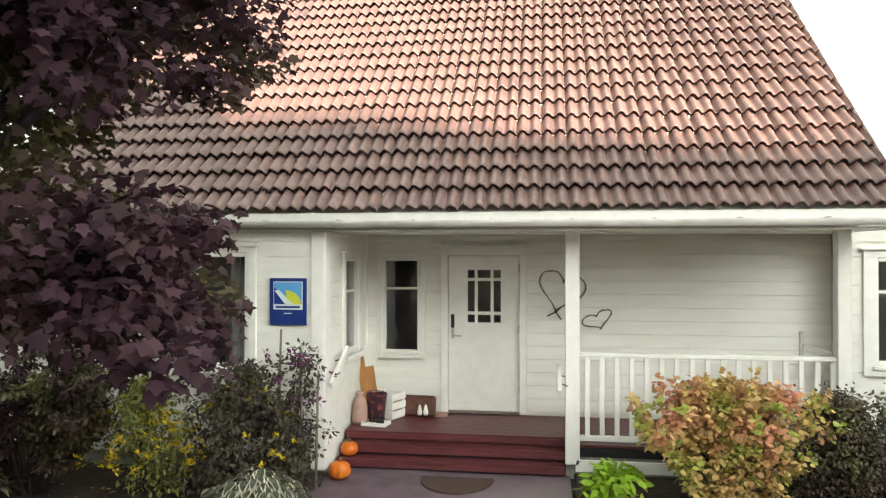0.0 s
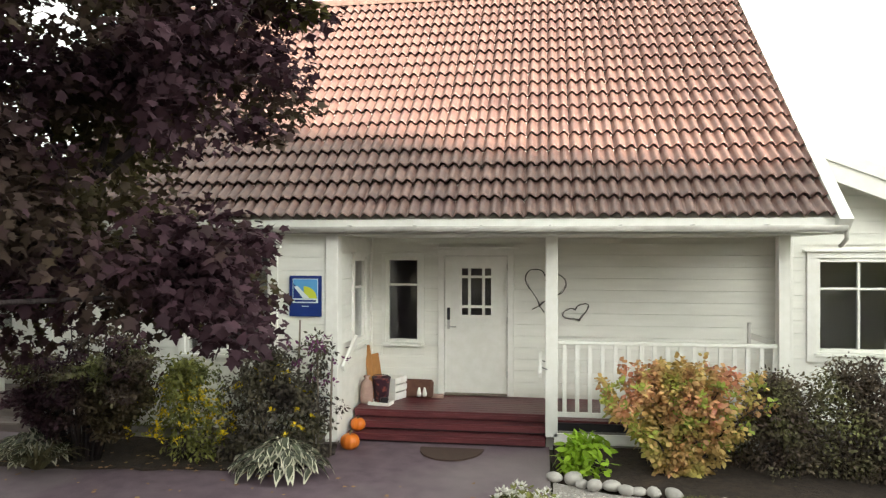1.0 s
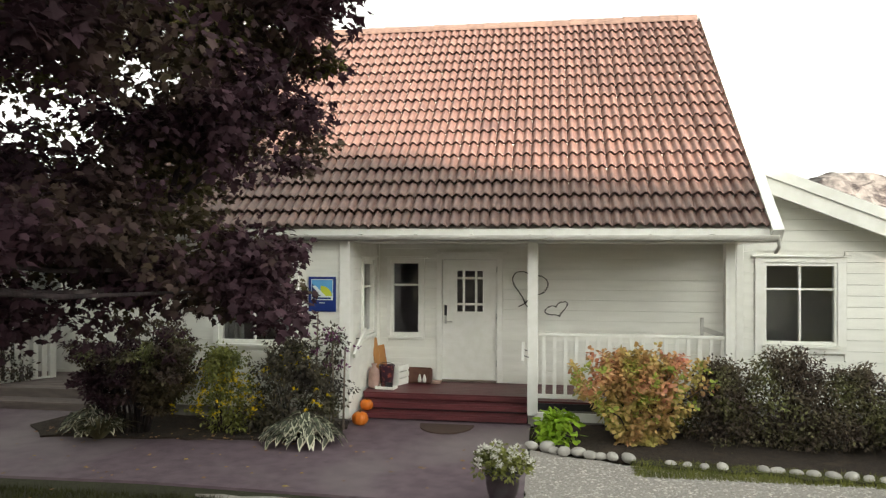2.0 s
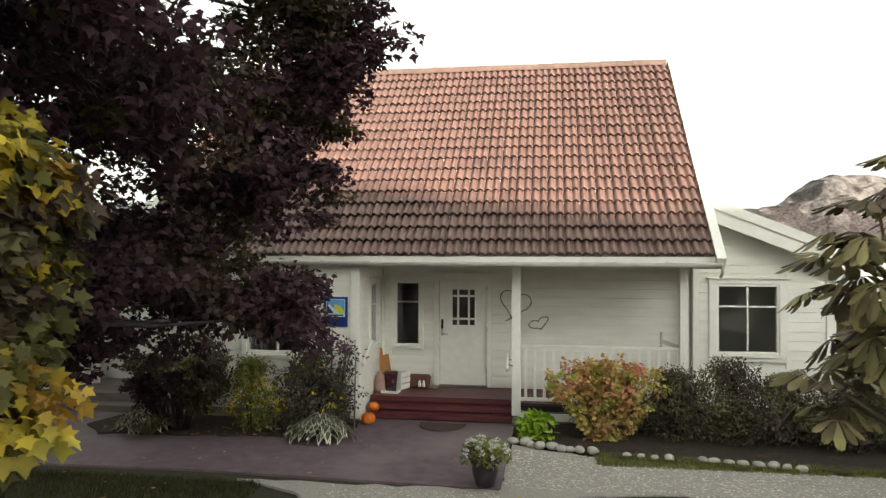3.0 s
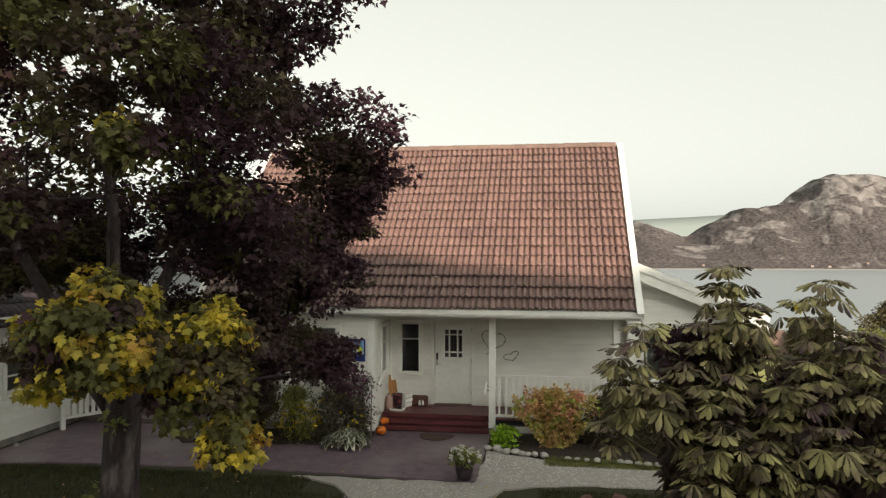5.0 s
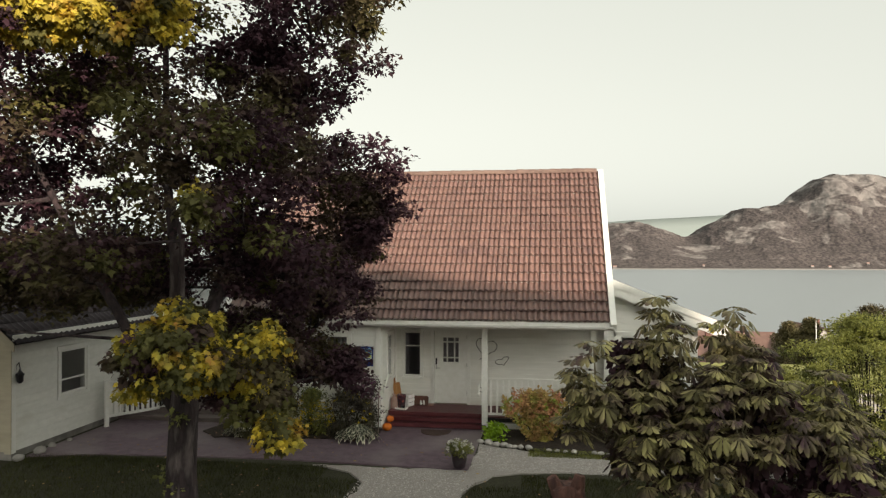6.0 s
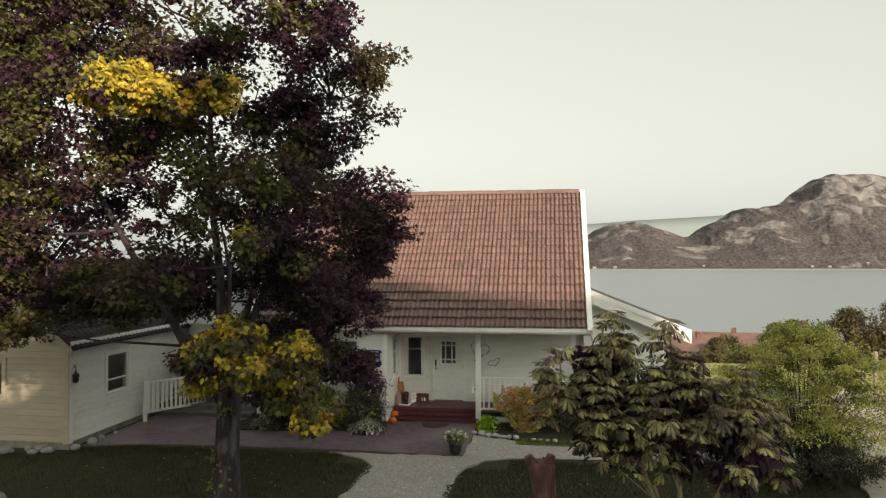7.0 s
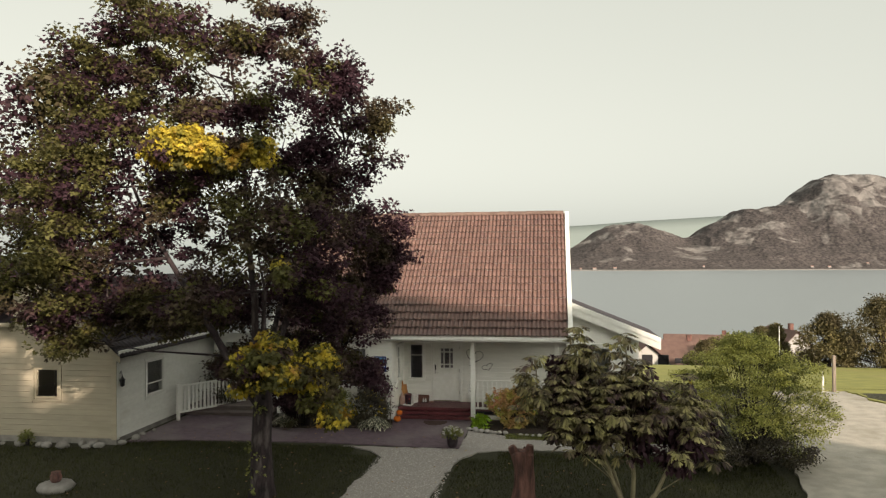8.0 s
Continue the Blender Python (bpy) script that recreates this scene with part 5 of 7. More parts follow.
    for way in (((0, 0, 2.2), (-0.25, 0.2, 4.6), (-0.7, 0.7, 7.0), (-1.1, 1.0, 9.6), (-1.1, 1.2, 11.3)), ((0, 0.05, 2.5), (0.5, 0.7, 4.4), (1.0, 1.5, 6.4), (1.5, 1.9, 8.5)),
                ((0, 0, 2.0), (-1.2, 0.1, 3.7), (-2.6, 0.4, 5.6), (-3.6, 0.5, 7.4), (-4.0, 0.4, 9.0)), ((0, 0.1, 2.3), (-0.3, 1.5, 3.7), (-0.2, 2.9, 4.9), (0.2, 3.8, 6.2)),
                ((0, -0.05, 2.4), (0.3, -0.6, 4.0), (0.4, -1.1, 5.6)), ((0, 0.1, 1.92), (0.1, 1.4, 2.8), (0.5, 2.8, 3.2), (0.9, 3.4, 3.0)), ((-2.6, 0.4, 5.6), (-4.2, 0.3, 5.5), (-5.3, 0.7, 5.2))):
        pts = [Vector(p) for p in way]
        pts = [p for a, b in zip(pts, pts[1:]) for p in (a, a.lerp(b, 0.5) + Vector((rng.uniform(-0.16, 0.16), rng.uniform(-0.16, 0.16), rng.uniform(-0.1, 0.1))))] + [pts[-1]]
        rad = [(0.045 if way[0][2] > 5 else 0.105 if way[0][2] > 1.95 else 0.032) * (1 - 0.86 * i / (len(pts) - 1)) for i in range(len(pts))]
        part("bough", tube(bmesh.new(), pts, rad, 10), M_BARK, ob)
        for p, q in zip(pts[:-1], pts[1:]):
            joints += [p.lerp(q, 0.5), q]
    for n, (x, y, z, rx, ry, rz, olive) in enumerate(lobes):
        centre = Vector((x, y, z)) - base
        many = int((46 if z < 3.0 else 38 if x > -3.2 and z < 7 else 34) * (rx * ry + rx * rz + ry * rz) / 3)
        for _ in range(many):
            v = Vector((rng.gauss(0, 1), rng.gauss(0, 1), rng.gauss(0.1, 1))).normalized()
            d = 1 + 0.42 * noise.noise((v.x * 1.6 + n, v.y * 1.6, v.z * 1.6))
            s = d * (rng.uniform(0.70, 1.06) if rng.random() < 0.66 else rng.uniform(0.15, 0.8))
            c = (centre.x + rx * s * v.x, centre.y + ry * s * v.y, centre.z + rz * s * v.z, rng.uniform(0.22, 0.52))
            # the open side towards the path
            if c[2] < 4.4 and c[0] - 4.04 + 0.24 > -0.435 * (c[1] - 0.06) - (0.0 if c[2] > 3.0 else 0.26 if c[2] > 2.35 else 0.12):
                continue
            if c[2] < (2.10 if c[0] > 0.5 else 1.6 if c[0] > 0.1 else 1.42) + 0.2 * noise.noise((c[0] * 1.3, c[1] * 1.3, 4.0)):
                continue
            if c[2] > (3.4 if c[1] > 2.2 else 5.0) and not (c[0] > 0.6 and c[2] < 7.4) and noise.noise((c[0] * 0.8, c[1] * 0.8, c[2] * 1.1 + 3.0)) > (0.28 if c[0] < -2.6 else 0.0 if c[0] < 0.6 else 0.32):
                continue
            # olive copies paint sunlight on near and upper sides, dark ones the shade
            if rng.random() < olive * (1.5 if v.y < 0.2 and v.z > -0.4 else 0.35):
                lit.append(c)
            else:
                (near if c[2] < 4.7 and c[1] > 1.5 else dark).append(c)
        # a branch from the nearest bough
        a = min(joints, key=lambda p: (p - centre).length + (3.0 if p.z > centre.z + 0.2 else 0))
        mid = a.lerp(centre, 0.5) + Vector((rng.uniform(-0.15, 0.15), rng.uniform(-0.15, 0.15), -0.08))
        limbs.append((a, mid, a.lerp(centre, 0.75), centre))
        part("branch", tube(bmesh.new(), [a, mid, centre], [0.030, 0.020, 0.007], 7), M_BARK, ob)
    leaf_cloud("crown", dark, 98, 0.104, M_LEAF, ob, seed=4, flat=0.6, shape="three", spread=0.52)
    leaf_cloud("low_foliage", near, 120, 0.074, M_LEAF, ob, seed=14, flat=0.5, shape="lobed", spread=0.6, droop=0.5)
    leaf_cloud("sunlit_foliage", lit, 110, 0.100, M_LEAF_LIT, ob, seed=5, flat=0.62, shape="three", label="olive leaf copy for the sunlit parts of the crown")
    # yellow sprays, mixed at random with the olive and the dark leaf copies
    ys, os, ds = [], [], []
    for (x, y, z), rx, ry, rz, n, share in (((-3.0, -9.9, 3.4), 0.78, 0.6, 0.52, 54, 0.48), ((-2.30, -9.2, 3.16), 0.55, 0.50, 0.52, 34, 0.38), ((-3.6, -9.6, 3.2), 0.55, 0.5, 0.45, 18, 0.30),
                                            ((-2.3, -9.3, 2.75), 0.5, 0.45, 0.35, 12, 0.35), ((-1.84, -9.5, 2.26), 0.15, 0.20, 0.36, 8, 0.55), ((-5.0, -9.9, 7.9), 1.0, 0.6, 0.42, 60, 0.78),
                                            ((-3.7, -9.8, 7.85), 0.75, 0.5, 0.36, 26, 0.42), ((-2.65, -10.2, 5.3), 0.24, 0.24, 0.22, 6, 0.45)):
        for _ in range(n):
            v = Vector((rng.gauss(0, 1), rng.gauss(0, 1), rng.gauss(0, 1))).normalized() * rng.random() ** 0.4
            p = (x - base.x + rx * v.x, y - base.y + ry * v.y, z + rz * v.z, rng.uniform(0.17, 0.28))
            pick = rng.random()
            (ys if pick < share + 0.05 * v.z else os if pick < 0.80 else ds).append(p)
    leaf_cloud("yellow_foliage", ys, 115, 0.084, M_YELLOW, ob, seed=6, flat=0.8, label="bright yellow autumn leaves", droop=1.0)
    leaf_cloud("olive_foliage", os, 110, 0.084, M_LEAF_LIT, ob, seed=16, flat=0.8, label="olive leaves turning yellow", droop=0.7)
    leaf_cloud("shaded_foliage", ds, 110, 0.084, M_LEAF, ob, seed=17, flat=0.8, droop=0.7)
    bm = bmesh.new()
    tube(bm, [(0, 0, -0.1), (0.0, 0, 0.25), (-0.02, 0, 1.2), (0.02, 0.02, 2.2), (0.0, 0.05, 3.0), (-0.05, 0.1, 3.9)], [0.35, 0.28, 0.235, 0.22, 0.17, 0.09], 16)
    part("trunk", bm, M_BARK, ob, "dark furrowed trunk")
    for b in ((0.2, -0.3, 2.6), (0.4, -0.5, 3.0)):
        part("limb", tube(bmesh.new(), [(0, 0, b[2] - 0.4), (b[0] + 0.2, b[1] - 0.3, b[2] + 0.2), (1.2, -1.4, 3.1)], [0.07, 0.045, 0.012], 7), M_BARK, ob)
    bm = bmesh.new()
    for c in (dark + near + lit)[::6]:
        e = Vector(c[:3])
        near = min((p for l in limbs for p in l[2:]), key=lambda p: (p - e).length + (1.0 if p.z > e.z else 0))
        if (near - e).length < 1.7:
            tube(bm, [near, near.lerp(e, 0.5) + Vector((rng.uniform(-0.15, 0.15), rng.uniform(-0.15, 0.15), 0.08)), e], [0.018, 0.011, 0.004], 4, caps=False)
    tagged(part("branchwork", bm, M_BARK, ob), kind="stuff")
    iv = [(0.29 * math.cos(q), 0.29 * math.sin(q), z, 0.12) for q, z in ((rng.uniform(2.6, 5.2), rng.uniform(0.2, 2.4)) for _ in range(9))]
    leaf_cloud("ivy", iv, 14, 0.075, M_BUSHMID, ob, seed=8, flat=1.0, label="ivy leaves clinging to the bark")
    return ob


big_maple()


def chestnut():
    """Young horse chestnut: pale forked stems, shoots that end in whorls of drooping leaves with narrow leaflets."""
    ob = thing("chestnut_tree", (4.33, -8.4, 0), "young horse chestnut with large drooping palmate leaves", "tree")
    r2 = random.Random(12)
    stems = [((0, 0, 0), (-0.35, 0.0, 0.8), (-0.75, 0.0, 2.0), (-0.9, 0.05, 3.3)), ((0.05, 0, 0), (0.1, 0.05, 0.9), (0.05, 0.15, 2.0), (0.0, 0.2, 3.2)),
             ((0.1, -0.05, 0), (0.55, 0.0, 0.55), (1.0, 0.05, 1.5), (1.2, 0.1, 2.4)), ((-0.05, 0.05, 0), (-0.3, 0.2, 0.9), (-1.2, 0.15, 1.7), (-1.9, 0.0, 2.6))]
    for s in stems:
        part("stem", tube(bmesh.new(), s, [0.055, 0.048, 0.035, 0.012], 9), M_PALEBARK, ob)
    # leading shoots, then side shoots over an uneven crown
    tips = [(-1.05, 0.0, 4.0), (-0.80, 0.1, 3.6), (-1.2, 0.0, 3.40), (-0.06, 0.0, 3.86), (0.25, -0.1, 3.35), (-1.95, -0.3, 3.40), (-2.2, 0.0, 2.9), (1.15, 0.1, 3.0), (1.45, 0.1, 2.5),
            (-1.55, -0.3, 2.95), (0.65, 0.1, 2.85), (-0.35, -0.3, 3.05)]
    for x, y, z in list(tips):
        for drop in (0.22, 0.42, 0.62):
            tips.append((x + r2.uniform(-0.26, 0.26), y + r2.uniform(-0.26, 0.26), z - drop))
    for (cx, cy, cz, rx, ry, rz), count in (((-1.25, 0.1, 2.10, 1.0, 0.85, 0.95), 24), ((-0.3, 0.15, 2.25, 0.9, 0.9, 0.95), 16), ((0.75, 0.15, 1.85, 0.85, 0.85, 0.85), 19), ((1.25, 0.2, 1.30, 0.65, 0.7, 0.75), 14), ((-1.7, 0.0, 1.5, 0.6, 0.6, 0.5), 9)):
        for _ in range(count):
            v = Vector((r2.gauss(0, 1), r2.gauss(-0.25, 1), r2.gauss(0.15, 0.9))).normalized() * r2.uniform(0.72, 1.08)
            tips.append((cx + rx * v.x, cy + ry * v.y, cz + rz * v.z))
    tips = [q for q in tips if q[0] + 4.33 > 0.46 + 0.42 * (q[1] - 8.4 + 11.47) + 0.30]
    tips = [q for q in tips if q[2] > (1.35 if q[0] > 0.7 else 1.45) and not (q[0] < -1.65 and q[2] < 2.2)]
    verts, faces = [], []
    outline = [(0, 0), (0.045, 0.3), (0.140, 0.70), (0.09, 0.90), (0, 1.0), (-0.09, 0.90), (-0.140, 0.70), (-0.045, 0.3)]
    stalks = bmesh.new()
    for tip in tips:
        c = Vector(tip)
        for node in range(2):
            turn = r2.random() * 6.28
            many = 6 if node == 0 else 5
            for i in range(many):
                q = turn + i * 6.28 / many + r2.uniform(-0.25, 0.25)
                face = Vector((math.cos(q), math.sin(q), 0))
                pet = r2.uniform(0.08, 0.14) + 0.07 * node
                at = c + face * pet + Vector((0, 0, 0.03 - 0.16 * node + r2.uniform(-0.03, 0.03)))
                if node == 0 and i % 2:
                    tube(stalks, [c - Vector((0, 0, 0.06)), at], [0.005, 0.004], 4, caps=False)
                L = r2.uniform(0.14, 0.24)
                tilt = r2.uniform(-0.25, 0.5) if node == 0 else r2.uniform(0.1, 1.0)
                axis = (face * math.cos(tilt) + Vector((0, 0, -math.sin(tilt)))).normalized()
                side = face.cross(Vector((0, 0, 1))).normalized()
                side = (side + Vector((0, 0, r2.uniform(-0.35, 0.35)))).normalized()
                side = (side - axis * side.dot(axis)).normalized()
                nor = side.cross(axis).normalized()
                for k in range(7):
                    a = (k - 3) * r2.uniform(0.44, 0.58)
                    ll = L * (1.0 - 0.07 * abs(k - 3) ** 1.4) * r2.uniform(0.9, 1.1)
                    d = (axis * math.cos(a) + side * math.sin(a)).normalized()
                    w = (side * math.cos(a) - axis * math.sin(a)).normalized()
                    k0 = len(verts)
                    for u, v in outline:
                        p = at + d * (v * ll) + w * (u * ll * 1.15) + nor * (0.10 * ll * v * (1 - v) * 4 - abs(u) * ll * 0.9) - Vector((0, 0, 0.26 * ll * v * v))
                        verts.append(tuple(p))
                    faces += [(k0, k0 + 1, k0 + 7), (k0 + 1, k0 + 2, k0 + 4, k0 + 7), (k0 + 2, k0 + 3, k0 + 4), (k0 + 7, k0 + 4, k0 + 6), (k0 + 4, k0 + 5, k0 + 6)]
    fast_mesh("crown", verts, faces, M_CHESTNUT, ob)
    # dark leaf copy deep in the crown, in place of the shade there
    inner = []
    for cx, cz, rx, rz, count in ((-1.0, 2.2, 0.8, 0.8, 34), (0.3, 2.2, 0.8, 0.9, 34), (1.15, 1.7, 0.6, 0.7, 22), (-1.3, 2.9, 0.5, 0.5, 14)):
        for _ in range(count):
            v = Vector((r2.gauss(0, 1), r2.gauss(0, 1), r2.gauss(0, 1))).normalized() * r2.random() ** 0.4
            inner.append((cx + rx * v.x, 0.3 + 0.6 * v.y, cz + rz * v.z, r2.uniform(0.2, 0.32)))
    leaf_cloud("inner_foliage", inner, 60, 0.15, M_LEAF, ob, seed=19, flat=0.8, shape="oval", droop=0.8, label="dark leaves that paint the shade inside the crown")
    for i in range(14):
        leaf_cloud("yellowed_leaf", [(*tips[i * 7 % len(tips)], 0.2)], 1, 0.15, M_YELLOW, ob, seed=23 + i, shape="oval", droop=0.9, label="single yellowed leaf")
    tagged(part("stalkwork", stalks, M_PALEBARK, ob), kind="stuff")
    bm = bmesh.new()
    pts = [Vector(p) for s in stems for p in s[1:]]
    for tip in tips:
        e = Vector(tip)
        b = min(pts, key=lambda p: (p - e).length + (1.5 if p.z > e.z else 0))
        tube(bm, [b, b.lerp(e, 0.6) + Vector((0, 0, -0.04)), e], [0.016, 0.012, 0.006], 5, caps=False)
    tagged(part("branchwork", bm, M_PALEBARK, ob), kind="stuff")
    return ob


chestnut()


def willow():
    """A loose yellow-green shrub of layered, feathery sprays, duller inside; darker leaves low down stand for shade."""
    ob = thing("willow_shrub", (7.9, -3.9, 0), "loose yellow-green garden shrub beside the gravel road", "shrub")
    rng = random.Random(31)
    green, mid, dark = [], [], []
    bm = bmesh.new()
    for _ in range(380):
        u, q = rng.random(), rng.random() * 2 * math.pi
        k = (0.62 + 0.42 * math.sin(math.pi * min(1, 0.2 + 0.85 * u))) * (1 + 0.28 * noise.noise((math.cos(q) * 1.6, math.sin(q) * 1.6, u * 3))) * (1 if u < 0.75 else 1 - 0.75 * (u - 0.75) / 0.25)
        s = rng.random() ** 0.4
        p = (2.1 * k * s * math.cos(q), 1.7 * k * s * math.sin(q), 0.15 + 3.25 * u, rng.uniform(0.16, 0.46))
        # dark leaves low down put the shrub's own shade into colour
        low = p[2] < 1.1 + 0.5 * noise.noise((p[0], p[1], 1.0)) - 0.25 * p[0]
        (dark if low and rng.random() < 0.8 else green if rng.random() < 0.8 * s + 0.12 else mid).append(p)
        if rng.random() < 0.25:
            e = Vector(p[:3])
            out = Vector((e.x, e.y, 0)) * 0.18
            tube(bm, [Vector((e.x * 0.1, e.y * 0.1, 0)), e * 0.55 + Vector((0, 0, 0.2)), e, e + out + Vector((0, 0, 0.12))], [0.016, 0.010, 0.005, 0.002], 4, caps=False)
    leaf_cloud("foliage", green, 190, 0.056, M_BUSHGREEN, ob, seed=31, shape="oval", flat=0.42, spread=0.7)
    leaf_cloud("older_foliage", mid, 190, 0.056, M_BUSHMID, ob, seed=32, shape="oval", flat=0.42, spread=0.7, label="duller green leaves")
    leaf_cloud("shaded_foliage", dark, 190, 0.056, M_BUSHDARK, ob, seed=33, shape="oval", flat=0.5, spread=0.7, label="dark leaf copy for the shade low in the shrub")
    tagged(part("branchwork", bm, M_BARK, ob), kind="stuff")
    return ob


willow()


def broad_tree(name, at, h, r, mat, label, seed, leaf=0.08, count=90, per=90, z0=0.25, group="", shape="oval", clump=None):
    ob = thing(name, at, label, "tree", group)
    rng = random.Random(seed)
    lump = [rng.uniform(0.75, 1.2) for _ in range(9)]

    def env(u, q):
        k = r * lump[int(q / 2 / math.pi * 9) % 9] * (0.62 + 0.38 * math.sin(math.pi * min(1, u * 0.9 + 0.15))) * (1 if u < 0.7 else 1 - 0.8 * (u - 0.7) / 0.3)
        z = h * (z0 + (1 - z0) * u)
        return (0, 0, z), (k * math.cos(q), k * math.sin(q), z)

    cs = clumps(rng, count, env, 0.35, clump or (r * 0.20, r * 0.34))
    leaf_cloud("crown", cs, per, leaf, mat, ob, seed=seed, shape=shape, flat=0.75)
    part("trunk", tube(bmesh.new(), [(0, 0, -0.1), (0.03 * r, 0, h * 0.3), (0, 0.05 * r, h * 0.75)], [0.05 * r + 0.03, 0.04 * r + 0.02, 0.015], 8), M_BARK, ob)
    bm = bmesh.new()
    for c in cs[::3]:
        e = Vector(c[:3])
        tube(bm, [(0, 0, max(0.1, e.z * 0.45)), e * 0.6 + Vector((0, 0, e.z * 0.22)), e], [0.02 * r + 0.01, 0.012 * r + 0.006, 0.004], 5, caps=False)
    part("branchwork", bm, M_BARK, ob)
    return ob


broad_tree("garden_tree", (-14.6, -1.0, 0), 12.5, 3.6, M_LEAF, "tall dark leafy tree behind the outhouse", 33, leaf=0.17, count=110, per=90, z0=0.35, shape="lobed")

# out of view; added only to throw dappled shade on the outhouse
broad_tree("bank_tree", (5.7, -33.0, 0), 16.0, 5.6, M_LEAF, "unseen leafy tree added to dapple the outhouse front", 37, leaf=0.24, count=105, per=60, z0=0.42, shape="three", clump=(0.45, 0.85))

# reddish stripped stump
stump = thing("tree_stump", (2.06, -7.7, 0), "tall reddish-brown dead tree stump with a jagged top", "stump")
bm = bmesh.new()
rings = []
rng = random.Random(9)
SIDES = 26
for i in range(16):
    z = -0.06 + 1.22 * i / 15
    r = 0.215 + 0.12 * math.exp(-z / 0.16) + 0.05 * math.exp(-((z - 1.05) / 0.2) ** 2)
    ring = []
    for j in range(SIDES):
        q = 2 * math.pi * j / SIDES
        k = 1 + 0.22 * noise.noise((math.cos(q) * 2.2, math.sin(q) * 2.2, z * 1.2)) + 0.10 * noise.noise((math.cos(q) * 7, math.sin(q) * 7, z * 2.0 + 9))
        ring.append(bm.verts.new((r * k * math.cos(q) + 0.03 * math.sin(3 * z), r * k * math.sin(q), z + (rng.uniform(-0.08, 0.06) if i == 15 else 0))))
    rings.append(ring)
for a, b in zip(rings, rings[1:]):
    for j in range(SIDES):
        bm.faces.new((a[j], a[(j + 1) % SIDES], b[(j + 1) % SIDES], b[j])).smooth = True
bm.faces.new(rings[-1])
part("bole", bm, M_STUMP, stump)
part("broken_limb", tube(bmesh.new(), [(-0.05, 0, 0.95), (-0.2, -0.02, 1.15), (-0.26, -0.03, 1.27)], [0.13, 0.11, 0.085], 9), M_STUMP, stump)
part("broken_limb", tube(bmesh.new(), [(0.08, 0, 0.95), (0.14, 0.02, 1.15), (0.17, 0.02, 1.30)], [0.13, 0.11, 0.08], 9), M_STUMP, stump)


# ---- planting along the house ----
def layered_shrub(at, label):
    """A spreading shrub: bare forked stems below, flat tiers of fine foliage above."""
    ob = thing("layered_shrub", at, label, "shrub")
    rng = random.Random(41)
    light, deep = [], []
    bm = bmesh.new()
    for i in range(34):
        # one leaning stem with sprays that fan out level, wider towards the top
        q, lean, top = rng.random() * 2 * math.pi, rng.random() ** 0.6, rng.uniform(0.85, 1.75)
        tip = Vector((0.68 * lean * math.cos(q), 0.50 * lean * math.sin(q), top * (1 - 0.16 * lean)))
        foot = Vector((0.16 * math.cos(q), 0.10 * math.sin(q), 0))
        tube(bm, [foot, foot.lerp(tip, 0.5) + Vector((0, 0, 0.14)), tip], [0.020, 0.014, 0.005], 6)
        for f in (0.34, 0.52, 0.68, 0.84, 1.0):
            at_f = foot.lerp(tip, f) + Vector((0, 0, 0.14 * (1 - abs(2 * f - 1))))
            for _ in range(2 if f < 0.5 else 3):
                w = rng.uniform(-1.3, 1.3)
                reach = rng.uniform(0.08, 0.30) * (0.5 + f)
                p = (at_f.x + reach * math.cos(q + w), at_f.y + 0.7 * reach * math.sin(q + w), max(0.14, at_f.z + rng.uniform(-0.08, 0.06)), rng.uniform(0.08, 0.17))
                # paler leaves high up paint the light, dark ones below the shade
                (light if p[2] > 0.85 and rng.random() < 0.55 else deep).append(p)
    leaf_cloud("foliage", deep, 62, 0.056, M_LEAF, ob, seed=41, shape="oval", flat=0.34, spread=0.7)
    leaf_cloud("upper_foliage", light, 62, 0.054, M_BUSHPURPLE, ob, seed=44, shape="oval", flat=0.30, spread=0.7, label="paler leaf copy for the lit upper tiers")
    part("stemwork", bm, M_BARK, ob)


layered_shrub((-5.44, -1.35, 0.03), "spreading dark green shrub in flat tiers against the white wall")
# pale arching clump at the bed edge
ob = thing("grass_clump", (-5.75, -1.75, 0.03), "pale arching clump of long narrow leaves", "plant")
rg = random.Random(47)
cv, cf = [], []
for i in range(170):
    q, L = rg.random() * 2 * math.pi, rg.uniform(0.35, 0.62)
    lean, w = rg.uniform(0.25, 1.0), rg.uniform(0.010, 0.020)
    side = (-math.sin(q) * w, math.cos(q) * w)
    k0 = len(cv)
    for j in range(5):
        t = j / 4
        r = 0.06 + L * lean * t
        z = L * (1.15 * t - (0.35 + 0.55 * lean) * t * t)
        for sg in (-1, 1):
            cv.append((r * math.cos(q) + sg * side[0] * (1 - t ** 2), r * math.sin(q) + sg * side[1] * (1 - t ** 2), max(0.01, z)))
    cf += [(k0 + 2 * j, k0 + 2 * j + 1, k0 + 2 * j + 3, k0 + 2 * j + 2) for j in range(4)]
fast_mesh("blade", cv, cf, M_DRYBLADE, ob)
shrub("yellow_flower_bush", (-4.25, -1.2, 0.03), (0.56, 0.45), 1.00, M_BUSHMID, "green bush covered in small yellow flowers", "bush", leaf=0.055, per=58, count=42, seed=42, flowers=M_FLOWER_Y, flower_count=150, flower_size=0.042, rag=(0.5, 1.3), shoots=60, clump=0.8)
shrub("rose_bush", (-3.30, -0.98, 0.03), (0.66, 0.45), 1.12, M_BUSHDARK, "dark leafy rose bush with a few yellow blooms", "bush", leaf=0.06, per=90, count=60, seed=43, flowers=M_FLOWER_Y, flower_count=34, flower_size=0.045, shoots=40)
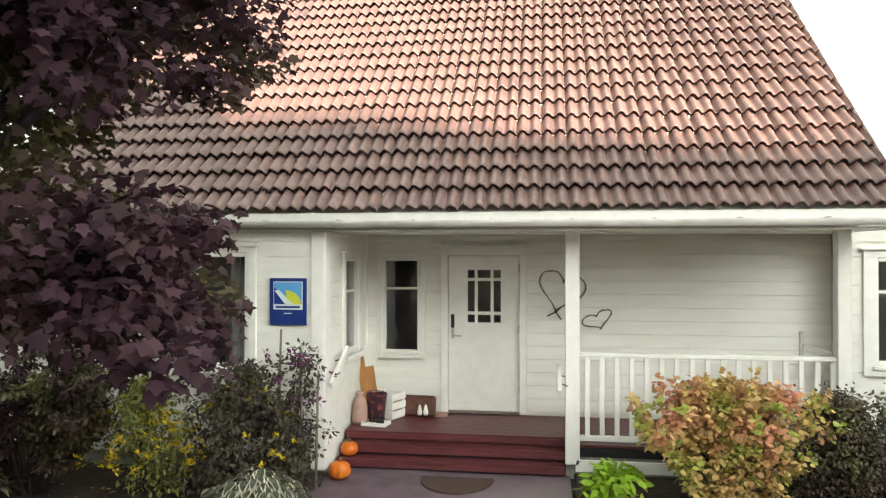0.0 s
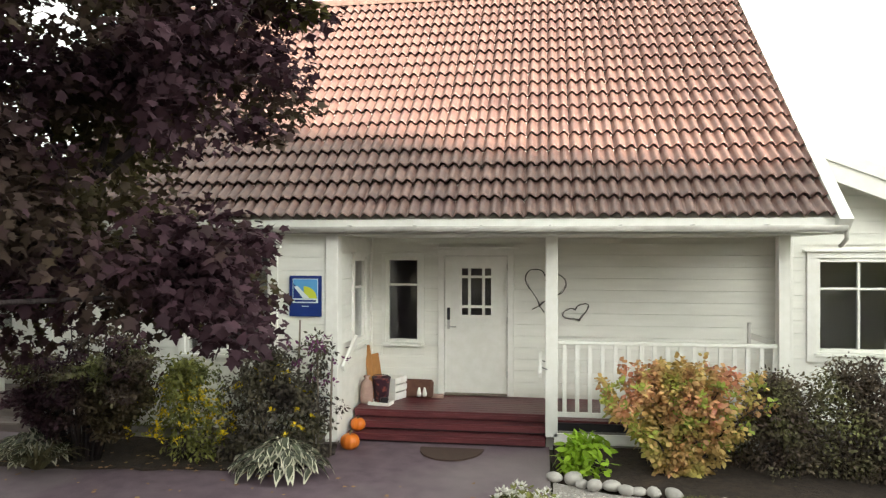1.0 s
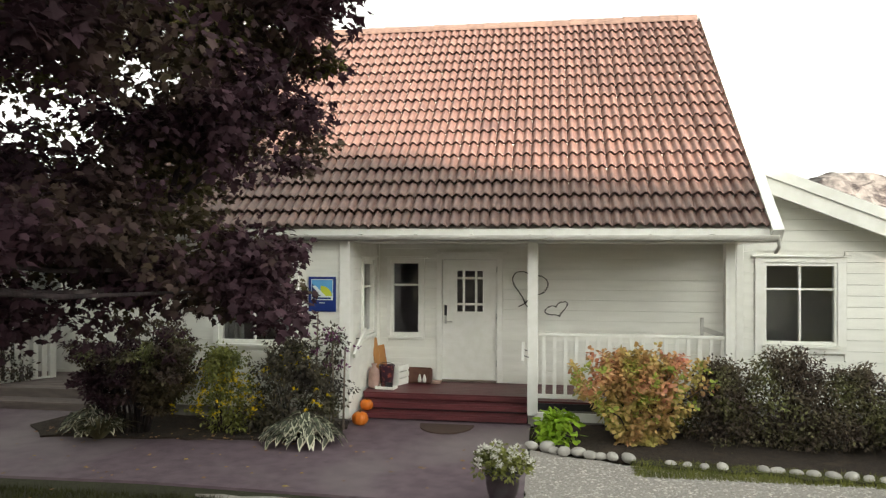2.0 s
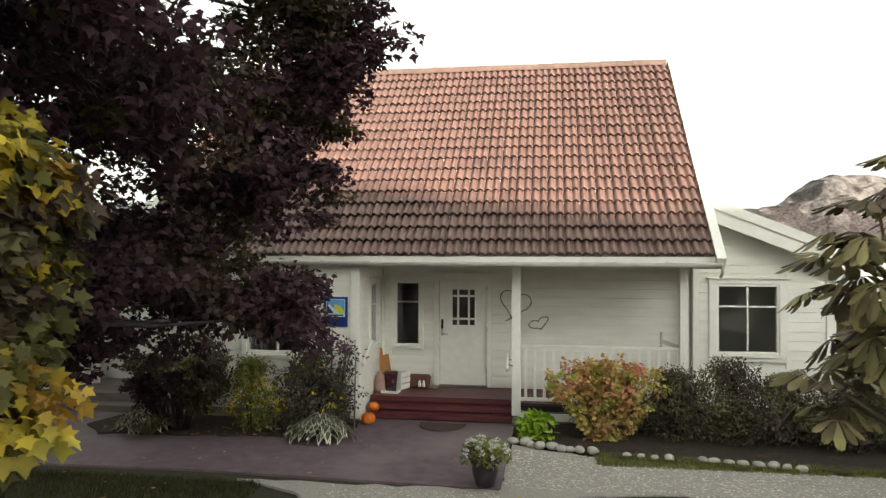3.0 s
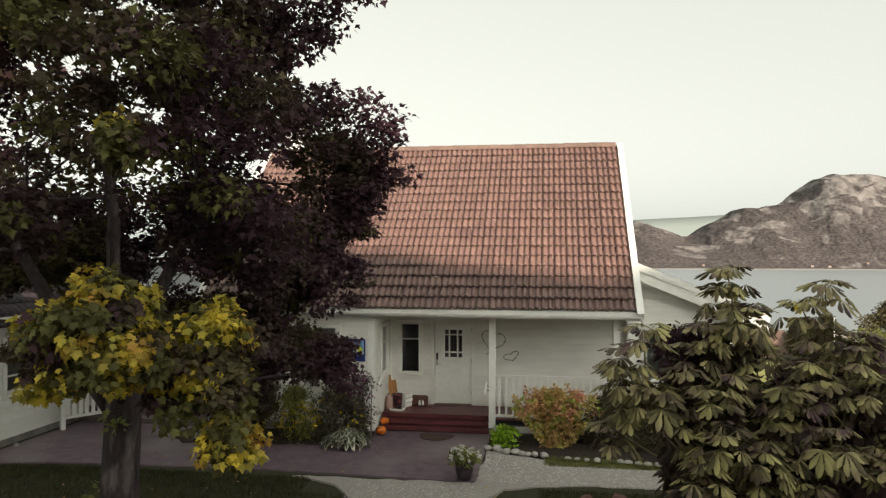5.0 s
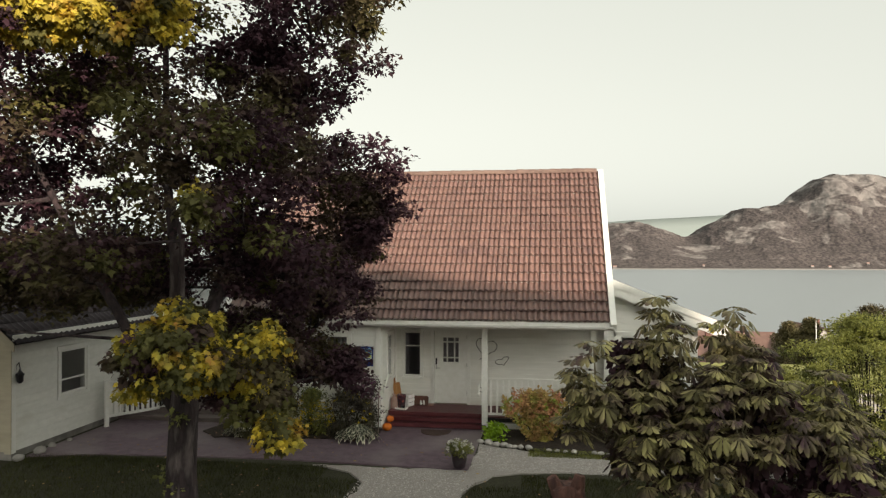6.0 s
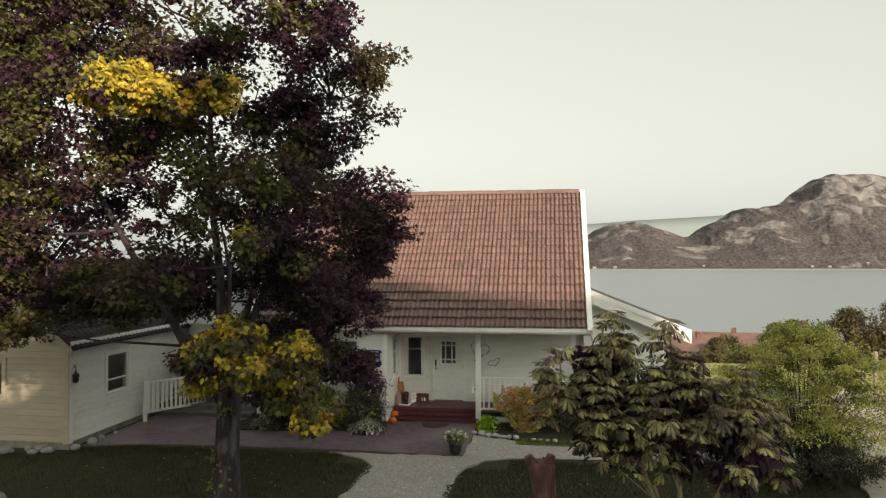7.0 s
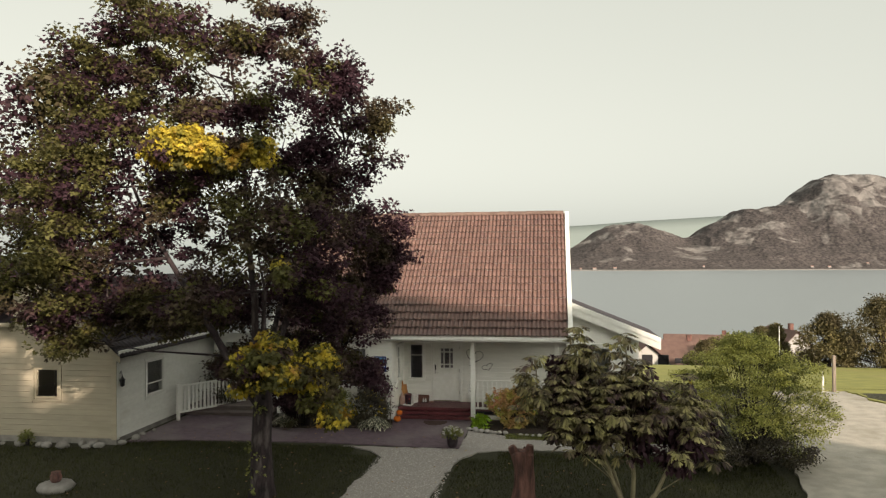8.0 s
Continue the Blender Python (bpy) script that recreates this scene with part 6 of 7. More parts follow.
# climber on the stakes
vine = thing("clematis_vine", (-2.84, -0.70, 0.03), "climbing plant with purple flowers on thin stakes", "plant")
rv = random.Random(48)
vc = [(rv.gauss(0, 0.12) + 0.05 * math.sin(5 * z), rv.gauss(0, 0.06), z, 0.10) for z in (rv.uniform(0.3, 1.45) for _ in range(46))]
leaf_cloud("foliage", vc, 26, 0.055, M_BUSHDARK, vine, seed=48, shape="oval", flat=1.0)
leaf_cloud("blossoms", [(rv.gauss(0, 0.17), -0.08 + rv.gauss(0, 0.05), rv.uniform(0.75, 1.45), 0.04) for _ in range(26)], 8, 0.055, M_FLOWER_P, vine, seed=49, shape="oval", flat=0.5, droop=-0.4)
part("stemwork", tube(bmesh.new(), [(0, 0, 0), (0.03, 0, 0.5), (-0.03, 0.01, 1.0), (0.02, 0, 1.4)], [0.010, 0.008, 0.006, 0.003], 5), M_STEM, vine)
shrub("autumn_shrub", (1.50, -0.85, 0.03), (0.84, 0.48), 1.06, M_AUTUMN, "shrub with yellow, pink and green autumn leaves", leaf=0.060, per=30, count=230, seed=46, shape="broad", rag=(0.55, 1.3), twigs=40, flare=0.82, shoots=60, flowers=M_YOUNG, flower_count=120, flower_size=0.062, rim="young_leaves", clump=0.5)
shrub("lime_plant", (0.42, -0.95, 0.03), (0.31, 0.27), 0.40, M_LIME, "low bright lime-green leafy plant", "plant", leaf=0.11, per=26, count=22, seed=45)
for i, (x, y, w, h) in enumerate(((2.65, -0.55, 0.75, 0.92), (3.45, -0.60, 0.85, 1.08), (4.35, -0.65, 0.85, 0.90), (5.25, -0.7, 0.8, 0.76), (6.1, -0.8, 0.7, 0.85))):
    shrub("dark_shrub", (x, y, 0.03), (w, 0.50), h, M_BUSHPURPLE, "dark leafy shrub in the bed beside the porch", leaf=0.046, per=120, count=70, seed=50 + i, rag=(0.6, 1.25), shoots=40, flowers=M_FLOWER_Y if i > 2 else None, flower_count=8, flower_size=0.04, group="shrubs by the porch")


def hosta(at, r, n, seed, label, edge=True):
    ob = thing("hosta_plant", at, label, "plant", "hostas")
    rng = random.Random(seed)
    gv, gf, ev, ef = [], [], [], []
    for i in range(n):
        q = rng.random() * 2 * math.pi
        lean = rng.random() ** 0.7
        L = r * rng.uniform(0.17, 0.27)
        base = Vector((r * 0.80 * lean * math.cos(q), r * 0.62 * lean * math.sin(q), 0.10 + 0.22 * (1 - lean) + rng.uniform(0, 0.10)))
        q += rng.uniform(-0.9, 0.9)
        droop, bend = rng.uniform(0.5, 1.5), rng.uniform(-0.6, 0.6)
        d = Vector((math.cos(q), math.sin(q), rng.uniform(-0.2, 0.5)))
        s = Vector((-math.sin(q), math.cos(q), 0))
        for grow, vv, ff, dz in ((1.0, ev, ef, -0.003), (0.74, gv, gf, 0.004)) if edge else ((1.0, gv, gf, 0.0),):
            k0 = len(vv)
            for v, w in ((0.0, 0.10), (0.25, 0.29), (0.55, 0.33), (0.8, 0.21), (1.0, 0.0)):
                vc = 0.5 + (v - 0.5) * grow
                for sg in (-1, 0, 1):
                    p = base + d * (vc * L) + s * (sg * w * L * grow) + Vector((0, 0, dz + 0.10 * L * abs(sg) - droop * L * vc * vc)) + s * (bend * L * vc * vc)
                    vv.append(tuple(p))
            for a in range(4):
                for b in range(2):
                    ff.append((k0 + a * 3 + b, k0 + a * 3 + b + 1, k0 + (a + 1) * 3 + b + 1, k0 + (a + 1) * 3 + b))
    fast_mesh("leaf_blade", gv, gf, M_HOSTA, ob, "green leaf blades")
    if edge:
        fast_mesh("leaf_margin", ev, ef, M_HOSTAEDGE, ob, "cream leaf margins")
    return ob


hosta((-2.95, -1.50, 0.03), 0.58, 260, 61, "variegated hosta with cream-edged leaves at the bed edge")
hosta((-6.0, -1.55, 0.03), 0.50, 190, 62, "pale striped hosta on the asphalt edge")

for x, h, lean in ((-3.04, 1.66, 3), (-2.77, 1.44, -2), (-2.62, 1.2, 2)):
    st = thing("garden_stake", (x, -0.72, 0.02), "thin weathered wooden plant stake", "stake", "plant stakes")
    part("stick", tube(bmesh.new(), [(0, 0, 0), (0.004 * lean, 0, h * 0.5), (0.010 * lean, 0.01, h)], [0.016, 0.015, 0.012], 7), M_OLDWOOD, st)

# edging stones
rng = random.Random(71)
stone_spots = []
for i in range(9):
    t = i / 8
    stone_spots.append((0.10 + 1.15 * t + rng.uniform(-0.03, 0.03), -1.30 - 0.42 * t + rng.uniform(-0.05, 0.05), rng.uniform(0.075, 0.12) * (1.25 if i == 0 else 1)))
for i in range(4):
    stone_spots.append((1.75 + 0.19 * i, -1.80 - 0.03 * i, rng.uniform(0.07, 0.10)))
for i in range(8):
    stone_spots.append((2.78 + 0.18 * i + rng.uniform(-0.03, 0.03), -1.90 - 0.03 * i, rng.uniform(0.08, 0.115)))
for x, y, r in stone_spots:
    bm = bmesh.new()
    bmesh.ops.create_icosphere(bm, subdivisions=2, radius=r)
    ph = rng.random() * 50
    for v in bm.verts:
        k = 0.84 + 0.26 * noise.noise(v.co * (6 / (r * 10)) + Vector((ph, 0, 0)))
        v.co = Vector((v.co.x * 1.15 * k, v.co.y * 0.9 * k, v.co.z * 0.72 * k))
    for f in bm.faces:
        f.smooth = True
    me = bpy.data.meshes.new("edging_stone")
    bm.to_mesh(me)
    bm.free()
    me.materials.append(M_STONE)
    o = tagged(new("edging_stone", me), "pale rounded edging stone beside the gravel", "stone", "edging stones")
    o.location, o.rotation_euler.z = (x, y, 0.02 + r * 0.42), rng.random() * 6

# rubble along the foot of the outhouse, and a red jar on a flat stone
rng2 = random.Random(73)
for i in range(15):
    x = -10.5 - i * i * 0.03 - rng2.uniform(0.0, 0.35) if i < 11 else -10.12 + rng2.uniform(-0.05, 0.12)
    y = -4.48 + rng2.uniform(-0.28, 0.12) if i < 11 else -4.2 + (i - 11) * 0.55
    r = rng2.uniform(0.07, 0.17)
    bm = bmesh.new()
    bmesh.ops.create_icosphere(bm, subdivisions=2, radius=r)
    ph = rng2.random() * 50
    for v in bm.verts:
        k = 1 + 0.35 * noise.noise(v.co * (5 / (r * 10)) + Vector((ph, 0, 0)))
        v.co = Vector((v.co.x * 1.2 * k, v.co.y * 0.9 * k, v.co.z * 0.75 * k))
    me = bpy.data.meshes.new("rubble_stone")
    bm.to_mesh(me)
    bm.free()
    me.materials.append(M_CONC)
    o = tagged(new("rubble_stone", me), "rough grey stone along the outhouse foot", "stone", "rubble stones")
    o.location, o.rotation_euler.z = (x, y, r * 0.4), rng2.random() * 6
shrub("low_plant", (-12.9, -4.65, 0.0), (0.35, 0.22), 0.40, M_BUSHMID, "small green plant at the outhouse foot", "plant", leaf=0.05, per=50, count=16, seed=47)
shrub("dark_shrub", (-9.3, 0.55, 0.28), (0.62, 0.50), 1.75, M_BUSHDARK, "dark shrub growing beside the terrace railing", leaf=0.07, per=90, count=46, seed=48)
slab = thing("flat_stone", (-9.25, -8.2, 0.0), "flat pale garden stone on the lawn", "stone")
part("stone", lathe(bmesh.new(), [(0.38, -0.05), (0.44, 0.05), (0.38, 0.13), (0.2, 0.16)], 11), M_CONC, slab)
jar = thing("clay_jar", (-9.25, -8.2, 0.155), "small reddish clay jar on a flat stone", "jar")
part("body", lathe(bmesh.new(), [(0.09, 0), (0.13, 0.06), (0.14, 0.14), (0.10, 0.22), (0.115, 0.25), (0.10, 0.25)], 14), M_STUMP, jar)

# flower pot
pot = thing("flower_pot", (-0.165, -3.36, 0.02), "dark glazed pot of small white asters on the asphalt", "flower pot")
part("pot", lathe(bmesh.new(), [(0.10, 0), (0.125, 0.02), (0.130, 0.05), (0.160, 0.14), (0.172, 0.22), (0.168, 0.28), (0.190, 0.295), (0.192, 0.325), (0.170, 0.33), (0.155, 0.29)], 24), M_POT, pot)
rp = random.Random(81)
pc = [(0.25 * math.cos(q) * s, 0.25 * math.sin(q) * s, 0.37 + 0.17 * (1 - s * s) + rp.uniform(-0.03, 0.05), 0.10) for q, s in ((rp.random() * 6.28, rp.random() ** 0.5) for _ in range(34))]
leaf_cloud("foliage", pc, 44, 0.045, M_BUSHMID, pot, seed=82, shape="oval")
leaf_cloud("blossoms", [(x * 1.2, y * 1.2, z + 0.05, 0.03) for x, y, z, _ in pc + pc], 11, 0.034, M_FLOWER_W, pot, seed=83, shape="oval", flat=0.5, droop=-0.5)


# ---- things on the porch and steps ----
def pumpkin(at, r):
    ob = thing("pumpkin", at, "ripe orange pumpkin with a dry stem beside the steps", "pumpkin", "pumpkins")
    prof = [(0.02 * r, 0.03 * r)] + [(r * math.sin(a) ** 0.8, r * 0.78 * (1 - math.cos(a))) for a in (0.35, 0.7, 1.1, 1.5, 1.9, 2.3, 2.7, 2.95)] + [(0.06 * r, 1.46 * r)]
    part("body", lathe(bmesh.new(), prof, 40, lobes=10, depth=0.10), M_PUMPKIN, ob)
    part("stem", tube(bmesh.new(), [(0, 0, 1.44 * r), (0.05 * r, 0, 1.7 * r), (0.18 * r, 0, 1.85 * r)], [0.12 * r, 0.08 * r, 0.09 * r], 7), M_STEM, ob)


pumpkin((-2.46, -0.40, 0.02), 0.128)
pumpkin((-2.49, 0.10, 0.135), 0.105)

doormat = thing("doormat", (-1.18, -0.28, 0.02), "half-round brown coir doormat on the asphalt", "doormat")
bm = bmesh.new()
for z in (0.0, 0.022):
    bm.faces.new([bm.verts.new((0.40 * math.cos(a), 0.06 + 0.52 * math.sin(a), z)) for a in (math.pi + math.pi * i / 24 for i in range(25))])
bm.verts.ensure_lookup_table()
for i in range(25):
    j = (i + 1) % 25
    bm.faces.new([bm.verts[q] for q in (i, j, 25 + j, 25 + i)])
bmesh.ops.recalc_face_normals(bm, faces=bm.faces)
part("mat", bm, M_MAT, doormat)

for dx, w, L in ((-0.055, 0.10, 0.78), (0.055, 0.11, 0.66)):
    board = thing("wooden_board", (-2.44 + dx, 1.02, 0.37), "varnished pine board leaning on the porch wall", "board", "leaning boards")
    part("plank", boxed(-w / 2, w / 2, 0, 0.028, 0, L, bevel=0.006, m=pose(0, 0, 0.012, -16, -11, 6)), M_WOOD, board)

crate = thing("crate", (-2.25, 1.08, 0.37), "white slatted crate standing askew on the deck", "crate")
turn = pose(0, 0, 0, 0, 0, -24)
for z in (0.02, 0.13, 0.24):
    for y in (-0.15, 0.14):
        part("slat", boxed(-0.18, 0.18, y, y + 0.012, z, z + 0.085, bevel=0.002, m=turn), M_TRIM, crate)
    for x in (-0.18, 0.168):
        part("slat", boxed(x, x + 0.012, -0.138, 0.14, z, z + 0.085, bevel=0.002, m=turn), M_TRIM, crate)
part("bottom", boxed(-0.168, 0.168, -0.138, 0.14, 0.005, 0.018, m=turn), M_TRIM, crate)
for i in range(4):
    part("corner_post", boxed(-0.012, 0.012, -0.012, 0.012, 0.02, 0.33, m=turn @ pose((-0.155, 0.155)[i % 2], (-0.125, 0.125)[i // 2], 0)), M_TRIM, crate)

bucket = thing("patterned_bucket", (-2.33, 0.80, 0.37), "dark burgundy bucket with a rust-red pattern", "bucket")
part("body", lathe(bmesh.new(), [(0.09, 0.06), (0.10, 0.07), (0.128, 0.33), (0.135, 0.34), (0.135, 0.355), (0.122, 0.355), (0.115, 0.30)], 24), M_BURGUNDY, bucket)
part("handle", tube(bmesh.new(), [(0.132 * math.cos(a), -0.03 * math.sin(a), 0.35 + 0.05 * math.sin(a)) for a in (math.pi * i / 12 for i in range(13))], 0.005, 6), M_BLACK, bucket)
part("foot", lathe(bmesh.new(), [(0.09, 0.0), (0.11, 0.01), (0.10, 0.06)], 20), M_BURGUNDY, bucket)
tray = thing("tray", (-2.30, 0.64, 0.37), "low white tray with odds and ends on the deck", "tray")
tm = pose(0, 0, 0, 0, 0, -10)
part("base", boxed(-0.15, 0.15, -0.09, 0.09, 0.0, 0.015, m=tm), M_TRIM, tray)
for x0, x1, y0, y1 in ((-0.16, -0.15, -0.09, 0.09), (0.15, 0.16, -0.09, 0.09), (-0.16, 0.16, -0.10, -0.09), (-0.16, 0.16, 0.09, 0.10)):
    part("rim", boxed(x0, x1, y0, y1, 0.0, 0.045, bevel=0.002, m=tm), M_TRIM, tray)
odd = thing("dark_tin", (-2.25, 0.63, 0.386), "small black tin lying in the tray", "tin")
part("body", boxed(-0.05, 0.05, -0.03, 0.03, 0.0, 0.085, bevel=0.006, m=pose(0, 0, 0, 0, 0, 20)), M_BLACK, odd)

card = thing("paper_sack", (-2.52, 0.70, 0.37), "faded pink paper sack with a gathered neck", "sack")
part("sack_body", lathe(bmesh.new(), [(0.02, 0), (0.085, 0.004), (0.098, 0.05), (0.092, 0.22), (0.075, 0.30), (0.034, 0.335), (0.030, 0.355), (0.052, 0.385), (0.045, 0.39), (0.02, 0.36)], 20, lobes=7, depth=0.05), M_PINK, card)

case = thing("small_case", (-1.86, 1.16, 0.37), "small red-brown case with two white patches by the door", "case")
bm = boxed(-0.225, 0.225, -0.05, 0.05, 0.0, 0.27, bevel=0.03, m=pose(0, 0, 0, -8, 0, -4))
cb = part("body", bm, M_BROWN, case)
for x in (0.03, 0.11):
    part("white_patch", lathe(bmesh.new(), [(0.028, 0.0), (0.034, 0.04), (0.022, 0.09), (0.010, 0.13)], 8, at=(x, -0.085, 0.04)), M_TRIM, case, "white figure-shaped patch")

parcel = thing("parcel", (-1.58, 1.22, 0.37), "small pale pink parcel on the deck by the door", "parcel")
part("box", boxed(-0.09, 0.09, -0.06, 0.06, 0.0, 0.045, bevel=0.004), M_PINK, parcel)


def twig_heart(at, w, h, turn, tail, label):
    """A heart bent from several strands of dark twig, hung on the wall."""
    ob = thing("twig_heart", at, label, "heart wreath", "twig hearts")
    rr = random.Random(int(w * 1000))
    for strand in range(3):
        bm = bmesh.new()
        pts = []
        for i in range(41):
            a = 2 * math.pi * i / 40
            x, z = 16 * math.sin(a) ** 3 / 32, (13 * math.cos(a) - 5 * math.cos(2 * a) - 2 * math.cos(3 * a) - math.cos(4 * a)) / 30
            jit = 0.012
            pts.append((x * w + rr.uniform(-jit, jit), -0.015 - rr.random() * 0.012, z * h + rr.uniform(-jit, jit)))
        tube(bm, pts, 0.0032 if strand else 0.005, 5)
        bmesh.ops.transform(bm, matrix=pose(0, 0, 0, 0, turn, 0), verts=bm.verts)
        part("twig", bm, M_TWIG, ob)
    if tail:
        for a in (-1, 1):
            bm = tube(bmesh.new(), [(-0.05 * a, -0.02, -0.42 * h), (0.0, -0.02, -0.56 * h), (0.09 * a, -0.02, -0.70 * h)], 0.008, 5)
            bmesh.ops.transform(bm, matrix=pose(0, 0, 0, 0, turn, 0), verts=bm.verts)
            part("twig_end", bm, M_TWIG, ob)


twig_heart((-0.02, BACK_Y - 0.02, 2.02), 0.60, 0.54, 14, True, "large heart of bent dark twigs hung on the wall")
twig_heart((0.44, BACK_Y - 0.02, 1.635), 0.40, 0.22, -22, False, "small heart of bent dark twigs hung on the wall")

# enamel sign
sign = thing("wall_sign", (-3.05, LEFT_Y - 0.03, 1.953), "navy blue enamel sign with a pale pictogram panel", "sign")
part("plate", boxed(-0.213, 0.213, -0.012, 0.0, -0.26, 0.26, bevel=0.003), M_BLUE, sign)
part("border", boxed(-0.168, 0.168, -0.016, -0.0125, -0.088, 0.222), M_PALE, sign, "pale panel")
part("panel", boxed(-0.160, 0.160, -0.020, -0.0165, -0.03, 0.214), M_SKYBLUE, sign, "light blue panel")
bm = bmesh.new()
bm.faces.new([bm.verts.new((x, -0.0225, z)) for x, z in ((-0.155, -0.028), (-0.02, -0.028), (-0.10, 0.10), (-0.155, 0.16))])
part("blue_shape", bm, M_BLUE, sign, "navy shape")
bm = bmesh.new()
bm.faces.new([bm.verts.new((-0.02 + 0.175 * math.cos(a), -0.0228, -0.028 + 0.155 * math.sin(a))) for a in (math.pi * 0.5 * i / 12 for i in range(13))] + [bm.verts.new((-0.02, -0.0228, -0.028))])
part("yellow_shape", bm, M_LEMON, sign, "yellow-green quarter disc")
bm = bmesh.new()
bm.faces.new([bm.verts.new((x, -0.0235, z)) for x, z in ((-0.15, 0.12), (-0.10, 0.13), (0.06, -0.026), (-0.03, -0.026))])
part("pale_beam", bm, M_PALE, sign, "pale beam shape")
part("lettering_bar", boxed(-0.140, 0.140, -0.019, -0.0163, -0.072, -0.048), M_BLUE, sign, "bar of lettering")
part("lettering_bar", boxed(-0.045, 0.045, -0.0150, -0.0125, -0.135, -0.125), M_PALE, sign, "bar of lettering")
for x in (-0.195, 0.195):
    for z in (-0.24, 0.24):
        part("screw", lathe(bmesh.new(), [(0.006, -0.018), (0.006, -0.012)], 6, at=(x, -0.002, z)), M_STEEL, sign)

# ---- distance ----
gp = thing("gate_post", (14.4, 8.0, ground_height(14.4, 8.0)), "thick grey wooden post at the road edge", "post")
part("post", boxed(-0.065, 0.065, -0.065, 0.065, -0.1, 1.55, bevel=0.02), M_OLDWOOD, gp)
mp2 = thing("marker_post", (14.0, 8.1, ground_height(14.0, 8.1)), "thin white marker post at the road edge", "post")
part("post", boxed(-0.03, 0.03, -0.03, 0.03, -0.1, 0.85, bevel=0.01), M_TRIM, mp2)
pole = thing("flag_pole", (20.0, 34, ground_height(20.0, 34)), "thin white pole above the far trees", "pole")
part("shaft", tube(bmesh.new(), [(0, 0, 0), (0, 0, 3.3)], [0.035, 0.02], 6), M_TRIM, pole)


def far_house(at, w, d, h, rh, turn, wall_mat, roof_mat, label, ridge_x=True):
    ob = thing("far_house", at, label, "house", "houses below the meadow")
    ob.rotation_euler.z = radians(turn)
    bm = bmesh.new()
    box(bm, -w / 2, w / 2, -d / 2, d / 2, -3, h)
    part("wall", bm, wall_mat, ob)
    bm = bmesh.new()
    if ridge_x:
        pts = [(-w / 2 - 0.4, -d / 2 - 0.4, h - 0.2), (w / 2 + 0.4, -d / 2 - 0.4, h - 0.2), (w / 2 + 0.4, 0, h + rh), (-w / 2 - 0.4, 0, h + rh), (-w / 2 - 0.4, d / 2 + 0.4, h - 0.2), (w / 2 + 0.4, d / 2 + 0.4, h - 0.2)]
        gab = [[(s * w / 2, -d / 2, h), (s * w / 2, d / 2, h), (s * w / 2, 0, h + rh - 0.2)] for s in (-1, 1)]
    else:
        pts = [(-w / 2 - 0.4, -d / 2 - 0.4, h - 0.2), (-w / 2 - 0.4, d / 2 + 0.4, h - 0.2), (0, d / 2 + 0.4, h + rh), (0, -d / 2 - 0.4, h + rh), (w / 2 + 0.4, -d / 2 - 0.4, h - 0.2), (w / 2 + 0.4, d / 2 + 0.4, h - 0.2)]
        gab = [[(-w / 2, s * d / 2, h), (w / 2, s * d / 2, h), (0, s * d / 2, h + rh - 0.2)] for s in (-1, 1)]
    vs = [bm.verts.new(p) for p in pts]
    bm.faces.new((vs[0], vs[1], vs[2], vs[3]))
    bm.faces.new((vs[3], vs[2], vs[5], vs[4]))
    bmesh.ops.solidify(bm, geom=bm.faces, thickness=0.2)
    part("roof", bm, roof_mat, ob)
    for g in gab:
        bm = bmesh.new()
        bm.faces.new([bm.verts.new(p) for p in g])
        part("gable", bm, wall_mat, ob)
    part("chimney", boxed(-0.22 + w * 0.2, 0.22 + w * 0.2, -0.22, 0.22, h + rh * 0.5, h + rh + 0.5), M_STUMP, ob)
    for i in range(3):
        x = -w / 2 + (i + 0.5) * w / 3
        part("far_window", boxed(x - 0.5, x + 0.5, -d / 2 - 0.03, -d / 2 + 0.05, 0.9, 2.1), M_BLACK, ob)
    return ob


M_FARTILE = material("far_red_tile", (0.33, 0.21, 0.175), (0.27, 0.165, 0.14), 1.5, 0.8, 0.2, 6, (0.15, 0.09, 0.075), 0.4, 0.58)
far_house((15.2, 54, -6.9), 9, 7, 1.6, 2.0, 4, M_FARHOUSE, M_FARTILE, "far white house with a red tiled roof")
far_house((11.8, 50, -6.1), 4.5, 6, 1.2, 2.0, 0, M_FARHOUSE, M_FARTILE, "far white gabled house with a red roof", ridge_x=False)
far_house((20.5, 62, -8.0), 9, 7, 2.2, 2.2, -6, M_FARHOUSE, M_FARTILE, "far house with a brown roof and chimney")
far_house((27.5, 58, -7.4), 4.5, 6, 2.6, 2.4, 10, M_FARHOUSE, M_FARTILE, "far white gabled house among trees", ridge_x=False)
rt = random.Random(101)
for i, (x, y, h, r) in enumerate(((23.2, 33, 4.2, 2.2), (26.5, 32, 5.2, 2.8), (30.0, 33, 6.0, 3.0), (33.5, 32, 6.2, 3.2), (20.6, 37, 3.8, 1.2), (17.5, 44, 3.2, 1.7), (38, 34, 6.4, 3.4), (22.0, 46, 4.4, 1.8), (15.6, 40, 2.6, 1.3), (44, 33, 6.6, 3.4))):
    broad_tree("far_tree", (x, y, ground_height(x, y) - 0.2), h, r, M_FARTREE, "broad leafy tree at the meadow edge", 110 + i, leaf=0.17, count=90, per=190, z0=0.04, group="trees at the meadow edge")
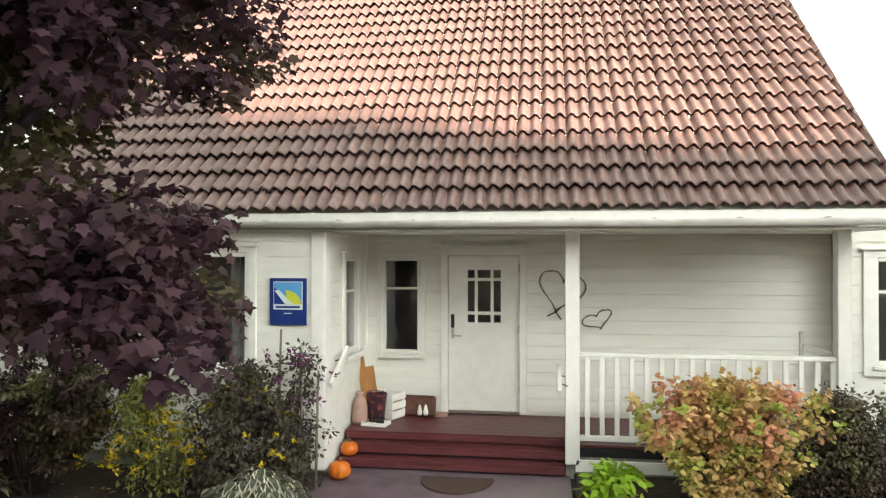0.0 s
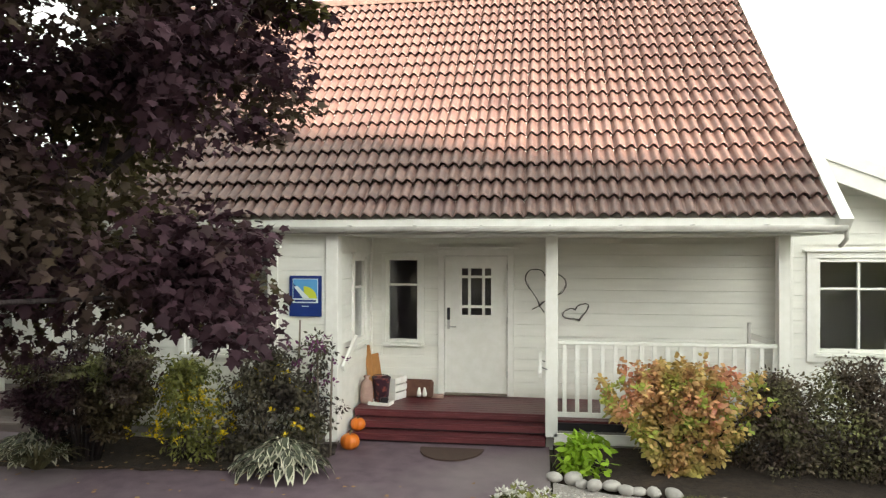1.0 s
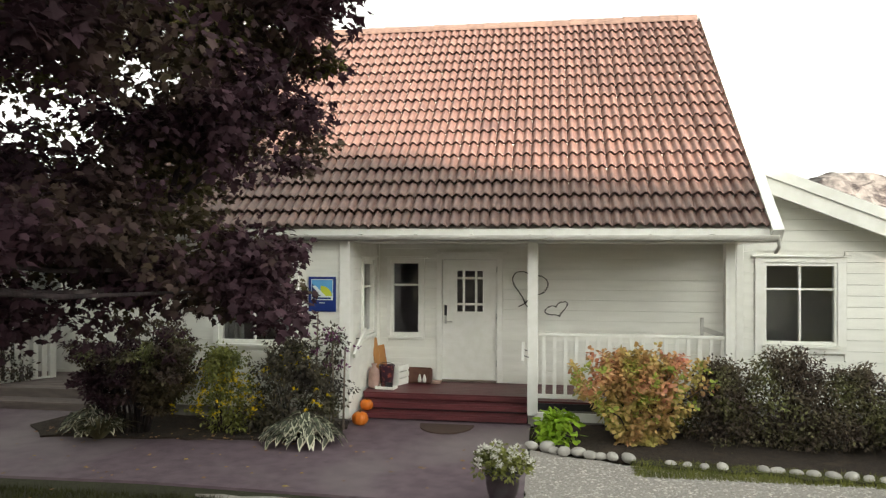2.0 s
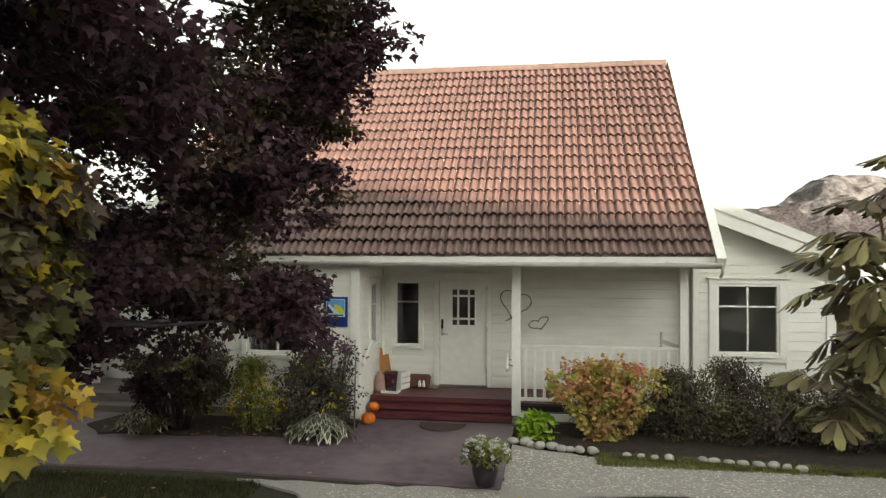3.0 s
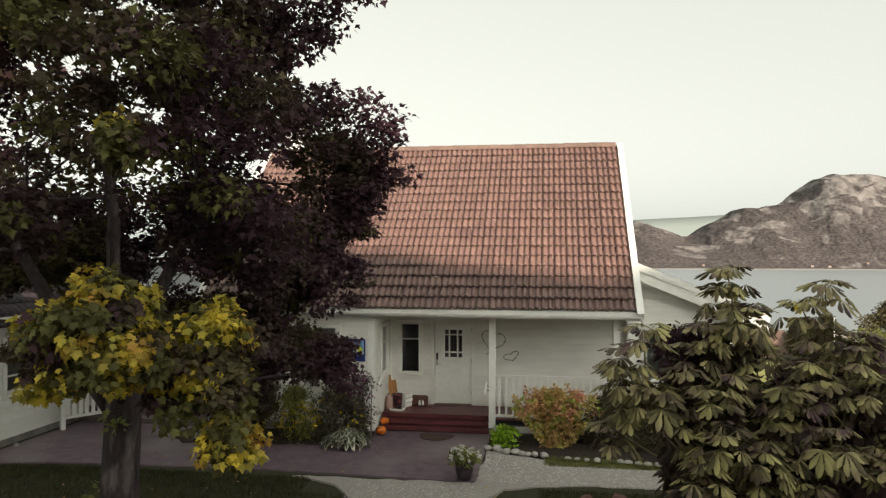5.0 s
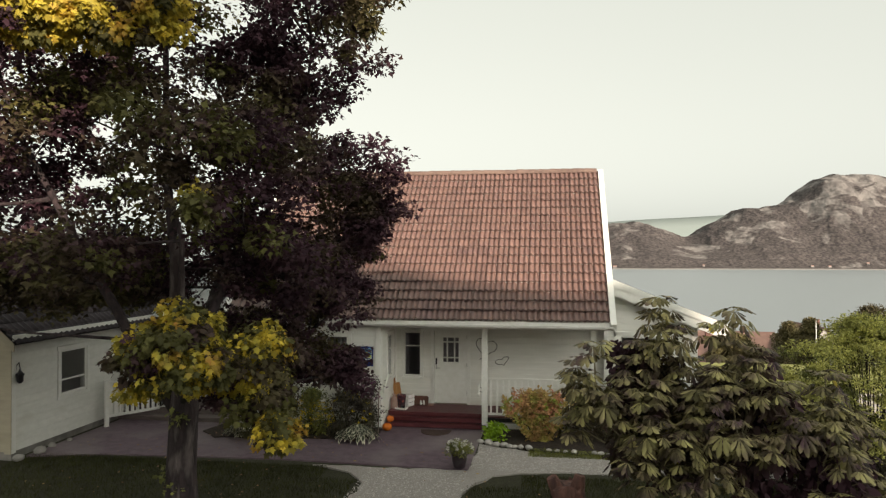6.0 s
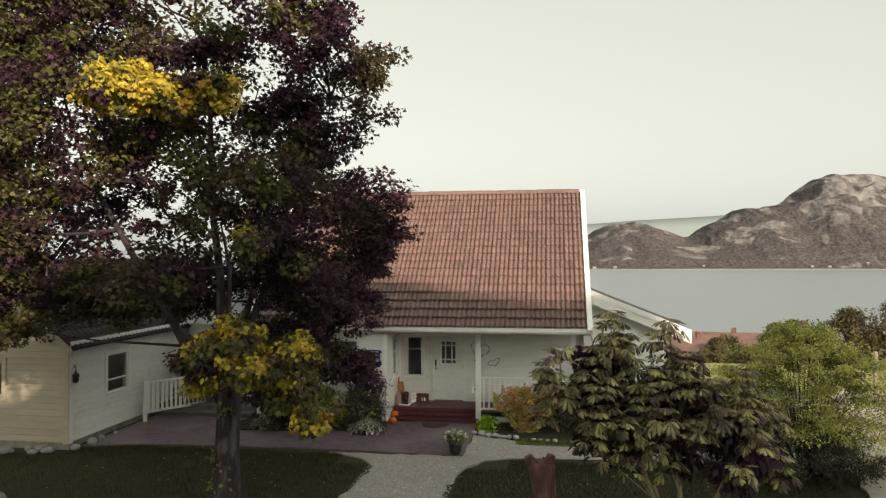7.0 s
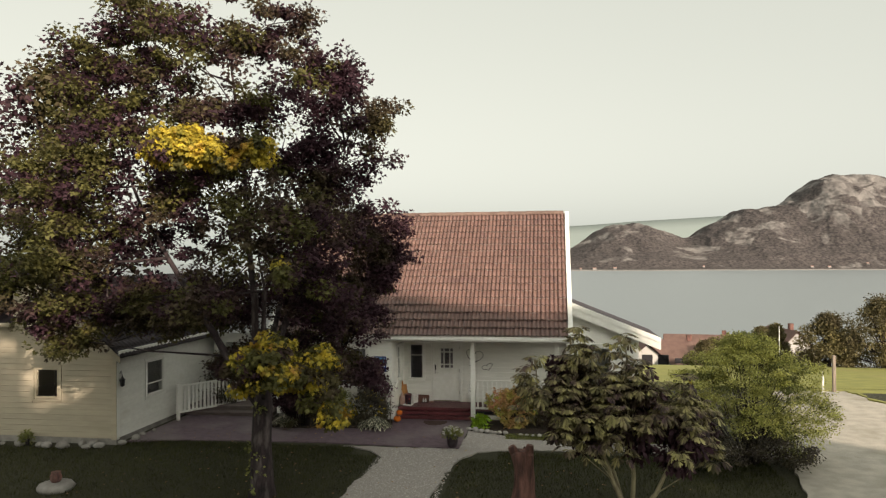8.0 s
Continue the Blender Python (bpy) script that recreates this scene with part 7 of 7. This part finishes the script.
# small white houses along the far shore
for i in range(13):
    x = rt.uniform(60, 1500)
    y = 1738 + rt.uniform(0, 30)
    z = mountain_height(x, y)
    ob = thing("shore_house", (x, y, z), "tiny pale house on the far shore", "house", "houses on the far shore")
    bm = bmesh.new()
    w, d, h = rt.uniform(5, 9), rt.uniform(5, 7), rt.uniform(2, 3.5)
    box(bm, -w / 2, w / 2, -d / 2, d / 2, -4, h)
    part("wall", bm, M_SHOREHOUSE, ob)
    bm = bmesh.new()
    vs = [bm.verts.new(p) for p in ((-w / 2, -d / 2, h), (w / 2, -d / 2, h), (w / 2, 0, h + 2), (-w / 2, 0, h + 2), (-w / 2, d / 2, h), (w / 2, d / 2, h))]
    for f in ((0, 1, 2, 3), (3, 2, 5, 4), (0, 3, 4), (1, 5, 2)):
        bm.faces.new([vs[q] for q in f])
    part("roof", bm, M_FARTILE, ob)

# ---- small pieces: siding boards, roof tiles, grass, gravel ----
siding(left_wall, -6.60, -2.79, 0.22, SOFFIT, [(a - 0.09, b + 0.09, c - 0.09, d + 0.09) for a, b, c, d in left_holes], front_at(LEFT_Y + 0.022), M_WHITE)
siding(back_wall, -2.61, 3.28, 0.42, SOFFIT, [(DX0 - 0.10, DX1 + 0.10, 0.3, 2.56), (-2.47, -1.815, 1.08, 2.50)], front_at(BACK_Y + 0.022), M_WHITE)
siding(wing_wall, 3.32, 5.50, 0.22, 2.78, [(3.52, 4.83, 1.05, 2.55)], front_at(WING_Y + 0.022), M_WHITE)
siding(gable_wall, 3.02, 5.50, 2.78, 4.1, [], front_at(WING_Y + 0.022), M_WHITE, clip=lambda z: (3.0, min(5.5, WING_RX + (WING_RZ - 0.12 - z) / WING_SLOPE)))
siding(side_wall, LEFT_Y + 0.18, BACK_Y - 0.05, 0.10, SOFFIT, [(0.35, 1.13, 1.14, 2.51)], lambda u, d, z: (-2.672 - d, u, z), M_WHITE)


def shifted(place):
    return lambda u, d, z: tuple(Vector(place(u, d, z)) + Vector((10.3, 4.2, 0)))


siding(aw, -17.0, AX - 0.14, 0.16, AZ, [(-13.12, -12.11, 1.23, 2.35)], shifted(front_at(AY + 0.022)), M_CREAM, pitch=0.17)
siding(aw, -17.0, AX, AZ + 0.02, A_RZ - 0.1, [], shifted(front_at(AY + 0.022)), M_CREAM, pitch=0.17, clip=lambda z: (A_RX - 1.0, AX - (z - AZ + 0.05) / A_SL))
siding(fw, AY + 0.14, 4.9, 0.16, AZ - 0.05, [(-2.67, -1.47, 1.03, 2.35)], shifted(lambda u, d, z: (AX - 0.022 - d, u, z)), M_WHITE, pitch=0.17)
for p in tile_spots:
    o = new("tile", tile_me)
    o.parent, o.location = roof, p

# grass blades over the lawns
rng = np.random.default_rng(3)


def blades(n, x0, x1, y0, y1, keep, seed_h=(0.05, 0.11), fade=1.0):
    x, y = rng.uniform(x0, x1, n), y1 + (y0 - y1) * rng.random(n) ** fade
    ok = np.array([keep(a, b) for a, b in zip(x, y)])
    x, y = x[ok], y[ok]
    n = len(x)
    q, h = rng.uniform(0, 6.28, n), rng.uniform(*seed_h, n)
    w, lean = 0.006, rng.uniform(-0.05, 0.05, (n, 2))
    z = np.array([bumpy_ground(a, b) for a, b in zip(x, y)])
    v = np.stack([np.stack([x - w * np.cos(q), y - w * np.sin(q), z], 1), np.stack([x + w * np.cos(q), y + w * np.sin(q), z], 1), np.stack([x + lean[:, 0], y + lean[:, 1], z + h], 1)], 1).reshape(-1, 3)
    return v, [(3 * i, 3 * i + 1, 3 * i + 2) for i in range(n)]


def on_lawn(x, y):
    path = -2.15 + max(0, -12 - y) * 0.07 < x < 0.15 + max(0, -12 - y) * 0.07 if y < -4.4 else (-3.0 < x < 1.2)
    return not path and x < 8.4 - max(0, -6.4 - y) * 0.12 and y < -3.62 and not (x < -10.2 and y > -4.7)


gv, gf = blades(190000, -19, 8.4, -26, -3.55, on_lawn, fade=2.2)
tagged(fast_mesh("lawn_grass", gv, gf, M_BLADE, None), "short dark green lawn grass", "grass", "", "stuff")
gv, gf = blades(14000, 1.3, 6.4, -2.25, -1.7, lambda x, y: y < -1.62 - 0.1 * (x - 1.3), (0.05, 0.12))
tagged(fast_mesh("verge_grass", gv, gf, M_BUSHMID, None), "ragged grass along the shrub bed", "grass", "", "stuff")
# loose gravel
pv, pf = [], []
base = [(1, 0, 0), (-1, 0, 0), (0, 1, 0), (0, -1, 0), (0, 0, 0.7), (0, 0, -0.7)]
bf = [(0, 2, 4), (2, 1, 4), (1, 3, 4), (3, 0, 4)]
rq = random.Random(17)
for _ in range(9000):
    if rq.random() < 0.55:
        x, y = rq.uniform(0.08, 5.5), rq.uniform(-3.4, -1.5)
        if y > -1.45 - 0.2 * min(x, 3.2) - 0.1:
            continue
    else:
        x, y = rq.uniform(-2.1, 0.1), rq.uniform(-8.5, -3.6)
    r = rq.uniform(0.010, 0.024)
    q = rq.random() * 3
    k0 = len(pv)
    for a, b, c in base:
        pv.append((x + r * (a * math.cos(q) - b * math.sin(q)), y + r * 0.8 * (a * math.sin(q) + b * math.cos(q)), 0.016 + r * 0.7 * c))
    pf += [tuple(k0 + i for i in f) for f in bf]
tagged(fast_mesh("loose_gravel", pv, pf, M_PEBBLE, None), "loose pale gravel stones on the path", "gravel", "", "stuff")
# fallen leaves on asphalt, gravel and lawn
rl = np.random.default_rng(29)
lv, lf = [], []
for i in range(400):
    if i < 100:
        x, y = rl.uniform(-9.5, 0.0), rl.uniform(-3.3, -1.5)
    elif i < 300:
        x, y = rl.uniform(-9, 6), rl.uniform(-9.5, -3.6)
    else:
        x, y = rl.uniform(-6.8, -2.8), rl.uniform(-1.7, -1.0)
    q, r = rl.uniform(0, 6.28), rl.uniform(0.018, 0.045)
    z = 0.055 if i >= 300 else (0.024 if y > -3.3 else 0.06)
    k0 = len(lv)
    for a, d, up in ((0, 1.0, 0.2), (1.2, 0.6, 0.0), (2.5, 0.8, 0.3), (3.8, 0.8, 0.1), (5.0, 0.6, 0.25)):
        lv.append((x + r * d * math.cos(q + a), y + r * d * math.sin(q + a), z + up * r))
    lf.append(tuple(range(k0, k0 + 5)))
M_LITTER = material("fallen_leaves", (0.34, 0.20, 0.08), (0.20, 0.10, 0.05), 3, 0.7, 0, None, (0.42, 0.33, 0.08), 1.0, 0.55, 0.4)
tagged(fast_mesh("fallen_leaves", lv, lf, M_LITTER, None), "scattered brown and yellow fallen leaves", "leaves", "", "stuff")
